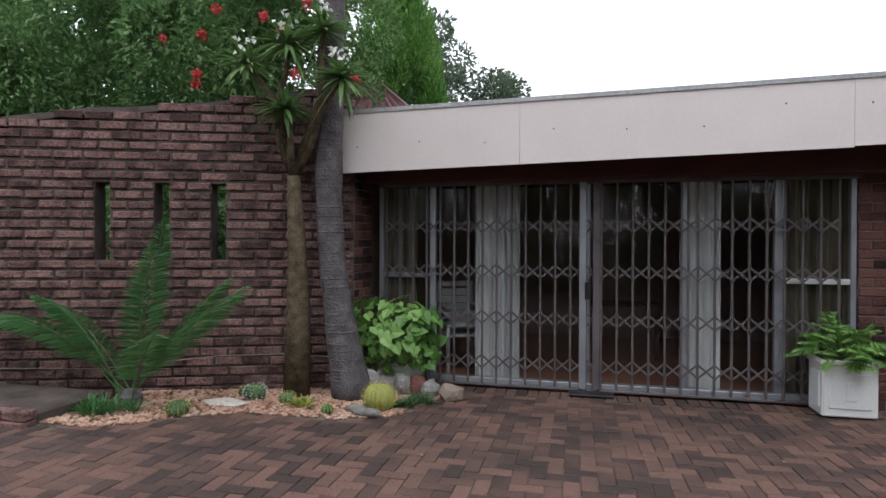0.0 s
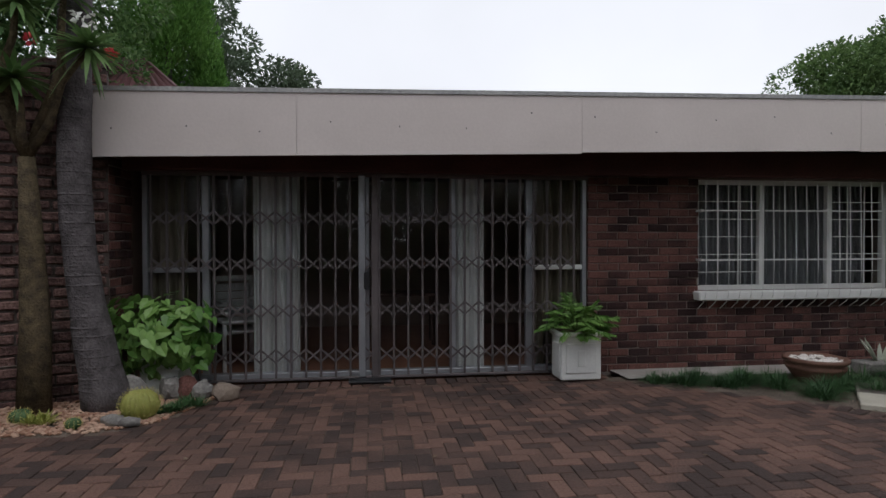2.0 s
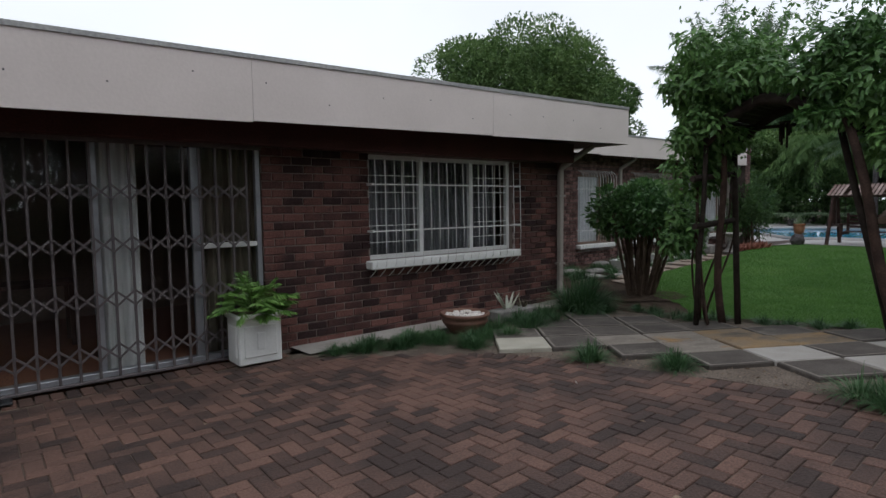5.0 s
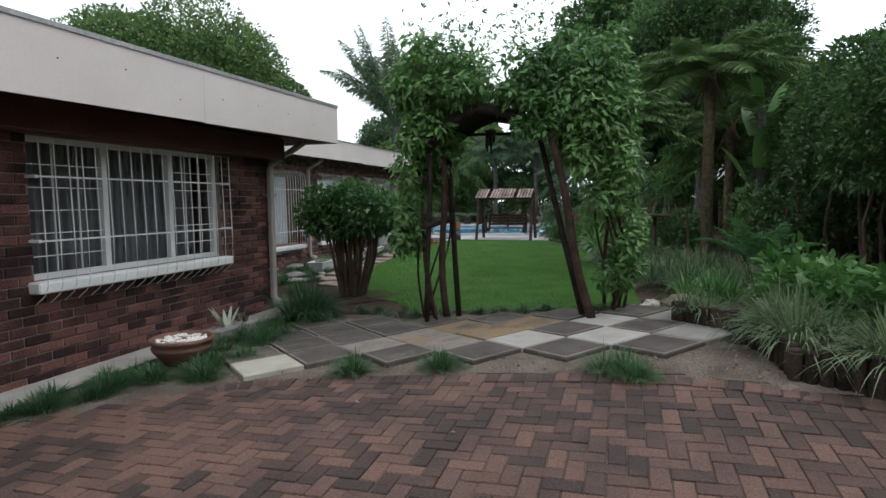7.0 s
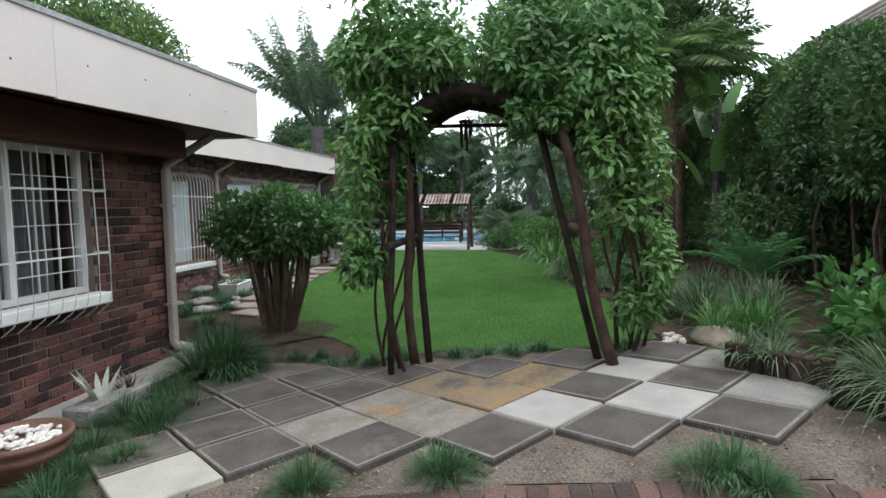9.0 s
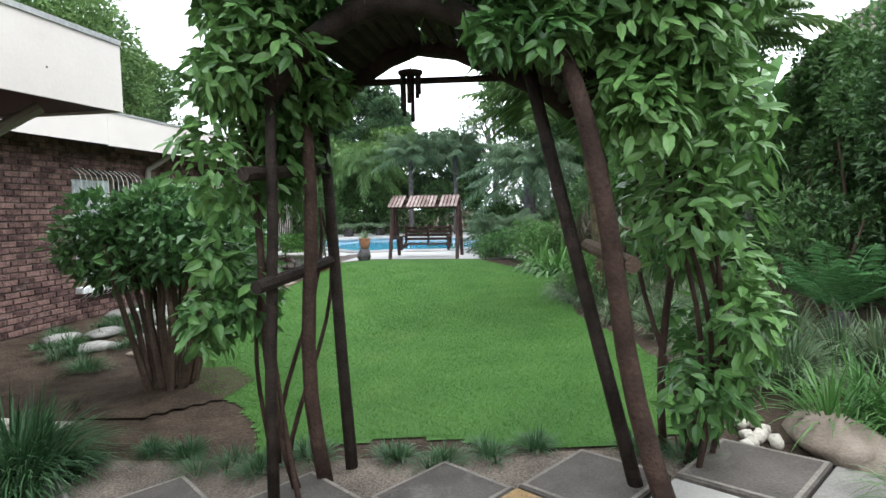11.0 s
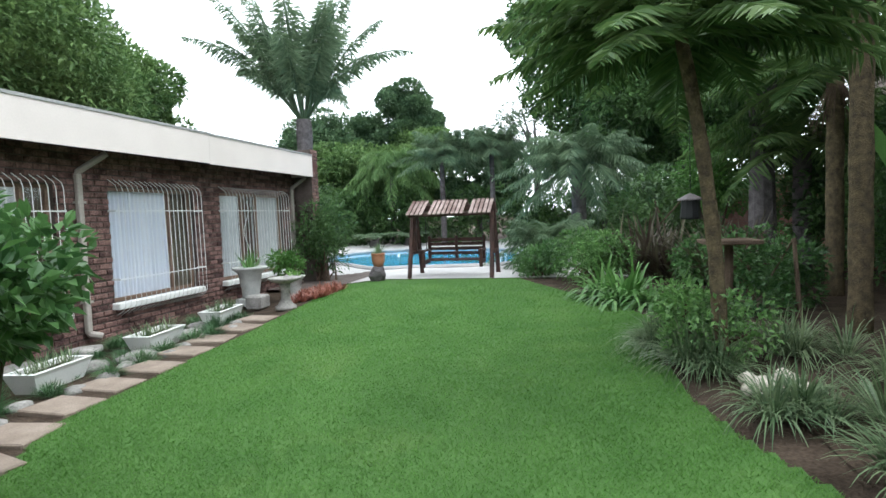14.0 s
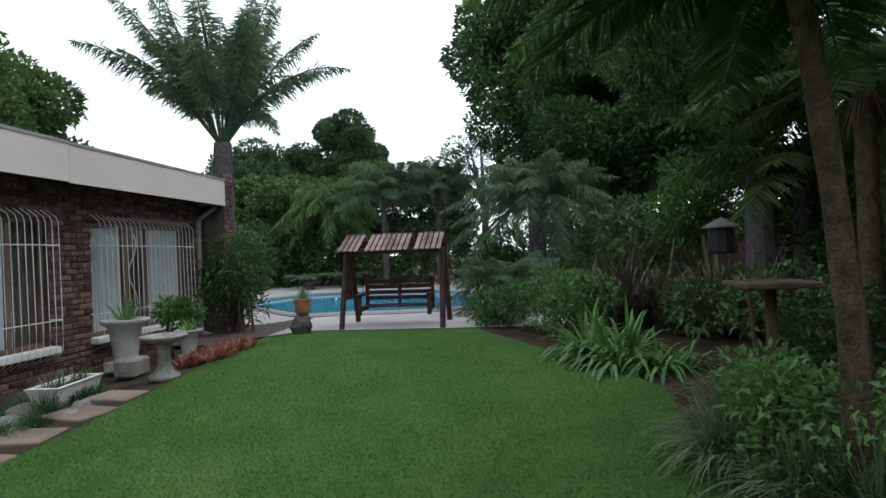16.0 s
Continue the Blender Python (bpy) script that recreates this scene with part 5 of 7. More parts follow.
# clay bowl and trough by the wall
bowl = thing("clay_bowl", "wide brown glazed clay bowl filled with white pebbles", "bowl", at=(4.28, 4.86, G(4.28, 4.86)))
zb = G(4.28, 4.86)
part("body", Geo().lathe(4.28, 4.86, zb, [(0.15, 0), (0.17, 0.02), (0.26, 0.14), (0.27, 0.17), (0.25, 0.19), (0.285, 0.215), (0.29, 0.245), (0.26, 0.25), (0.24, 0.2), (0.0, 0.2)], 28), "bowl", bowl, smooth=True)
g = Geo()
for _ in range(120):
    a, r = rng.uniform(0, 2 * math.pi), 0.22 * rng.random() ** 0.5
    g.blob(4.28 + r * math.cos(a), 4.86 + r * math.sin(a), zb + 0.225, 0.025, 0.02, 0.015, 0.3, 1, rng.random() * 9)
tagged(part("pebbles", g, "whitestone", bowl, "small white pebbles"), kind="stuff")
aloe_box = thing("aloe_trough", "low mossy trough planted with white-striped aloe", "planter", at=(5.0, 5.15, 0))
ax, ay = 5.35, 5.12
zt = G(ax, ay)
part("trough", Geo().box(ax - 0.35, ax + 0.35, ay - 0.12, ay + 0.12, zt, zt + 0.14, 0.015), "stone", aloe_box)
n = 11
a = rng.uniform(0, 2 * np.pi, n)
part("aloe_leaf", Geo().straps(np.stack([ax - 0.1 + 0.04 * np.cos(a), ay + 0.04 * np.sin(a), np.full(n, zt + 0.12)], 1), np.stack([0.55 * np.cos(a), 0.55 * np.sin(a), np.ones(n)], 1), rng.uniform(0.22, 0.34, n), 0.055, 0.15), "aloe", aloe_box, "white-striped fleshy leaves")
part("dark_rosette", tuft(Geo(), ax + 0.2, ay, zt + 0.12, 14, 0.18, 0.8, 0.03, 0.2), "flax", aloe_box)

# grassy clump and multi-stem bush beside the lawn
aga = thing("agapanthus", "dark green arching agapanthus clump by the downpipe", "plant", at=(6.25, 4.75, G(6.25, 4.75)))
for _ in range(7):
    part("tuft", tuft(Geo(), 6.25 + rng.normal() * 0.16, 4.75 + rng.normal() * 0.14, G(6.25, 4.75), 150, 0.66, 0.9, 0.014, 0.55, 0.1), "mondo", aga)
bush = thing("topiary_bush", "clipped round-topped glossy bush on many bare stems", "bush", at=(8.25, 5.06, G(8.25, 5.06)))
cl = []
for _ in range(70):
    q = in_ball(1, 0.2)[0] * np.array([0.66, 0.72, 0.3]) + np.array([8.25, 5.06, 1.3])
    cl.append((*q, 0.24, 0.24, 0.2))
part("crown", crown(cl, 110, 0.105, 0.055, shell=0.6), "topiary", bush)
g = Geo()
for _ in range(24):
    a, r = rng.uniform(0, 2 * np.pi), rng.uniform(0.05, 0.22)
    b = np.array([8.25 + r * math.cos(a), 5.06 + r * math.sin(a), G(8.25, 5.06) - 0.02])
    t = np.array([8.25 + 2.6 * r * math.cos(a), 5.06 + 2.6 * r * math.sin(a), 1.25])
    mid = (b + t) / 2 + rng.normal(size=3) * 0.04
    part("stem", Geo().tube([b, mid, t], [0.034, 0.026, 0.02], 6), "log", bush)
solo("bush_soil", sheet(np.arange(7.3, 9.4, 0.1), np.arange(4.0, 6.2, 0.1), 0.01, lambda x, y: (x - 8.1) ** 2 + (y - 5.0) ** 2 < 0.5), "soil", "round bare soil patch under the bush", "soil", kind="structure")

# ---- climber arch ----
arch = thing("garden_arch", "rustic dark pole arch over the path, wrapped in a climber", "arch", at=(6.45, 2.1, G(6.45, 2.1)))
posts = [((6.58, 2.8), (6.76, 2.98), 0.036), ((6.12, 3.06), (6.14, 3.0), 0.03), ((6.2, 1.29), (6.24, 1.8), 0.035)]
for (x, y), (tx, ty), r in posts:
    b, t = np.array([x, y, G(x, y) - 0.1]), np.array([tx, ty, 2.14])
    part("post", Geo().tube([b, b * 0.66 + t * 0.34 + rng.normal(size=3) * 0.01, b * 0.33 + t * 0.67 + rng.normal(size=3) * 0.01, t], [r, r * 0.95, r * 0.9, r * 0.85], 9), "arch", arch, smooth=True)
BOW = [(3.02, 2.02), (2.82, 2.24), (2.62, 2.37), (2.44, 2.42), (2.2, 2.37), (1.95, 2.27), (1.72, 2.14), (1.5, 1.96)]
for x in (6.14, 6.9):
    part("curved_beam", Geo().tube([(x, y, z + 0.02 + 0.012 * math.sin(9 * y)) for y, z in BOW], 0.058, 9), "arch", arch, smooth=True)
part("tie_bar", Geo().tube([(6.9, 2.95, 2.25), (6.9, 1.72, 2.23)], 0.02, 6), "arch", arch)
for q in np.linspace(0.2, len(BOW) - 1.1, 24):
    y, z = np.interp(q, range(len(BOW)), [b[0] for b in BOW]), np.interp(q, range(len(BOW)), [b[1] for b in BOW]) + 0.06
    part("rung", Geo().tube([(6.15 + rng.uniform(-0.02, 0.04), y, z), (7.0 + rng.uniform(-0.05, 0.08), y + rng.normal() * 0.02, z + 0.01)], rng.uniform(0.034, 0.048), 7), "arch", arch)
part("rung", Geo().tube([(6.62, 1.5, 1.29), (5.98, 1.38, 1.25)], 0.036, 9), "log", arch, "grey weathered side rung")
for y, z in ((2.98, 1.18), (3.02, 1.7)):
    part("rung", Geo().tube([(6.0, y + 0.06, z - 0.03), (6.66, y - 0.06, z + 0.03)], 0.034, 8), "arch", arch)
cl = np.concatenate([scatter_clumps(24, ((6.1, 2.98, 1.62), (6.8, 3.3, 2.6)), (0.14, 0.22), 1.2), scatter_clumps(5, ((6.0, 3.2, 0.95), (6.4, 3.4, 1.3)), (0.1, 0.14), 1.2), scatter_clumps(5, ((6.5, 3.3, 0.8), (6.8, 3.5, 1.3)), (0.1, 0.14), 1.2),
                     scatter_clumps(20, ((6.1, 0.9, 1.35), (6.8, 1.2, 2.6)), (0.14, 0.21), 1.2), scatter_clumps(9, ((6.2, 0.75, 0.6), (6.8, 1.08, 1.3)), (0.11, 0.16), 1.2),
                     scatter_clumps(34, ((5.9, 2.5, 2.6), (7.0, 3.4, 3.1)), (0.18, 0.28)), scatter_clumps(10, ((6.0, 3.2, 2.2), (6.9, 3.5, 2.8)), (0.13, 0.2)),
                     scatter_clumps(34, ((5.9, 0.95, 2.45), (7.0, 2.0, 3.05)), (0.18, 0.28)), scatter_clumps(12, ((6.0, 0.9, 2.0), (6.9, 1.3, 2.5)), (0.14, 0.2)), scatter_clumps(18, ((5.95, 1.7, 2.5), (7.0, 2.7, 2.8)), (0.13, 0.2)), scatter_clumps(12, ((5.9, 1.05, 1.75), (6.1, 1.5, 2.4)), (0.12, 0.18), 1.1), scatter_clumps(8, ((5.9, 1.5, 2.12), (6.05, 1.95, 2.5)), (0.1, 0.15)), scatter_clumps(10, ((6.0, 2.8, 2.1), (6.9, 3.2, 2.5)), (0.14, 0.2))])
vine = thing("climber", "dense glossy green climber covering the pole arch", "climbing plant", at=(6.45, 2.1, G(6.45, 2.1)))
g = Geo()
for x, y, z, rx, ry, rz in cl:
    d = in_ball(112, 0.3)
    face = d + np.array([0, 0, 0.7]) + rng.normal(size=d.shape) * 0.35
    way = np.cross(face, rng.normal(size=d.shape)) + d * 0.5 - np.array([0, 0, 0.35])
    g.ovals(d * np.array([rx, ry, rz]) + np.array([x, y, z]), way, face, rng.uniform(0.06, 0.125, 112), rng.uniform(0.03, 0.05, 112))
part("foliage", g, "citrus", vine)
g = Geo()
n = 130
sx, sy = rng.uniform(5.9, 7.0, n), rng.uniform(0.9, 3.45, n)
for x, y in zip(sx, sy):
    z = 3.05 + rng.uniform(0, 0.15)
    tip = np.array([x, y, z]) + np.array([rng.normal() * 0.12, rng.normal() * 0.14, rng.uniform(0.15, 0.5)])
    line = np.linspace(np.array([x, y, z - 0.2]), tip, 5)
    vine_way = np.tile(tip - line[0], (7, 1)) * 0.5 + rng.normal(size=(7, 3)) * 0.35
    g.leaves(line[rng.integers(1, 5, 7)], vine_way, 0.075, 0.026, 0.2, 0.1)
part("new_growth", g, "citrus", vine)
for x, y, ty, thick in ((6.42, 2.9, 2.98, 0.045), (6.0, 1.2, 1.76, 0.048), (6.3, 3.0, 3.3, 0.024), (6.6, 1.1, 1.05, 0.022)):
    pts = [(x + 0.06 * math.sin(q * 2 + y), y + (ty - y) * q / 2.4 + 0.03 * math.sin(q * 3), G(x, y) - 0.05 + q) for q in np.linspace(0, 2.0 if x == 6.0 else 2.15, 9)]
    if x == 6.0:
        pts += [(6.1, 1.72, 2.16), (6.3, 1.78, 2.3)]
    part("stem", Geo().tube(pts, np.linspace(thick, thick * 0.7, len(pts)), 8), "vine", vine, smooth=True)
for _ in range(9):
    y0 = 3.1 if rng.random() < 0.6 else 1.05
    b = np.array([6.15 + rng.uniform(0, 0.6), y0 + rng.normal() * 0.05, G(6.4, y0)])
    pts = [b + np.array([0.1 * math.sin(q * 3 + b[0] * 9), (0.14 if y0 > 2 else -0.14) * math.sin(q * 2.2 + b[0] * 5), q]) for q in np.linspace(0, 1.5, 10)]
    part("twig", Geo().tube(pts, np.linspace(0.016, 0.009, 10), 6), "vine", vine, smooth=True)
chime = thing("wind_chime", "dark hanging bamboo wind chime under the arch", "wind chime", at=(6.8, 2.46, 2.27))
part("disc", Geo().lathe(6.8, 2.46, 2.26, [(0.07, 0), (0.07, 0.015), (0.0, 0.016)], 14), "arch", chime)
part("string", Geo().tube([(6.8, 2.46, 2.27), (6.8, 2.46, 2.46)], 0.003, 4), "black", chime)
for k in range(6):
    a = k * math.pi / 3
    part("bamboo_tube", Geo().tube([(6.8 + 0.05 * math.cos(a), 2.46 + 0.05 * math.sin(a), 2.26), (6.8 + 0.05 * math.cos(a), 2.46 + 0.05 * math.sin(a), 2.0 + 0.03 * k)], 0.012, 7), "arch", chime)

# ---- raised bed with log edging ----
line = [(5.8, 0.42), (5.66, 0.3), (5.38, 0.04), (4.8, -0.12), (4.2, -0.18), (4.02, -0.6), (3.92, -1.2), (3.85, -2.2)]
edging = thing("log_edging", "low edging of upright dark weathered logs round the raised bed", "log edging")
k = 0
for (ax, ay), (bx, by) in zip(line, line[1:]):
    L = math.hypot(bx - ax, by - ay)
    for q in np.arange(0, L, 0.085):
        x, y = ax + (bx - ax) * q / L + rng.normal() * 0.006, ay + (by - ay) * q / L + rng.normal() * 0.006
        h = 0.2 + rng.uniform(-0.02, 0.03)
        part("log", Geo().tube([(x, y, G(x, y) - 0.05), (x, y, G(x, y) + h - 0.01), (x, y, G(x, y) + h)], [0.043, 0.043, 0.034], 9), "edging", edging)
solo("raised_bed", sheet(np.arange(3.8, 20, 0.1), np.arange(-4.2, 1.2, 0.06), 0.004, lambda x, y: (y < np.interp(x, [3.8, 4.2, 5.4, 6.0, 6.6, 7.2, 20], [-1.9, -0.25, 0.0, 0.45, 0.6, 0.7, 0.9]))), "soil", "dark planted soil bed with leaf mulch", "soil", kind="structure")


def strap_clump(name, label, x, y, z, n, height, spread, width, material, bend=0.6, r=0.14, group="strap-leaved clumps"):
    ob = thing(name, label, "plant", group, at=(x, y, z))
    for _ in range(5):
        part("tuft", tuft(Geo(), x + rng.normal() * r, y + rng.normal() * r, z, n // 5, height, spread, width, bend, r * 0.6, 5), material, ob)
    return ob


for x, y, h, n in ((4.75, -0.35, 0.62, 700), (4.35, -0.75, 0.62, 700), (5.35, -0.35, 0.5, 450), (4.3, -1.4, 0.65, 500), (5.0, -1.1, 0.6, 400), (5.85, 0.2, 0.34, 300)):
    strap_clump("liriope", "pale variegated liriope clump arching over the log edging", x, y, G(x, y) + 0.1, n, h, 0.9, 0.013, "liriope", 0.65)
for x, y, h, n in ((6.9, -0.1, 0.55, 500), (7.6, 0.05, 0.6, 600), (8.3, 0.25, 0.58, 500), (8.0, -0.5, 0.65, 400), (9.2, 0.45, 0.5, 400), (9.8, 0.2, 0.55, 400), (8.9, -0.3, 0.6, 400)):
    strap_clump("liriope", "green strap-leaved liriope clump along the lawn edge", x, y, G(x, y) + 0.04, n, h, 0.85, 0.014, "strap" if x < 7.4 else "liriope", 0.6)
for x, y, h, n in ((11.35, 1.05, 0.55, 600), (11.8, 1.15, 0.55, 600), (12.3, 0.95, 0.55, 450), (10.2, 0.75, 0.45, 500), (12.8, 0.6, 0.5, 350), (13.2, 0.75, 0.5, 300), (11.6, 0.1, 0.6, 400), (10.9, -0.3, 0.55, 350)):
    strap_clump("liriope", "grey-green variegated grass clump beside the lawn", x, y, G(x, y) + 0.04, n, h, 0.95, 0.013, "liriope", 0.65)
strap_clump("clivia", "broad bright strap-leaved lily clump at the lawn edge", 15.1, 1.32, G(15.3, 1.2), 260, 0.95, 1.15, 0.06, "strap", 0.75, 0.22, "lily clumps")
strap_clump("clivia", "smaller bright strap-leaved lily clump", 14.55, 1.0, G(15, 0.8), 110, 0.75, 1.1, 0.05, "strap", 0.75, 0.18, "lily clumps")
for x, y, h in ((17.5, 0.4, 1.5), (18.3, 0.9, 1.4), (16.6, -0.4, 1.6)):
    strap_clump("flax", "bronze sword-leaved flax clump among the shrubs", x, y, G(x, y), 120, h, 0.75, 0.07, "flax", 0.35, 0.16, "flax clumps")


def shrub(name, label, clumps, per, length, width, material, stems=6, category="shrub", group="garden shrubs", shell=0.4):
    c = np.mean([q[:3] for q in clumps], axis=0)
    z = G(c[0], c[1])
    ob = thing(name, label, category, group, at=(c[0], c[1], z))
    part("foliage", crown(clumps, per, length, width, shell=shell), material, ob)
    for _ in range(stems):
        q = clumps[rng.integers(len(clumps))]
        b = np.array([c[0] + rng.normal() * 0.15, c[1] + rng.normal() * 0.15, z - 0.05])
        part("stem", Geo().tube([b, (b + np.array(q[:3])) / 2 + rng.normal(size=3) * 0.06, np.array(q[:3])], [0.03, 0.022, 0.012], 6), "log", ob)
    return ob


shrub("shrub", "low leafy shrub at the lawn edge with pale leaf tips", scatter_clumps(16, ((11.2, 0.6, 0.35), (11.9, 1.15, 0.7)), (0.18, 0.26)), 130, 0.07, 0.032, "citrus")
shrub("shrub", "broad-leaved green ground cover in the raised bed", scatter_clumps(26, ((5.0, -1.3, 0.3), (6.4, -0.4, 0.75)), (0.2, 0.3), 1.0), 70, 0.16, 0.085, "strap")
shrub("shrub", "soft green fern-leaved shrub beside the lily", scatter_clumps(20, ((16.6, 1.2, 0.4), (17.6, 2.2, 1.0)), (0.25, 0.38)), 170, 0.12, 0.035, "citrus")
shrub("shrub", "low dark green shrub at the far corner of the lawn", scatter_clumps(16, ((18.0, 2.3, 0.3), (19.0, 3.0, 0.7)), (0.25, 0.36)), 150, 0.12, 0.04, "topiary")
shrub("shrub", "tall bright green bush among dark trees", scatter_clumps(26, ((18.5, -1.6, 1.6), (19.8, -0.4, 2.9)), (0.32, 0.48)), 200, 0.12, 0.05, "lime_bush")
shrub("shrub", "dark rounded shrub with pale flower heads", scatter_clumps(14, ((9.5, -1.6, 0.9), (10.5, -0.9, 1.5)), (0.25, 0.36)), 120, 0.1, 0.045, "hedge")

# stones by the lawn
for x, y, r in ((10.65, 0.85, 0.07), (10.78, 0.72, 0.09), (10.55, 0.66, 0.07), (10.9, 0.8, 0.08), (10.5, 0.8, 0.06), (10.85, 0.56, 0.1), (10.65, 0.52, 0.08), (10.42, 0.6, 0.07)):
    solo("pale_stone", Geo().blob(x, y, G(x, y) + r * 0.5, r, r * 0.85, r * 0.65, 0.3, 2, x * 7), "pale", "smooth pale rounded stone piled beside the bed", "stone", "pale stones", smooth=True)
solo("boulder", Geo().blob(6.62, 0.27, 0.29, 0.36, 0.2, 0.1, 0.3, 3, 4), "sandstone", "low flat tan boulder at the lawn corner", "stone", smooth=True)
for k in range(14):
    x, y = 6.75 + rng.uniform(-0.15, 0.2), 0.6 + rng.uniform(-0.08, 0.1)
    solo("pale_stone", Geo().blob(x, y, G(x, y) + 0.025, 0.042, 0.036, 0.03, 0.3, 2, k), "pale", "small pale rounded stone at the lawn corner", "stone", "pale stones", smooth=True)

# ---- strip along the rear wing ----
for i, (x, y) in enumerate(((9.35, 5.95), (9.9, 6.25), (10.5, 6.4), (11.05, 6.42), (11.6, 6.42), (12.2, 6.45), (12.8, 6.5), (13.4, 6.5), (14.0, 6.55))):
    a = rng.normal() * 0.16
    m = Matrix.Translation((x, y, G(x, y) - 0.008)) @ Matrix.Rotation(a, 4, "Z")
    solo("stepping_stone", Geo().box(-0.2 - 0.05 * rng.random(), 0.17 + 0.06 * rng.random(), -0.22 - 0.08 * rng.random(), 0.24 + 0.06 * rng.random(), -0.03, 0.025 + 0.01 * rng.random(), 0.012, m), "sandstone", "flat tan stepping stone beside the lawn", "stepping stone", "stepping stones")
for x, y in ((9.5, 6.9), (10.2, 7.3), (11.6, 7.25), (12.0, 6.95), (13.2, 7.2), (13.8, 7.4), (9.9, 7.7), (11.5, 8.1), (12.3, 8.0)):
    solo("flat_stone", Geo().blob(x, y, G(x, y) + 0.02, 0.28, 0.2, 0.06, 0.3, 2, x), "stone", "flat grey stone among ground cover", "stone", "flat stones", smooth=True)
for x, y, q in ((9.6, 6.5, 0.2), (10.2, 6.85, 0.22), (10.8, 6.85, 0.2), (11.3, 6.75, 0.2), (11.85, 6.8, 0.24), (12.3, 6.75, 0.22), (12.75, 6.75, 0.26), (13.1, 6.75, 0.25), (13.6, 6.95, 0.28), (14.2, 7.0, 0.25), (14.4, 7.5, 0.3), (10.0, 7.9, 0.25), (11.9, 7.9, 0.25), (12.7, 7.8, 0.26), (9.2, 6.9, 0.3), (8.7, 6.3, 0.3)):
    mondo(x, y, q, 300, label="dark green ground-cover clump along the house")
for k in range(26):
    x, y = 9.3 + 0.2 * k + rng.uniform(-0.1, 0.1), 7.0 + 0.9 * (k * 0.618 % 1) + rng.uniform(-0.1, 0.1)
    mondo(x, y, rng.uniform(0.16, 0.26), 180, label="low green ground-cover tuft between flat stones along the house")
for k in range(11):
    x, y = 9.6 + 0.42 * k, 6.72 + 0.12 * math.sin(4 * k)
    solo("flat_stone", Geo().blob(x, y, G(x, y) + 0.0, 0.13, 0.1, 0.05, 0.4, 2, x), "stone", "flat grey stone among ground cover", "stone", "flat stones", smooth=True)
for x, y in ((11.05, 7.15), (12.55, 7.15), (14.1, 7.25)):
    ob = thing("stone_trough", "low rectangular white cast stone trough with thin plants", "planter", "stone troughs", at=(x, y, G(x, y)))
    z = G(x, y)
    m = Matrix.Translation((x, y, z)) @ Matrix.Rotation(0.12, 4, "Z")
    g = Geo()
    v = [(sx * a, sy * b, h) for h, a, b in ((0, 0.3, 0.12), (0.17, 0.37, 0.16), (0.21, 0.39, 0.18), (0.21, 0.34, 0.13), (0.15, 0.33, 0.12)) for sx, sy in ((-1, -1), (1, -1), (1, 1), (-1, 1))]
    f = [(4 * k + i, 4 * k + (i + 1) % 4, 4 * k + 4 + (i + 1) % 4, 4 * k + 4 + i) for k in range(4) for i in range(4)]
    g.add(np.array(v) @ np.array(m.to_3x3()).T + np.array(m.translation), f)
    part("body", g, "white", ob)
    part("potting_soil", Geo().box(-0.34, 0.34, -0.13, 0.13, 0.1, 0.16, 0, m), "soil", ob)
    for q in np.linspace(-0.28, 0.28, 6):
        p = m @ Vector((q, 0, 0.15))
        part("sprig", tuft(Geo(), p.x, p.y, p.z, 14, 0.24, 0.6, 0.014, 0.3, 0.06), "liriope", ob)
bath = thing("bird_bath", "grey cast stone bird bath on a waisted pedestal", "bird bath", at=(14.66, 6.48, G(14.66, 6.48)))
zb = G(14.66, 6.48)
part("pedestal", Geo().lathe(14.66, 6.48, zb, [(0.17, 0), (0.17, 0.05), (0.12, 0.08), (0.075, 0.16), (0.065, 0.3), (0.09, 0.4), (0.06, 0.42)], 20), "stone", bath, smooth=True)
part("basin", Geo().lathe(14.66, 6.48, zb + 0.41, [(0.07, 0), (0.2, 0.04), (0.26, 0.08), (0.26, 0.1), (0.235, 0.1), (0.17, 0.06), (0, 0.055)], 24), "stone", bath, smooth=True)


def urn(x, y, s, label, plant, material):
    z = G(x, y)
    ob = thing("stone_urn", label, "planter", "stone urns", at=(x, y, z))
    part("foot", Geo().box(x - 0.2 * s, x + 0.2 * s, y - 0.2 * s, y + 0.2 * s, z, z + 0.14 * s, 0.015), "caststone", ob)
    part("bowl", Geo().lathe(x, y, z + 0.14 * s, [(0.16 * s, 0), (0.15 * s, 0.05 * s), (0.21 * s, 0.45 * s), (0.3 * s, 0.52 * s), (0.32 * s, 0.56 * s), (0.27 * s, 0.57 * s), (0.24 * s, 0.52 * s), (0, 0.52 * s)], 22), "caststone", ob, smooth=True)
    part("plant", tuft(Geo(), x, y, z + 0.66 * s, 40, plant, 0.7, 0.03, 0.3, 0.1), material, ob)
    return ob


urn(15.75, 7.75, 1.0, "fluted white cast stone urn with a leafy plant", 0.45, "strap")
urn(16.2, 7.1, 0.62, "low white cast stone bowl with succulents", 0.2, "philo")
solo("stone_block", Geo().box(15.2, 15.55, 7.25, 7.55, 0, 0.24, 0.03), "stone", "weathered grey stone block beside the urn", "stone")
g = Geo()
for _ in range(34):
    x, y = rng.uniform(15.3, 16.9), rng.uniform(6.35, 6.8)
    tuft(g, x, y, G(x, y), 26, 0.24, 0.9, 0.03, 0.3, 0.05, 3)
solo("bromeliads", g, "brom", "copper-red bromeliads massed along the lawn edge", "plants", kind="stuff")
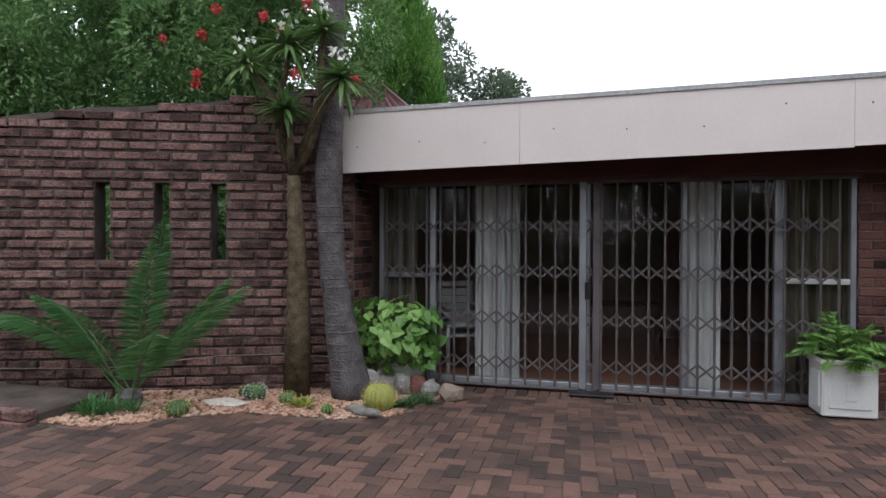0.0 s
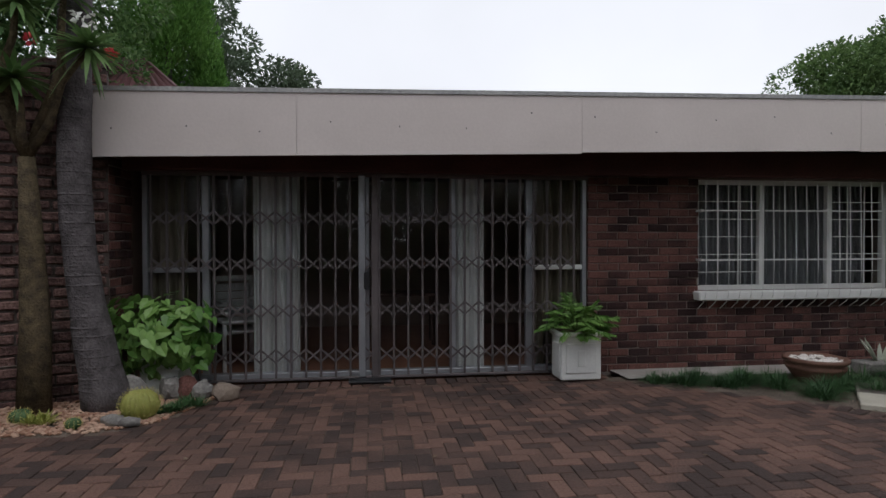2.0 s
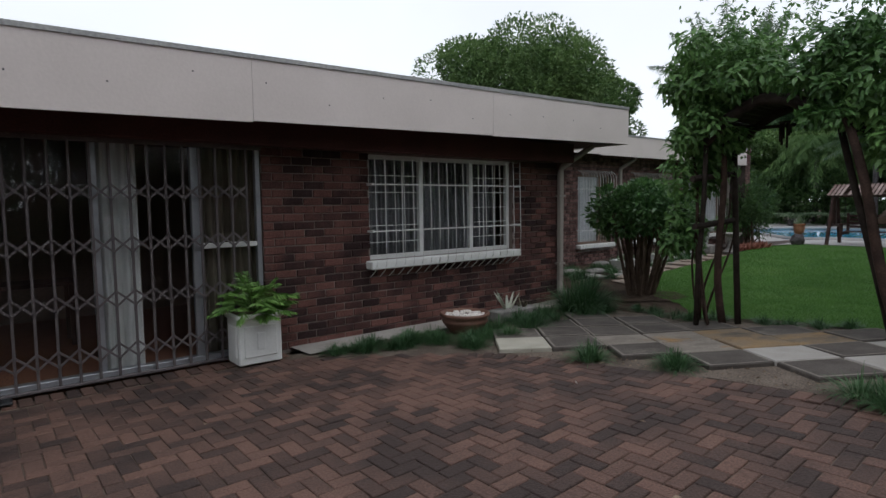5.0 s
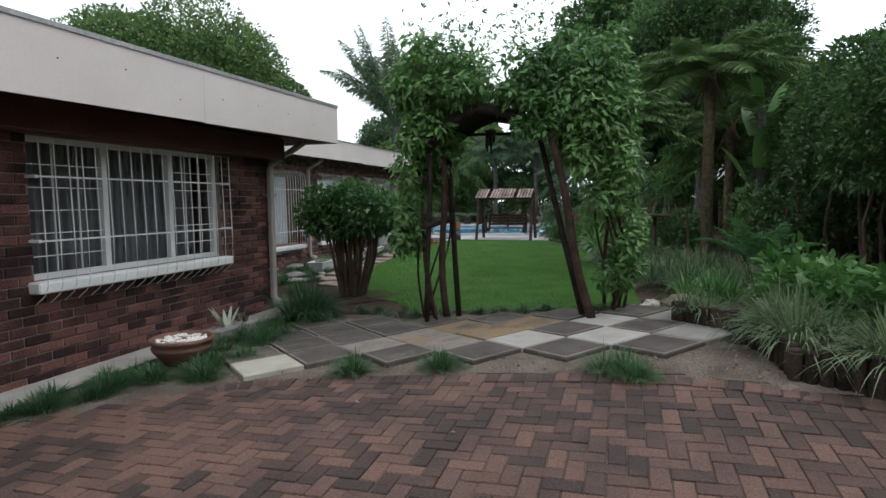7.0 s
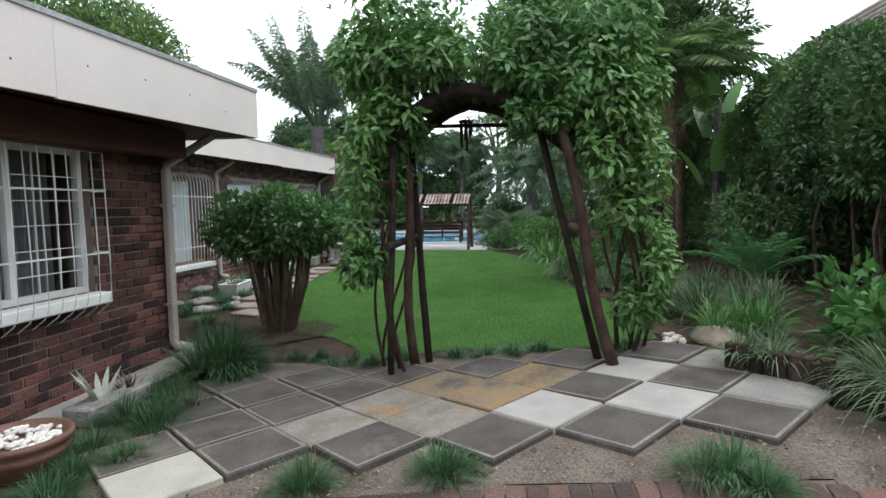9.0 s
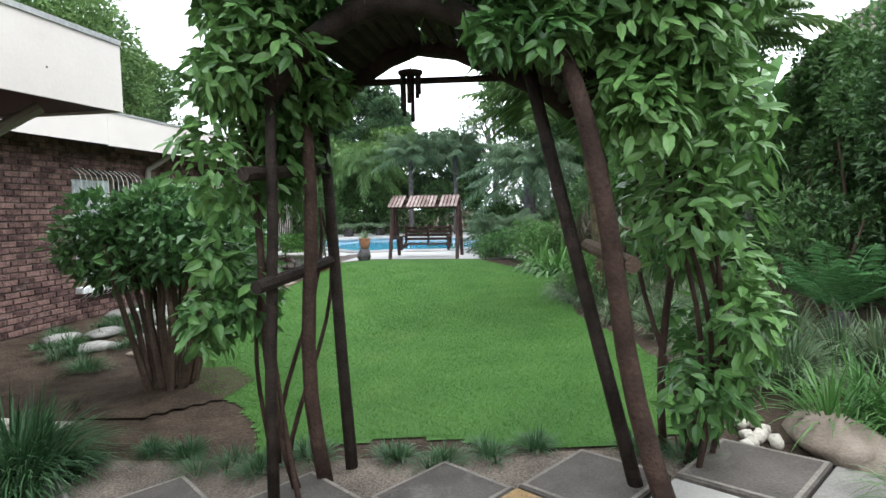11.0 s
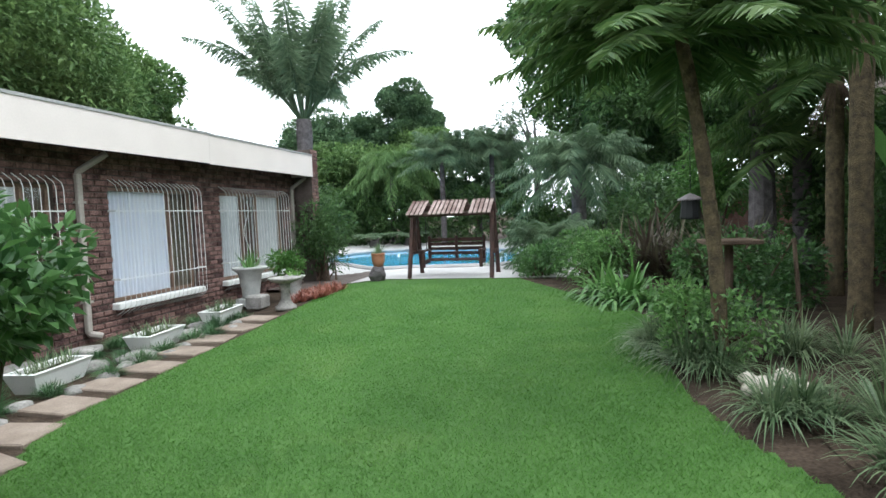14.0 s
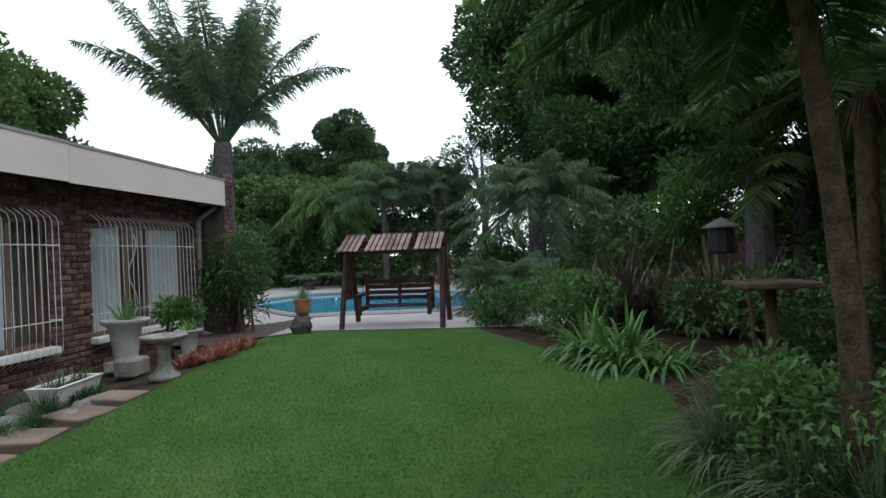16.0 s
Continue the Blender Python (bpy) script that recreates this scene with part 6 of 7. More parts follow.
shrub("potted_bush", "bright green soft bush beside the urn", scatter_clumps(8, ((16.4, 7.3, 0.55), (16.8, 7.6, 0.8)), (0.15, 0.22)), 90, 0.12, 0.04, "lime_bush", 4)
shrub("bamboo_bush", "tall dark leafy bush at the house corner", scatter_clumps(34, ((18.9, 7.6, 0.5), (19.9, 8.4, 1.7)), (0.25, 0.4), 1.2), 130, 0.16, 0.035, "hedge", 12)

# ---- swing seat ----
SX, SY, SZ = 18.32, 4.55, 0.165
swing = thing("swing_seat", "dark stained timber swing bench under a slatted roof", "swing bench", at=(SX, SY, SZ))
for y in (SY - 0.89, SY + 0.89):
    for x0 in (SX - 0.15, SX + 0.95):
        part("leg", Geo().tube([(x0, y, SZ), (SX + 0.4 + (x0 - SX - 0.4) * 0.25, y * 0.985 + SY * 0.015, SZ + 1.4)], 0.05, 6), "wood", swing)
    part("side_beam", Geo().box(SX + 0.0, SX + 0.8, y - 0.04, y + 0.04, SZ + 0.5, SZ + 0.58, 0.01), "wood", swing)
    part("post", Geo().box(SX + 0.35, SX + 0.45, y - 0.05, y + 0.05, SZ + 0.5, SZ + 1.6, 0.01), "wood", swing)
    part("brace", Geo().tube([(SX + 0.4, y, SZ + 1.25), (SX + 0.4, y + (0.3 if y < SY else -0.3), SZ + 1.55)], 0.04, 6), "wood", swing)
part("top_beam", Geo().box(SX + 0.34, SX + 0.46, SY - 0.95, SY + 0.95, SZ + 1.44, SZ + 1.56, 0.012), "wood", swing)
for x, z in ((SX - 0.1, SZ + 1.32), (SX + 0.9, SZ + 1.32)):
    part("roof_rail", Geo().box(x - 0.04, x + 0.04, SY - 0.88, SY + 0.88, z, z + 0.08, 0.01), "wood", swing)
for k in range(19):
    if k in (5, 14):
        continue
    y = SY - 0.87 + k * 0.0967
    for sx in (-1, 1):
        m = Matrix.Translation((SX + 0.4 + sx * 0.3, y, SZ + 1.52)) @ Matrix.Rotation(sx * radians(25), 4, "Y")
        part("roof_slat", Geo().box(-0.36, 0.36, -0.036, 0.036, -0.01, 0.012, 0.004, m), "slat", swing)
for k in range(5):
    part("seat_slat", Geo().box(SX + 0.12 + k * 0.1, SX + 0.2 + k * 0.1, SY - 0.6, SY + 0.6, SZ + 0.36, SZ + 0.385, 0.006), "wood", swing)
for k in range(4):
    part("back_slat", Geo().box(SX + 0.6 + 0.03 * k, SX + 0.625 + 0.03 * k, SY - 0.6, SY + 0.6, SZ + 0.46 + 0.1 * k, SZ + 0.53 + 0.1 * k, 0.006), "wood", swing)
for y in (SY - 0.62, SY, SY + 0.62):
    part("back_post", Geo().box(SX + 0.62, SX + 0.7, y - 0.03, y + 0.03, SZ + 0.3, SZ + 0.88, 0.01), "wood", swing)
for y in (SY - 0.63, SY + 0.63):
    part("armrest", Geo().box(SX + 0.05, SX + 0.68, y - 0.04, y + 0.04, SZ + 0.56, SZ + 0.6, 0.008), "wood", swing)
    part("arm_post", Geo().box(SX + 0.08, SX + 0.15, y - 0.035, y + 0.035, SZ + 0.22, SZ + 0.56, 0.008), "wood", swing)
    part("chain", Geo().tube([(SX + 0.4, y, SZ + 0.58), (SX + 0.4, y, SZ + 1.56)], 0.008, 5), "black", swing)
    part("seat_bearer", Geo().box(SX + 0.05, SX + 0.68, y - 0.03, y + 0.03, SZ + 0.28, SZ + 0.36, 0.008), "wood", swing)

# ---- pool and deck ----
def pool_shape(x, y, grow=0.0):
    dx, dy = x - 24.4 - 0.3 * (y - 6.3), y - 6.3
    return (dx / (3.9 + grow)) ** 2 + (dy / (3.8 + grow)) ** 2 + 0.1 * np.sin(2 * np.arctan2(dy, dx) + 0.6)


solo("pool_deck", sheet(np.arange(17.9, 34, 0.2), np.arange(0.4, 14, 0.2), 0.012, lambda x, y: (x > 18.05) & (pool_shape(x, y) > 1) & ((y < 7.0) | (x > 20.3) | (y > 9))), "deck", "pale smooth concrete deck round the pool", "deck", kind="structure")
xs, ys = np.arange(18.8, 31.5, 0.1), np.arange(1.5, 12, 0.1)
g = sheet(xs, ys, 0.0, lambda x, y: pool_shape(x, y) < 1.04)
g.v[0][:, 2] = 0.15
solo("pool_water", g, "pool", "clear bright blue swimming pool water", "water", kind="structure")
rim, tiles = Geo(), Geo()
ang = np.linspace(0, 2 * np.pi, 121)
pts = []
for a in ang:
    r = 1.0
    for _ in range(30):
        y = 6.3 + 3.8 * r * math.sin(a)
        x = 24.4 + 0.3 * (y - 6.3) + 3.9 * r * math.cos(a)
        r *= 1 + 0.4 * (1 - float(pool_shape(x, y)))
    pts.append((x, y, G(x, y)))
ring = np.array(pts)
rim.tube(ring + np.array([0, 0, 0.03]), 0.07, 6, False)
part_ob = solo("pool_coping", rim, "deck", "rounded pale coping round the pool", "coping", kind="structure")
for p, q in zip(ring, ring[1:]):
    tiles.add([(p[0], p[1], -0.1), (q[0], q[1], -0.1), (q[0], q[1], q[2] + 0.02), (p[0], p[1], p[2] + 0.02)], [(0, 1, 2, 3)])
solo("pool_tiles", tiles, "pooltile", "dark blue mosaic band under the pool edge", "tiles", kind="structure")
solo("dark_paving", sheet(np.arange(17.6, 20.8, 0.1), np.arange(6.5, 9.2, 0.1), 0.02, lambda x, y: (x > 17.7 + 0.3 * (y < 7)) & (y > 6.8) & (x < 20.6 - 0.4 * (y - 7) ** 2)), "mat", "dark brown paving beside the pool deck", "paving", kind="structure")


def pot(x, y, s, label, plant=True, leafmat="strap", h=0.4):
    z = G(x, y) + 0.01
    ob = thing("terracotta_pot", label, "pot", "terracotta pots", at=(x, y, z))
    part("body", Geo().lathe(x, y, z, [(0.14 * s, 0), (0.19 * s, 0.15 * s), (0.22 * s, 0.32 * s), (0.2 * s, 0.38 * s), (0.23 * s, 0.42 * s), (0.23 * s, 0.46 * s), (0.19 * s, 0.46 * s), (0.17 * s, 0.4 * s), (0, 0.4 * s)], 20), "terra", ob, smooth=True)
    if plant:
        part("plant", tuft(Geo(), x, y, z + 0.4 * s, 34, h, 0.8, 0.03, 0.35, 0.08), leafmat, ob)
    return ob


p = pot(17.97, 6.06, 0.66, "terracotta pot with an aloe standing on a rock", True, "palm", 0.35)
for q in (p, ):
    q.location.z += 0.27
solo("rock", Geo().blob(17.93, 6.07, 0.28, 0.2, 0.19, 0.2, 0.35, 2, 3), "bark", "dark angular rock carrying a pot at the lawn edge", "rock")
pot(23.6, 10.0, 1.3, "terracotta pot with a leafy shrub on the deck", True, "palm", 0.7)
pot(22.6, 9.9, 1.0, "terracotta pot beside the house corner", True, "strap", 0.5)
for x, y in ((26.5, 12.6), (30.6, 10.6), (31.4, 9.2)):
    ob = thing("cycad", "low cycad with spreading fronds by the pool", "cycad", "cycads by the pool", at=(x, y, 0))
    for a in np.linspace(0, 2 * np.pi, 22, endpoint=False):
        g = Geo()
        part("frond", frond(g, (x, y, 0.5), (math.cos(a), math.sin(a), 0.6 + 0.3 * rng.random()), 1.3, 0.22, 0.03, 0.45, 22, g, 0.1), "palm", ob)
    part("trunk", Geo().lathe(x, y, 0, [(0.2, 0), (0.24, 0.25), (0.2, 0.5), (0.0, 0.55)], 12), "bark", ob)

# ---- bird feeder ----
FX, FY = 13.6, 0.66
zf = G(FX, FY)
feeder = thing("bird_feeder", "dark metal lantern-shaped bird feeder hanging among the trees", "bird feeder", at=(FX, FY, 1.5))
part("roof", Geo().lathe(FX, FY, 1.58, [(0.15, 0), (0.145, 0.015), (0.045, 0.07), (0.0, 0.085)], 12), "gate", feeder)
part("cage", Geo().lathe(FX, FY, 1.36, [(0.11, 0), (0.12, 0.02), (0.1, 0.22)], 10), "black", feeder)
part("hook", Geo().tube([(FX, FY, 1.69), (FX, FY, 2.9)], 0.004, 5), "black", feeder)
stand = thing("bird_table", "weathered flat bird table on a post in the shade", "bird table", at=(13.8, 0.2, zf))
part("post", Geo().tube([(13.8, 0.2, zf - 0.1), (13.8, 0.2, 1.05)], 0.05, 8), "log", stand)
part("tray", Geo().box(13.5, 14.1, -0.1, 0.5, 1.05, 1.1, 0.01), "log", stand)


# ---- tree ferns and palms ----
def feather_palm(name, label, x, y, z, trunk, r0, r1, n, length, leaflet, width, material, pairs=34, lift=(0.2, 1.1), bend=0.45, bark="bark", lean=(0, 0), category="palm", group="palms", sag=0.5, skirt=0, bare=0.12, fluff=0.07, stalk=0.0, ease=0.0):
    ob = thing(name, label, category, group, at=(x, y, z))
    k = 14
    path = [(x + lean[0] * (q / trunk) ** 2, y + lean[1] * (q / trunk) ** 2, z - 0.1 + q) for q in np.linspace(0, trunk, k)]
    rad = np.linspace(r0, r1, k) * (1 + 0.06 * np.sin(np.arange(k) * 2.3))
    part("trunk", Geo().tube(path, rad, 10), bark, ob, smooth=True)
    top = np.array(path[-1])
    for i in range(n):
        g = Geo()
        a = i * 2.39996 + rng.normal() * 0.15
        up = lift[0] + (lift[1] - lift[0]) * ((i + 0.5) / n)
        frond(g, top + np.array([0.5 * r1 * math.cos(a), 0.5 * r1 * math.sin(a), 0]), (math.cos(a), math.sin(a), up), length * rng.uniform(0.85, 1.1), leaflet, width, bend * rng.uniform(0.8, 1.2) * (1 - ease * i / n), pairs, g, sag, 0.6, bare, fluff, stalk)
        part("frond", g, material, ob)
    if skirt:
        s = Geo()
        for i in range(skirt):
            a = rng.uniform(0, 2 * np.pi)
            s.straps([top], [(0.4 * math.cos(a), 0.4 * math.sin(a), -0.6)], rng.uniform(0.4, 0.9), 0.022, 0.3)
        part("dead_skirt", s, "log", ob, "hanging dry brown leaf bases")
    return ob


feather_palm("tree_fern", "slender tree fern leaning over the bed with feathery fronds", 11.3, 0.88, G(11.2, 0.9), 2.7, 0.062, 0.05, 36, 1.55, 0.36, 0.034, "fern", 48, (0.05, 0.9), 0.4, "spiny", (-0.14, 0.3), "tree fern", "tree ferns", 0.25, 0, fluff=0.12)
feather_palm("tree_fern", "tall tree fern with a skirt of dead fronds", 12.8, -0.75, G(13, -0.8), 3.9, 0.11, 0.1, 28, 2.1, 0.42, 0.032, "fern", 58, (0.0, 0.8), 0.42, "spiny", (0, 0), "tree fern", "tree ferns", 0.25, 60, fluff=0.12)
feather_palm("tree_fern", "dark tree fern deep in the shaded border", 15.5, -1.6, 0.17, 3.2, 0.12, 0.11, 22, 2.2, 0.42, 0.035, "fern", 50, (0.0, 0.7), 0.4, "spiny", (0, 0), "tree fern", "tree ferns", 0.25, 50, fluff=0.12)
feather_palm("queen_palm", "tall queen palm with a full crown behind the house", 22.9, 10.0, 0, 4.7, 0.26, 0.24, 30, 5.4, 0.6, 0.028, "palm", 120, (1.15, 3.8), 0.5, sag=0.8, bare=0.2, fluff=0.45, stalk=0.04, ease=0.6)
feather_palm("palm", "light green bushy palm beyond the pool", 33.2, 10.5, 0, 4.1, 0.14, 0.1, 56, 2.5, 0.75, 0.045, "palmlight", 38, (-0.4, 2.2), 0.7, sag=1.3, fluff=0.3)
feather_palm("palm", "slim feather palm beyond the pool", 31.5, 7.6, 0, 4.0, 0.14, 0.1, 34, 2.6, 0.6, 0.03, "palm", 44, (0.1, 2.6), 0.5, sag=0.7, fluff=0.2)
feather_palm("palm", "slim feather palm near the boundary", 31.8, 5.4, 0, 4.2, 0.14, 0.1, 34, 2.6, 0.6, 0.03, "palm", 44, (0.1, 2.6), 0.5, sag=0.7, fluff=0.2)
feather_palm("palm", "spreading green date palm beside the pool", 23.2, 1.8, 0.17, 2.7, 0.22, 0.2, 54, 2.4, 0.55, 0.026, "palm", 44, (-0.3, 1.8), 0.5, sag=0.8, fluff=0.2)
feather_palm("palm", "low dense palm clump behind the flax", 20.6, 2.5, 0.17, 0.6, 0.2, 0.18, 40, 1.55, 0.4, 0.026, "palm", 40, (0.0, 1.8), 0.45, sag=0.6, fluff=0.2)
feather_palm("palm", "shaded fan of palm fronds in the border", 17.8, -2.0, 0.17, 2.4, 0.16, 0.15, 30, 2.2, 0.5, 0.028, "fern", 42, (0.0, 1.4), 0.5, sag=0.5, fluff=0.2)
ob = thing("cycad", "cycad with stiff fronds in the shaded bed", "cycad", at=(9.0, -0.9, 0.26))
for a in np.linspace(0, 2 * np.pi, 16, endpoint=False):
    g = Geo()
    part("frond", frond(g, (9.0, -0.9, 0.5), (math.cos(a + rng.normal() * 0.2), math.sin(a), rng.uniform(0.7, 2.4)), rng.uniform(0.8, 1.35), 0.2, 0.014, rng.uniform(0.3, 0.5), 30, g, 0.15), "cycad", ob)
part("trunk", Geo().lathe(9.0, -0.9, 0.2, [(0.12, 0), (0.13, 0.2), (0.08, 0.32), (0, 0.33)], 10), "bark", ob)
sz = thing("strelitzia", "giant strelitzia with broad paddle leaves in the border", "plant", at=(14.2, -2.0, 0.2))
for k in range(9):
    a = rng.uniform(0, 2 * np.pi)
    g = Geo()
    heart = np.array([[14.2 + 0.3 * math.cos(a), -2.0 + 0.3 * math.sin(a), 1.6 + 0.25 * k]])
    g.straps(heart, [(0.5 * math.cos(a), 0.5 * math.sin(a), 1.0)], 1.3, 0.38, 0.3, 7)
    part("paddle_leaf", g, "strap", sz)
part("stem", Geo().tube([(14.2, -2.0, 0.1), (14.2, -2.0, 3.4)], [0.1, 0.07], 8), "bark", sz)


# ---- hedges and trees ----
def tree(name, label, x, y, z, trunk, radius, height, clumps, per, leafsize, material, squash=0.8, category="tree", group="background trees", spread=0.62, clump=(0.22, 0.36)):
    """Trunk with limbs and a crown of leaf clumps round an ellipsoid."""
    ob = thing(name, label, category, group, at=(x, y, z))
    c = np.array([x, y, z + trunk + height / 2])
    cl = []
    for q in in_ball(clumps, 0.55):
        s = radius * rng.uniform(*clump)
        cl.append((*(c + q * np.array([radius, radius, height / 2]) * (1 - 0.25 * clump[0])), s, s, s * squash))
    part("crown", crown(cl, per, leafsize, leafsize * 0.45, shell=0.5), material, ob)
    part("trunk", Geo().tube([(x, y, z - 0.2), (x + 0.05, y, z + trunk * 0.6), (x, y, z + trunk + height * 0.3)], [radius * 0.09 + 0.06, radius * 0.075 + 0.04, 0.05], 9), "bark", ob)
    for k in range(6):
        q = cl[rng.integers(len(cl))]
        part("limb", Geo().tube([(x, y, z + trunk * rng.uniform(0.7, 1.1)), ((x + q[0]) / 2, (y + q[1]) / 2, (z + trunk + q[2]) / 2 + 0.2), q[:3]], [radius * 0.05 + 0.02, radius * 0.03 + 0.015, 0.02], 6), "bark", ob)
    return ob


tree("shade_tree", "broad round-headed green tree behind the house", 17.3, 16.5, 0, 2.2, 3.75, 6.0, 150, 700, 0.18, "tree", 0.8)
tree("shade_tree", "second green tree beside the round-headed one", 22.2, 17.2, 0, 2.2, 2.7, 5.2, 70, 520, 0.22, "tree", 0.8)
tree("grey_tree", "open grey-green tree behind the front wing", -4.3, 19.5, 0, 3.6, 2.2, 5.9, 50, 220, 0.22, "greytree", 0.7)
tree("tall_tree", "tall dark blue-green tree beyond the pool", 40.5, 12.2, 0, 2.6, 2.6, 7.0, 80, 520, 0.28, "conifer", 0.8)
tree("tall_tree", "wide dark tree beyond the pool", 39, 16.2, 0, 1.5, 3.3, 6.2, 80, 480, 0.28, "conifer", 0.7)
tree("tall_tree", "layered green tree behind the pool corner", 36, 14.0, 0, 1.0, 3.0, 4.6, 50, 380, 0.3, "tree", 0.5)
tree("big_tree", "large dark spreading tree over the border", 33, 0.3, 0, 4.5, 3.9, 9.5, 110, 420, 0.32, "hedge", 0.7)
tree("big_tree", "tall dark tree with hanging foliage", 30.0, -3.2, 0, 3.2, 3.6, 8.0, 90, 420, 0.28, "hedge", 0.7)
tree("big_tree", "dark tree crowding over the border", 26.5, -1.6, 0, 2.5, 3.0, 7.5, 100, 460, 0.24, "hedge", 0.7)
tree("tall_tree", "leafy green tree filling the gap behind the palms", 38.5, 10.5, 0, 1.2, 2.6, 5.2, 60, 420, 0.26, "tree", 0.7)
tree("tall_tree", "dark green tree behind the slim palms", 39, 7.2, 0, 1.2, 2.6, 4.8, 60, 420, 0.26, "conifer", 0.7)
tree("bare_tree", "thin sparse-leaved tree beyond the palms", 38.5, 3.8, 0, 4.0, 2.2, 4.5, 26, 120, 0.2, "greytree", 0.7)


def hedge(name, label, x0, x1, y0, y1, z0, z1, n, per, size, material, c=(0.4, 0.65)):
    cl = scatter_clumps(n, ((x0, y0, z0), (x1, y1, z1)), c, 0.9)
    ob = thing(name, label, "hedge", "hedges", at=((x0 + x1) / 2, (y0 + y1) / 2, 0))
    part("foliage", crown(cl, per, size, size * 0.5, shell=0.5), material, ob)
    for x in np.arange(x0, x1, 0.7):
        y = rng.uniform(y0, y1)
        b = np.array([x, y, -0.1])
        g = Geo().tube([b, b + np.array([0.1, 0.05, 1.2]), b + np.array([rng.normal() * 0.3, rng.normal() * 0.2, z1 * 0.8])], [0.03, 0.024, 0.014], 6)
        part("stem", g, "log", ob)
    return ob


hedge("hedge", "dense dark hedge hanging over the boundary wall", 4.5, 11.5, -2.9, -1.9, 1.9, 2.95, 60, 480, 0.1, "hedge", (0.35, 0.55))
hedge("hedge", "high creeper-clad hedge rising over the boundary", 6.0, 9.0, -3.0, -2.2, 2.6, 3.4, 36, 420, 0.1, "hedge", (0.35, 0.55))
hedge("hedge", "tall end of the dark hedge on the boundary", 9.8, 13.6, -3.3, -2.3, 2.4, 3.7, 46, 420, 0.12, "hedge", (0.4, 0.6))
tree("big_tree", "dark spreading tree shading the border", 17.6, -1.3, 0.1, 3.3, 2.2, 3.8, 80, 460, 0.15, "hedge", 0.7)
hedge("hedge", "tall dark hedge beside the brick paving", 2.5, 5.5, -4.0, -2.6, 0.6, 4.2, 40, 380, 0.12, "hedge")
hedge("hedge", "dark shrubs filling the shaded border", 10.5, 20, -3.4, -2.2, 0.4, 2.6, 70, 360, 0.14, "hedge")
hedge("hedge", "dark shrubs along the border beside the pool", 20, 31, -1.2, 0.2, 0.4, 2.2, 60, 300, 0.18, "hedge", (0.5, 0.8))
hedge("hedge", "dark hedge closing the garden behind the pool", 32.5, 34.5, -1, 17, 0.3, 2.4, 90, 260, 0.24, "hedge", (0.6, 0.95))
hedge("hedge", "dark shrubs at the pool corner behind the house", 21.5, 33, 13.0, 14.5, 0.3, 2.6, 60, 260, 0.22, "hedge", (0.6, 0.9))
hedge("hedge", "low mixed shrubs between lily and lawn corner", 13.6, 17.5, -1.0, 0.2, 0.3, 0.9, 26, 220, 0.1, "topiary", (0.25, 0.4))
hedge("hedge", "tall leafy hedge with red flowers behind the garden wall", -12, -3.3, 6.75, 9.3, 1.0, 6.4, 190, 760, 0.105, "hibiscus", (0.5, 0.85))
hedge("hedge", "deep green foliage behind the flowering hedge", -16, -6.2, 9.8, 11.2, 0.5, 7.5, 90, 420, 0.24, "hibiscus", (0.8, 1.2))
hedge("hedge", "dark leaves close behind the wall slots", -6.5, -3.2, 5.6, 6.4, 0.6, 2.3, 26, 260, 0.12, "hibiscus", (0.3, 0.45))
# Two out-of-view hedges added to cut skylight on the facade and glass reflections.
hedge("hedge", "tall boundary hedge closing the forecourt", -14, 3, -8.5, -7.0, 0.5, 6.5, 130, 240, 0.3, "hedge", (0.9, 1.4))
hedge("hedge", "tall boundary hedge beside the forecourt", -13.5, -11.5, -7, 6, 0.5, 5.5, 80, 240, 0.3, "hedge", (0.9, 1.4))
solo("wall_boundary", Geo().box(2.0, 32.0, -3.8, -3.6, -0.1, 2.3), "brickface", "shaded red brick boundary wall behind the hedge", "wall", kind="structure")
neighbour = thing("neighbour_house", "brown brick gable of a neighbouring house above the hedge", "house", at=(15, -9, 0))
part("wall", Geo().box(8.5, 23.4, -12, -5.4, -0.1, 3.7), "brickface", neighbour)
part("roof", Geo().add([(8.0, -4.8, 3.5), (23.9, -4.8, 3.5), (23.9, -7.6, 6.9), (8.0, -7.6, 6.9), (8.0, -12.4, 3.5), (23.9, -12.4, 3.5), (8.0, -4.8, 3.4), (23.9, -4.8, 3.4)], [(0, 1, 2, 3), (3, 2, 5, 4), (1, 0, 6, 7)]).add([(8.0, -4.8, 3.5), (8.0, -7.6, 6.9), (8.0, -12.4, 3.5)], [(0, 1, 2)]).add([(23.9, -4.8, 3.5), (23.9, -7.6, 6.9), (23.9, -12.4, 3.5)], [(0, 2, 1)]), "brownroof", neighbour, "brown tiled roof slope")
for k in range(16):
    q = k / 16
    part("tile_course", Geo().box(8.0, 23.9, -4.86 - 2.8 * q, -4.8 - 2.8 * q, 3.5 + 3.4 * q, 3.55 + 3.4 * q), "brownroof", neighbour)

# ---- cactus bed and plants at the garden wall ----
solo("cactus_bed", sheet(np.arange(-4.4, -1.3, 0.06), np.arange(3.3, 5.7, 0.06), -0.006, lambda x, y: (y > bed_y(x) - 0.08) & (y < 5.25 + 0.37 * (x + 2.42)) | (x > -2.45) & (y > bed_y(x)) & (y < 5.55) & (x < -1.42)), "grit", "gravel bed in front of the garden wall", "gravel bed", kind="structure")
g = Geo()
bm = bmesh.new()
bmesh.ops.create_icosphere(bm, subdivisions=1, radius=1)
bm.verts.index_update()
pvt = np.array([v.co[:] for v in bm.verts])
pft = np.array([[v.index for v in f.verts] for f in bm.faces])
bm.free()
n = 0
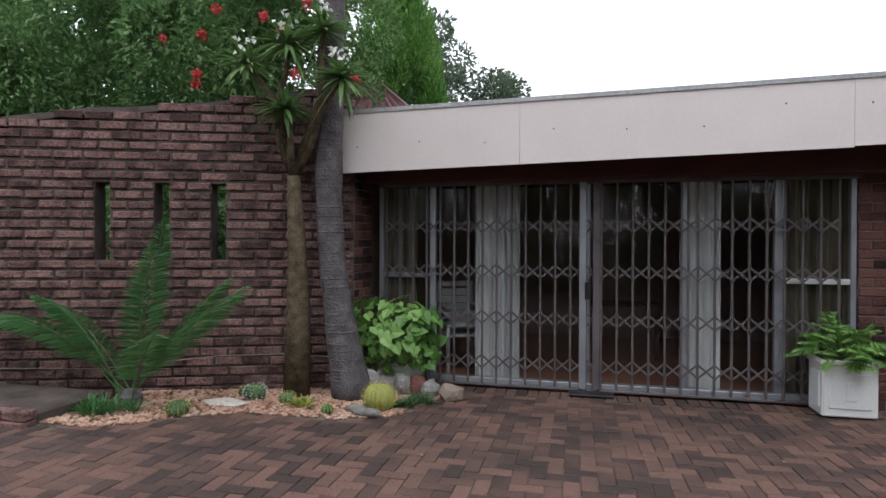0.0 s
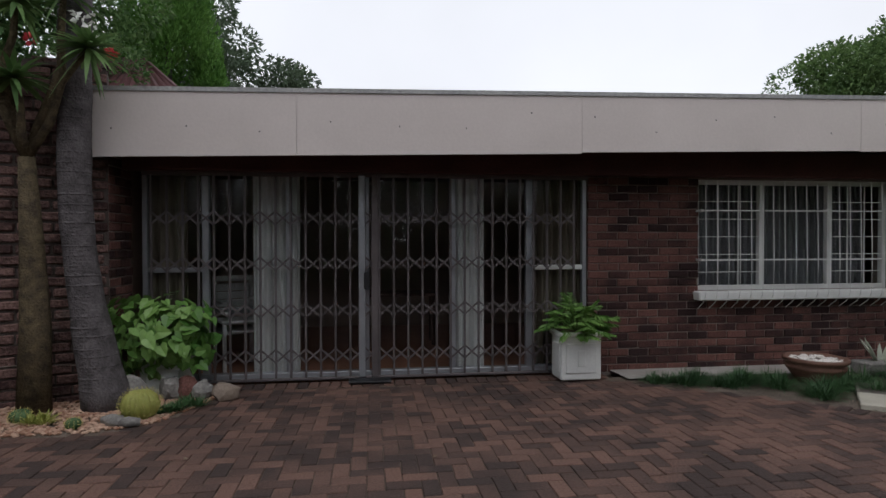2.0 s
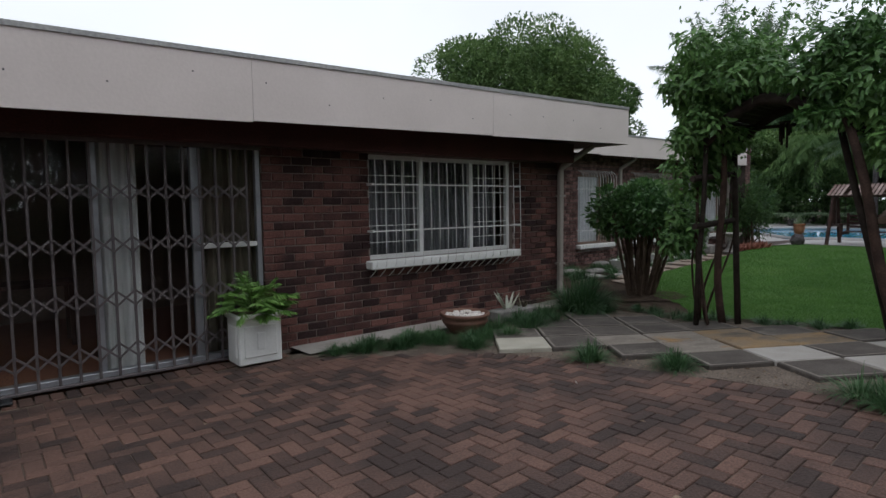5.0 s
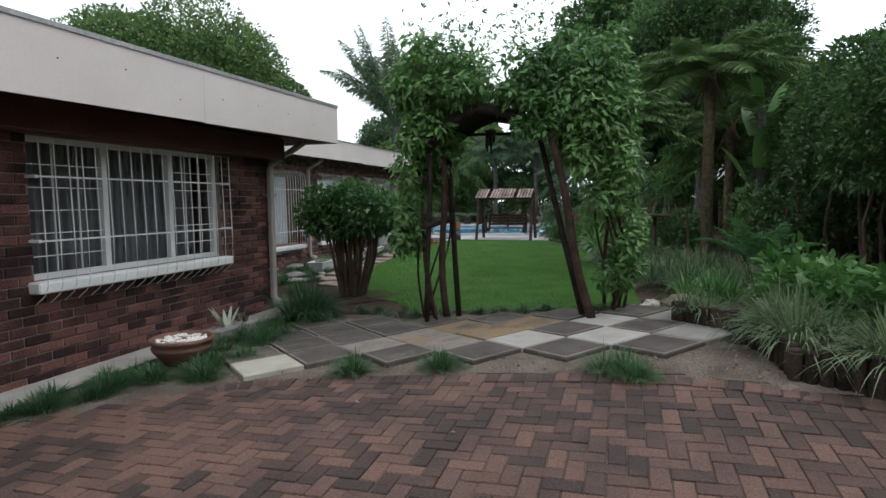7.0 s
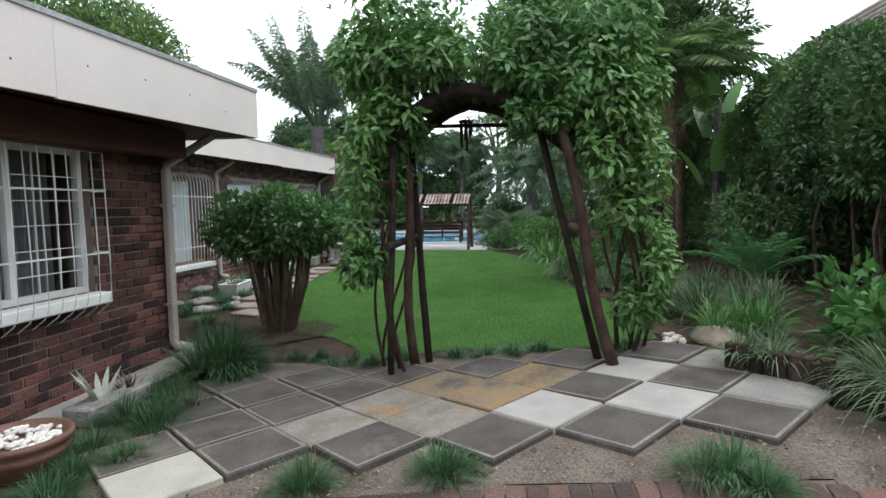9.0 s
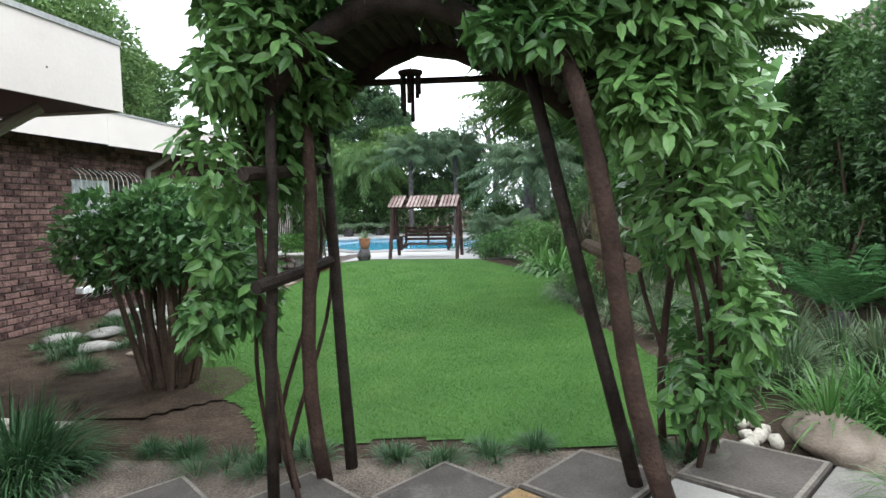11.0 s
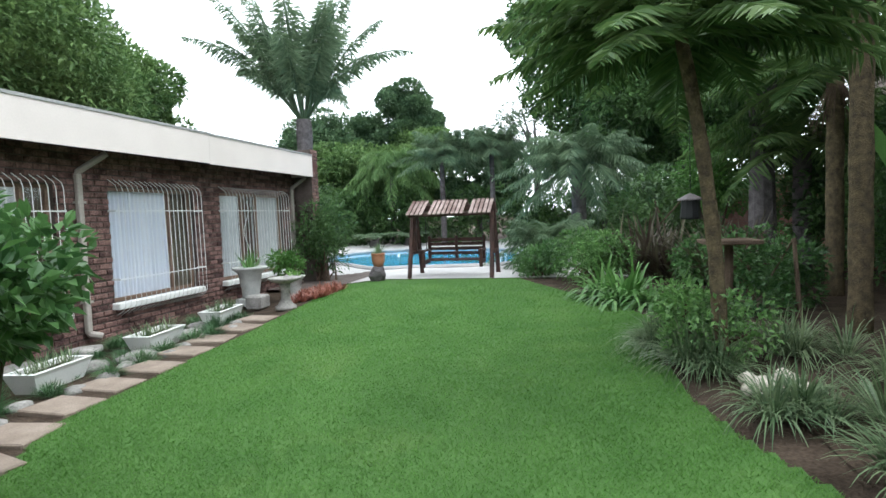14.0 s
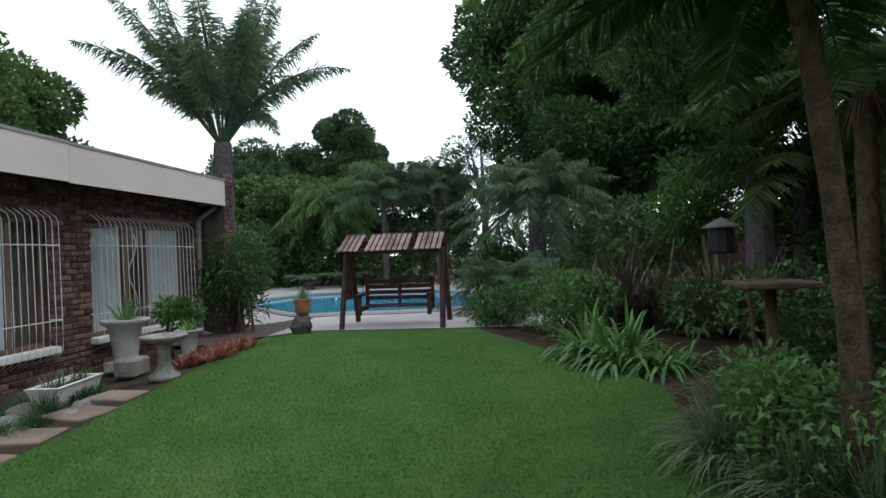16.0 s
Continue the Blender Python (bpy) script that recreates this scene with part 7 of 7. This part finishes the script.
while n < 4300:
    x, y = rng.uniform(-4.3, -1.45), rng.uniform(3.35, 5.3)
    if y < bed_y(x) or y > min(5.2, 5.2 + 0.37 * (x + 2.42)):
        continue
    r = rng.uniform(0.012, 0.026)
    g.add(pvt * np.array([r, r * rng.uniform(0.6, 1), r * 0.6]) @ np.array(Matrix.Rotation(rng.uniform(0, 6), 3, "Z")).T + np.array([x, y, G(x, y) + 0.006]), pft)
    n += 1
solo("pebbles", g, "pebble", "tan and pinkish pebbles spread over the bed", "pebbles", kind="stuff")


def barrel(x, y, r, h, ribs, label, material="cactus", spines="spine"):
    z = G(x, y)
    ob = thing("barrel_cactus", label, "cactus", "cacti in the gravel bed", at=(x, y, z))
    g = Geo()
    A = np.linspace(0, 2 * np.pi, ribs * 4, endpoint=False)
    prof = [(0.55, 0.0), (0.9, 0.2), (1.0, 0.5), (0.85, 0.8), (0.5, 0.97), (0.05, 1.0)]
    v = np.array([(x + r * pr * (1 + 0.1 * math.cos(ribs * a)) * math.cos(a), y + r * pr * (1 + 0.1 * math.cos(ribs * a)) * math.sin(a), z + h * ph) for pr, ph in prof for a in A])
    k = len(A)
    i, j = np.meshgrid(np.arange(len(prof) - 1), np.arange(k), indexing="ij")
    g.add(v, np.stack([i * k + j, i * k + (j + 1) % k, (i + 1) * k + (j + 1) % k, (i + 1) * k + j], -1).reshape(-1, 4))
    part("body", g, material, ob, smooth=True)
    s = Geo()
    at, way = [], []
    for a in np.linspace(0, 2 * np.pi, ribs, endpoint=False):
        for pr, ph in ((0.95, 0.25), (1.04, 0.45), (1.0, 0.62), (0.85, 0.8), (0.6, 0.94)):
            for _ in range(4):
                at.append((x + r * 1.08 * pr * math.cos(a), y + r * 1.08 * pr * math.sin(a), z + h * ph))
                way.append((math.cos(a) + rng.normal() * 0.5, math.sin(a) + rng.normal() * 0.5, rng.normal() * 0.6 + ph - 0.3))
    part("spines", s.leaves(at, way, r * 0.28, 0.004), spines, ob)
    return ob


barrel(-1.88, 4.45, 0.13, 0.22, 18, "golden barrel cactus with yellow spines on gravel", "yellow")
barrel(-3.1, 4.5, 0.09, 0.14, 14, "small grey-green barrel cactus with a woolly top", "cactus", "petal")
barrel(-3.4, 3.84, 0.085, 0.12, 14, "small round green cactus near the bed edge")
barrel(-2.75, 4.45, 0.07, 0.1, 12, "small pale green round cactus beside the trunk")
barrel(-2.25, 4.2, 0.05, 0.08, 12, "tiny dark cactus on the gravel")
barrel(-3.25, 4.6, 0.07, 0.09, 12, "small dark round cactus beside another")
for x, y, q, mat, lab in ((-2.6, 4.4, 0.09, "yellow", "yellow-green low succulent cushion"), (-4.1, 3.75, 0.16, "cycad", "low bright green fern tuft at the bed corner"), (-3.9, 3.7, 0.14, "cycad", "feathery green fern tuft"), (-1.68, 4.62, 0.1, "mondo", "low dark green succulent by the rocks"), (-1.6, 4.75, 0.1, "mondo", "small dark rosette by the rocks"), (-3.5, 3.95, 0.07, "mondo", "tiny green succulent on gravel")):
    g = Geo()
    for _ in range(4):
        tuft(g, x + rng.normal() * q * 0.5, y + rng.normal() * q * 0.5, G(x, y) + 0.01, 60, q, 1.2, 0.012, 0.2, q * 0.5, 3)
    solo("succulent", g, mat, lab, "succulent", "succulents in the gravel bed")
g = Geo()
for k, (x, y) in enumerate(((-1.95, 4.22), (-1.86, 4.2), (-2.02, 4.3))):
    g.tube([(x - 0.07, y, G(x, y) + 0.03), (x, y - 0.02, G(x, y) + 0.045), (x + 0.07, y + 0.01, G(x, y) + 0.03)], [0.03, 0.04, 0.03], 8)
solo("finger_cactus", g, "stone", "grey lying finger cactus at the bed edge", "cactus", smooth=True)
for x, y, rx, ry, rz, mat, lab in ((-1.36, 4.98, 0.13, 0.1, 0.09, "sandstone", "squared pale stone at the end of the bed"), (-1.58, 5.05, 0.09, 0.08, 0.1, "stone", "grey rounded stone at the bed edge"), (-1.72, 5.1, 0.1, 0.08, 0.12, "brick", "broken red brick standing on edge"), (-1.86, 5.08, 0.1, 0.08, 0.12, "stone", "dark grey angular stone"), (-2.15, 4.95, 0.14, 0.1, 0.14, "stone", "large grey stone beside the palm trunk"), (-3.25, 4.25, 0.22, 0.1, 0.03, "pale", "flat pinkish stone lying on gravel")):
    solo("stone", Geo().blob(x, y, G(x, y) + rz * 0.7, rx, ry, rz, 0.35, 2, x * 5), mat, lab, "stone", "stones at the bed edge")
low = thing("low_step", "low brick step at the foot of the garden wall", "step")
for k in range(12):
    for r in range(2):
        x = -4.35 - 0.235 * k
        part("brick", Geo().box(x - 0.11, x + 0.11, 3.2 + 0.02 * r - 0.02 * k, 3.33 - 0.02 * k, -0.04 + 0.08 * r, 0.036 + 0.08 * r, 0.008), "brick_old", low)
solo("step_slab", Geo().box(-7.2, -4.25, 3.33, 4.0, -0.05, 0.09, 0.02), "mortar_dark", "grey cement bed behind the low brick step", "slab")
solo("hose", Geo().tube([(-6.0, 3.85, 0.22), (-4.6, 4.28, 0.2), (-4.2, 4.42, 0.24), (-3.6, 4.65, 0.3), (-3.0, 4.85, 0.31), (-2.5, 5.05, 0.26)], 0.0055, 6), "mortar", "thin pale irrigation hose along the wall", "hose")
# cycad
cy = thing("cycad", "large green cycad with arching feather fronds before the brick wall", "cycad", at=(-4.05, 4.0, G(-4, 4)))
cb = np.array([-4.02, 4.02, 0.05])
for dx, dy, dz, L, b in ((-1.0, -0.3, 1.35, 2.0, 0.5), (-1.1, -0.05, 1.15, 2.1, 0.45), (-0.45, -0.3, 1.35, 1.6, 0.42), (0.3, -0.1, 1.5, 1.5, 0.15), (0.28, 0.0, 1.5, 1.75, 0.16), (0.95, -0.15, 1.05, 1.75, 0.2), (0.8, 0.05, 1.2, 1.55, 0.2), (0.6, -0.4, 1.1, 1.1, 0.3), (-0.8, 0.0, 1.2, 1.5, 0.35), (0.1, 0.1, 1.6, 1.5, 0.15)):
    g = Geo()
    part("frond", frond(g, cb + rng.normal(size=3) * 0.03, (dx, dy, dz), L * 1.08, 0.27, 0.015, b, 48, g, 0.16, 0.6, 0.22, 0.05), "cycad", cy)
part("trunk", Geo().lathe(-4.02, 4.02, -0.05, [(0.09, 0), (0.1, 0.1), (0.05, 0.16), (0, 0.17)], 10), "bark", cy)
# branching succulent tree with leaf rosettes
pa = thing("pachypodium", "spiny-trunked succulent tree with branching arms and leaf rosettes", "tree", at=(-2.8, 4.72, G(-2.8, 4.7)))
B = np.array([-2.8, 4.72, -0.05])
fork = np.array([-2.82, 4.7, 2.02])
part("trunk", Geo().tube([B, B + np.array([0.02, 0, 0.7]), B + np.array([0.0, 0, 1.4]), fork], [0.125, 0.11, 0.085, 0.06], 12), "spiny", pa, smooth=True)
tips = []
for pts in (((-2.95, 4.66, 2.35), (-3.0, 4.62, 2.75), (-3.22, 4.55, 3.05)), ((-2.98, 4.66, 2.7), (-2.85, 4.6, 2.95), (-2.8, 4.55, 3.2)), ((-2.62, 4.66, 2.3), (-2.5, 4.6, 2.6), (-2.25, 4.5, 2.85)), ((-2.8, 4.6, 2.2), (-2.78, 4.55, 2.45), (-2.8, 4.5, 2.6)), ((-2.5, 4.6, 2.7), (-2.5, 4.6, 3.0), (-2.45, 4.55, 3.3))):
    part("arm", Geo().tube([fork, *pts], [0.042, 0.034, 0.028, 0.022], 8), "spiny", pa, smooth=True)
    tips.append(np.array(pts[-1]))
fl = Geo()
for t in tips:
    n = 60
    d = in_ball(n, 0.9)
    d[:, 2] = d[:, 2] * 0.6 + 0.25
    part("leaf_rosette", Geo().straps(np.tile(t, (n, 1)), d, rng.uniform(0.28, 0.42, n), 0.05, 0.35, 4), "palmlight", pa)
    if t[2] > 2.8:
        fl.leaves(np.tile(t + np.array([0.03, -0.1, 0.16]), (16, 1)) + rng.normal(size=(16, 3)) * 0.05, in_ball(16, 0.9), 0.06, 0.05)
part("flowers", fl, "petal", pa, "small white flowers")
# leaning palm trunk
lp = thing("leaning_palm", "grey ringed palm trunk leaning up past the roof", "palm", at=(-2.35, 4.85, G(-2.3, 4.9)))
s = np.linspace(0, 1, 40)
px = -2.27 - 0.28 * np.sin(np.minimum(s * 3.2, 1) * np.pi / 2) + 0.1 * s
path = np.stack([px, np.full(40, 4.82) - 0.0 * s, -0.08 + 6.8 * s], 1)
rad = (0.2 - 0.075 * np.minimum(s * 6, 1) ** 0.7) * (1 + 0.03 * np.sin(np.arange(40) * 2.2))
part("trunk", Geo().tube(path, rad, 16), "bark", lp, smooth=True)
rings = Geo()
for q in np.arange(0.03, 0.62, 0.0125):
    c = np.array([np.interp(q, s, path[:, 0]), 4.82, -0.08 + 6.8 * q])
    r0 = np.interp(q, s, rad)
    rings.lathe(c[0], c[1], c[2] + rng.normal() * 0.012, [(r0 * 0.98, -0.012), (r0 + 0.002 + 0.004 * rng.random(), 0), (r0 * 0.98, 0.014)], 18)
part("leaf_scars", rings, "bark", lp)
top = path[-1]
for i in range(22):
    a, g = i * 2.4, Geo()
    part("frond", frond(g, top, (math.cos(a), math.sin(a), 0.2 + 1.3 * i / 22), 2.6, 0.6, 0.05, 0.5, 34, g, 0.5), "palm", lp)
for x, y, z in ((-5.4, 6.1, 3.98), (-4.82, 6.1, 4.0), (-4.62, 6.1, 4.31), (-4.89, 6.1, 3.52), (-4.92, 6.1, 3.4), (-3.97, 6.1, 4.16), (-3.73, 6.1, 3.98), (-3.39, 6.1, 4.25), (-3.54, 6.1, 3.42), (-2.76, 6.1, 3.31)):
    d = in_ball(26, 0.9)
    solo("hibiscus_flower", Geo().leaves(np.tile([x, y, z], (26, 1)) + d * 0.02, d, 0.062, 0.05), "red", "red double hibiscus flower in the hedge", "flower", "red flowers")
cyp = thing("cypress", "bright green conical cypress behind the garden wall", "tree", at=(-4.0, 11.5, 0))
cl = []
for _ in range(150):
    z = rng.uniform(0.6, 7.2)
    rr = 1.25 * (1 - ((z - 1.5) / 6.2) ** 2 * 0.85) if z > 1.5 else 1.2
    a = rng.uniform(0, 2 * np.pi)
    cl.append((-4.0 + rr * 0.8 * math.cos(a), 11.5 + rr * 0.8 * math.sin(a), z, 0.3, 0.3, 0.5))
part("crown", crown(cl, 420, 0.11, 0.04, shell=0.4, lift=1.6, droop=0), "cypress", cyp)
part("trunk", Geo().tube([(-4.0, 11.5, -0.1), (-4.0, 11.5, 6.5)], [0.16, 0.03], 8), "bark", cyp)
mr = thing("maroon_roof", "maroon corrugated hip roof rising behind the flat roof", "roof", at=(-3.4, 7.6, 2.6))
n = 70
xs = np.linspace(-4.8, -2.1, n)
wave = 0.014 * np.sin(np.arange(n) * 1.7)
eave = np.stack([xs, np.full(n, 6.75), 2.93 + wave], 1)
ridge = np.stack([-3.42 + 0.12 * (xs + 3.42), np.full(n, 8.3), 3.92 + wave], 1)
i = np.arange(n - 1)[:, None]
part("sheet", Geo().add(np.concatenate([eave, ridge]), i + np.array([[0, 1, n + 1, n]])), "maroon", mr)
part("side_sheet", Geo().add([eave[-1], (-2.1, 9.8, 2.93), ridge[-1]], [(0, 1, 2)]).add([eave[0], (-4.8, 9.8, 2.93), ridge[0]], [(0, 2, 1)]), "maroon", mr)
part("hip_cap", Geo().tube([eave[-1], ridge[-1]], 0.035, 6), "maroon", mr)
part("gable_wall", Geo().box(-4.7, -2.75, 9.5, 9.7, -0.1, 2.93), "brickface", mr)
for x, y in ((3.5, 2.7), (1.1, 3.9), (2.4, 1.3), (3.1, 1.9), (0.3, 3.2), (-1.2, 3.4), (2.0, 3.0), (-0.5, 4.4)):
    solo("fallen_leaf", Geo().leaves([(x, y, G(x, y) + 0.006)], [(rng.normal(), rng.normal(), 0.15)], 0.05, 0.025), "petal" if x == 3.5 else "litter", "small dry fallen leaf on the paving", "leaf", "fallen leaves")

# ---- paving pieces ----
PAVER_H = Geo().box(-0.097, 0.097, -0.047, 0.047, -0.03, 0, 0.005).mesh("paver", "paver_one")
pv = np.array([(x * (1 - e), y * (1 - e * 2), z) for z, e in ((-0.03, 0.0), (-0.004, 0.0), (0.0, 0.045)) for x, y in ((-0.097, -0.047), (0.097, -0.047), (0.097, 0.047), (-0.097, 0.047))])
pf = np.array([(0, 1, 5, 4), (1, 2, 6, 5), (2, 3, 7, 6), (3, 0, 4, 7), (4, 5, 9, 8), (5, 6, 10, 9), (6, 7, 11, 10), (7, 4, 8, 11), (8, 9, 10, 11)])
pavers, made = Geo(), 0
for i in range(-70, 42):
    for j in range(-35, 54):
        k = (i - j) % 4
        if k not in (0, 2):
            continue
        cx, cy, turned = (i * 0.1 + 0.1, j * 0.1 + 0.05, 0) if k == 0 else (i * 0.1 + 0.05, j * 0.1, 1)
        if not bool(paved(cx, cy)):
            continue
        sx, sy = float(gz(cx + 0.05, cy) - gz(cx - 0.05, cy)) / 0.1, float(gz(cx, cy + 0.05) - gz(cx, cy - 0.05)) / 0.1
        z = G(cx, cy) + rng.uniform(-0.002, 0.003)
        m = Matrix.Translation((cx, cy, z)) @ Euler((math.atan(sy) + rng.normal() * 0.008, -math.atan(sx) + rng.normal() * 0.008, turned * math.pi / 2 + rng.normal() * 0.012)).to_matrix().to_4x4() if not turned else Matrix.Translation((cx, cy, z)) @ (Euler((math.atan(sy) + rng.normal() * 0.008, -math.atan(sx) + rng.normal() * 0.008, 0)).to_matrix() @ Matrix.Rotation(math.pi / 2 + rng.normal() * 0.012, 3, "Z")).to_4x4()
        if 1.6 < cx < 4.1 and 0.8 < cy < 3.3 and made < 300:
            made += 1
            ob = new("paver", PAVER_H)
            ob.parent, ob.matrix_basis = paving, m
        else:
            pavers.add(pv @ np.array(m.to_3x3()).T + np.array(m.translation), pf)
tagged(part("pavers", pavers, "paver", paving), kind="stuff")
edge_row = thing("paving_edge", "soldier course of brown clay bricks along the curved paving edge", "paving edge", kind="structure")
for y in np.arange(-0.6, 4.0, 0.102):
    x = float(edge_x(y)) - 0.1
    ob = new("paver", PAVER_H)
    ob.parent = edge_row
    slope = float(edge_x(y + 0.1) - edge_x(y - 0.1)) / 0.2
    ob.matrix_basis = Matrix.Translation((x, y, G(x, y) + rng.uniform(0.0, 0.006))) @ Matrix.Rotation(-math.atan(slope) + rng.normal() * 0.015, 4, "Z") @ Matrix.Rotation(-math.atan(0.085), 4, "X")
step = thing("doorstep", "row of red clay bricks edging the sliding doors", "doorstep", kind="structure")
for i, x in enumerate(np.arange(-1.9, 2.35, 0.105)):
    ob = new("paver", PAVER_H)
    ob.parent = step
    ob.matrix_basis = Matrix.Translation((x, 5.45 + rng.normal() * 0.004, G(x, 5.45) + 0.012)) @ Matrix.Rotation(math.pi / 2 + rng.normal() * 0.02, 4, "Z")
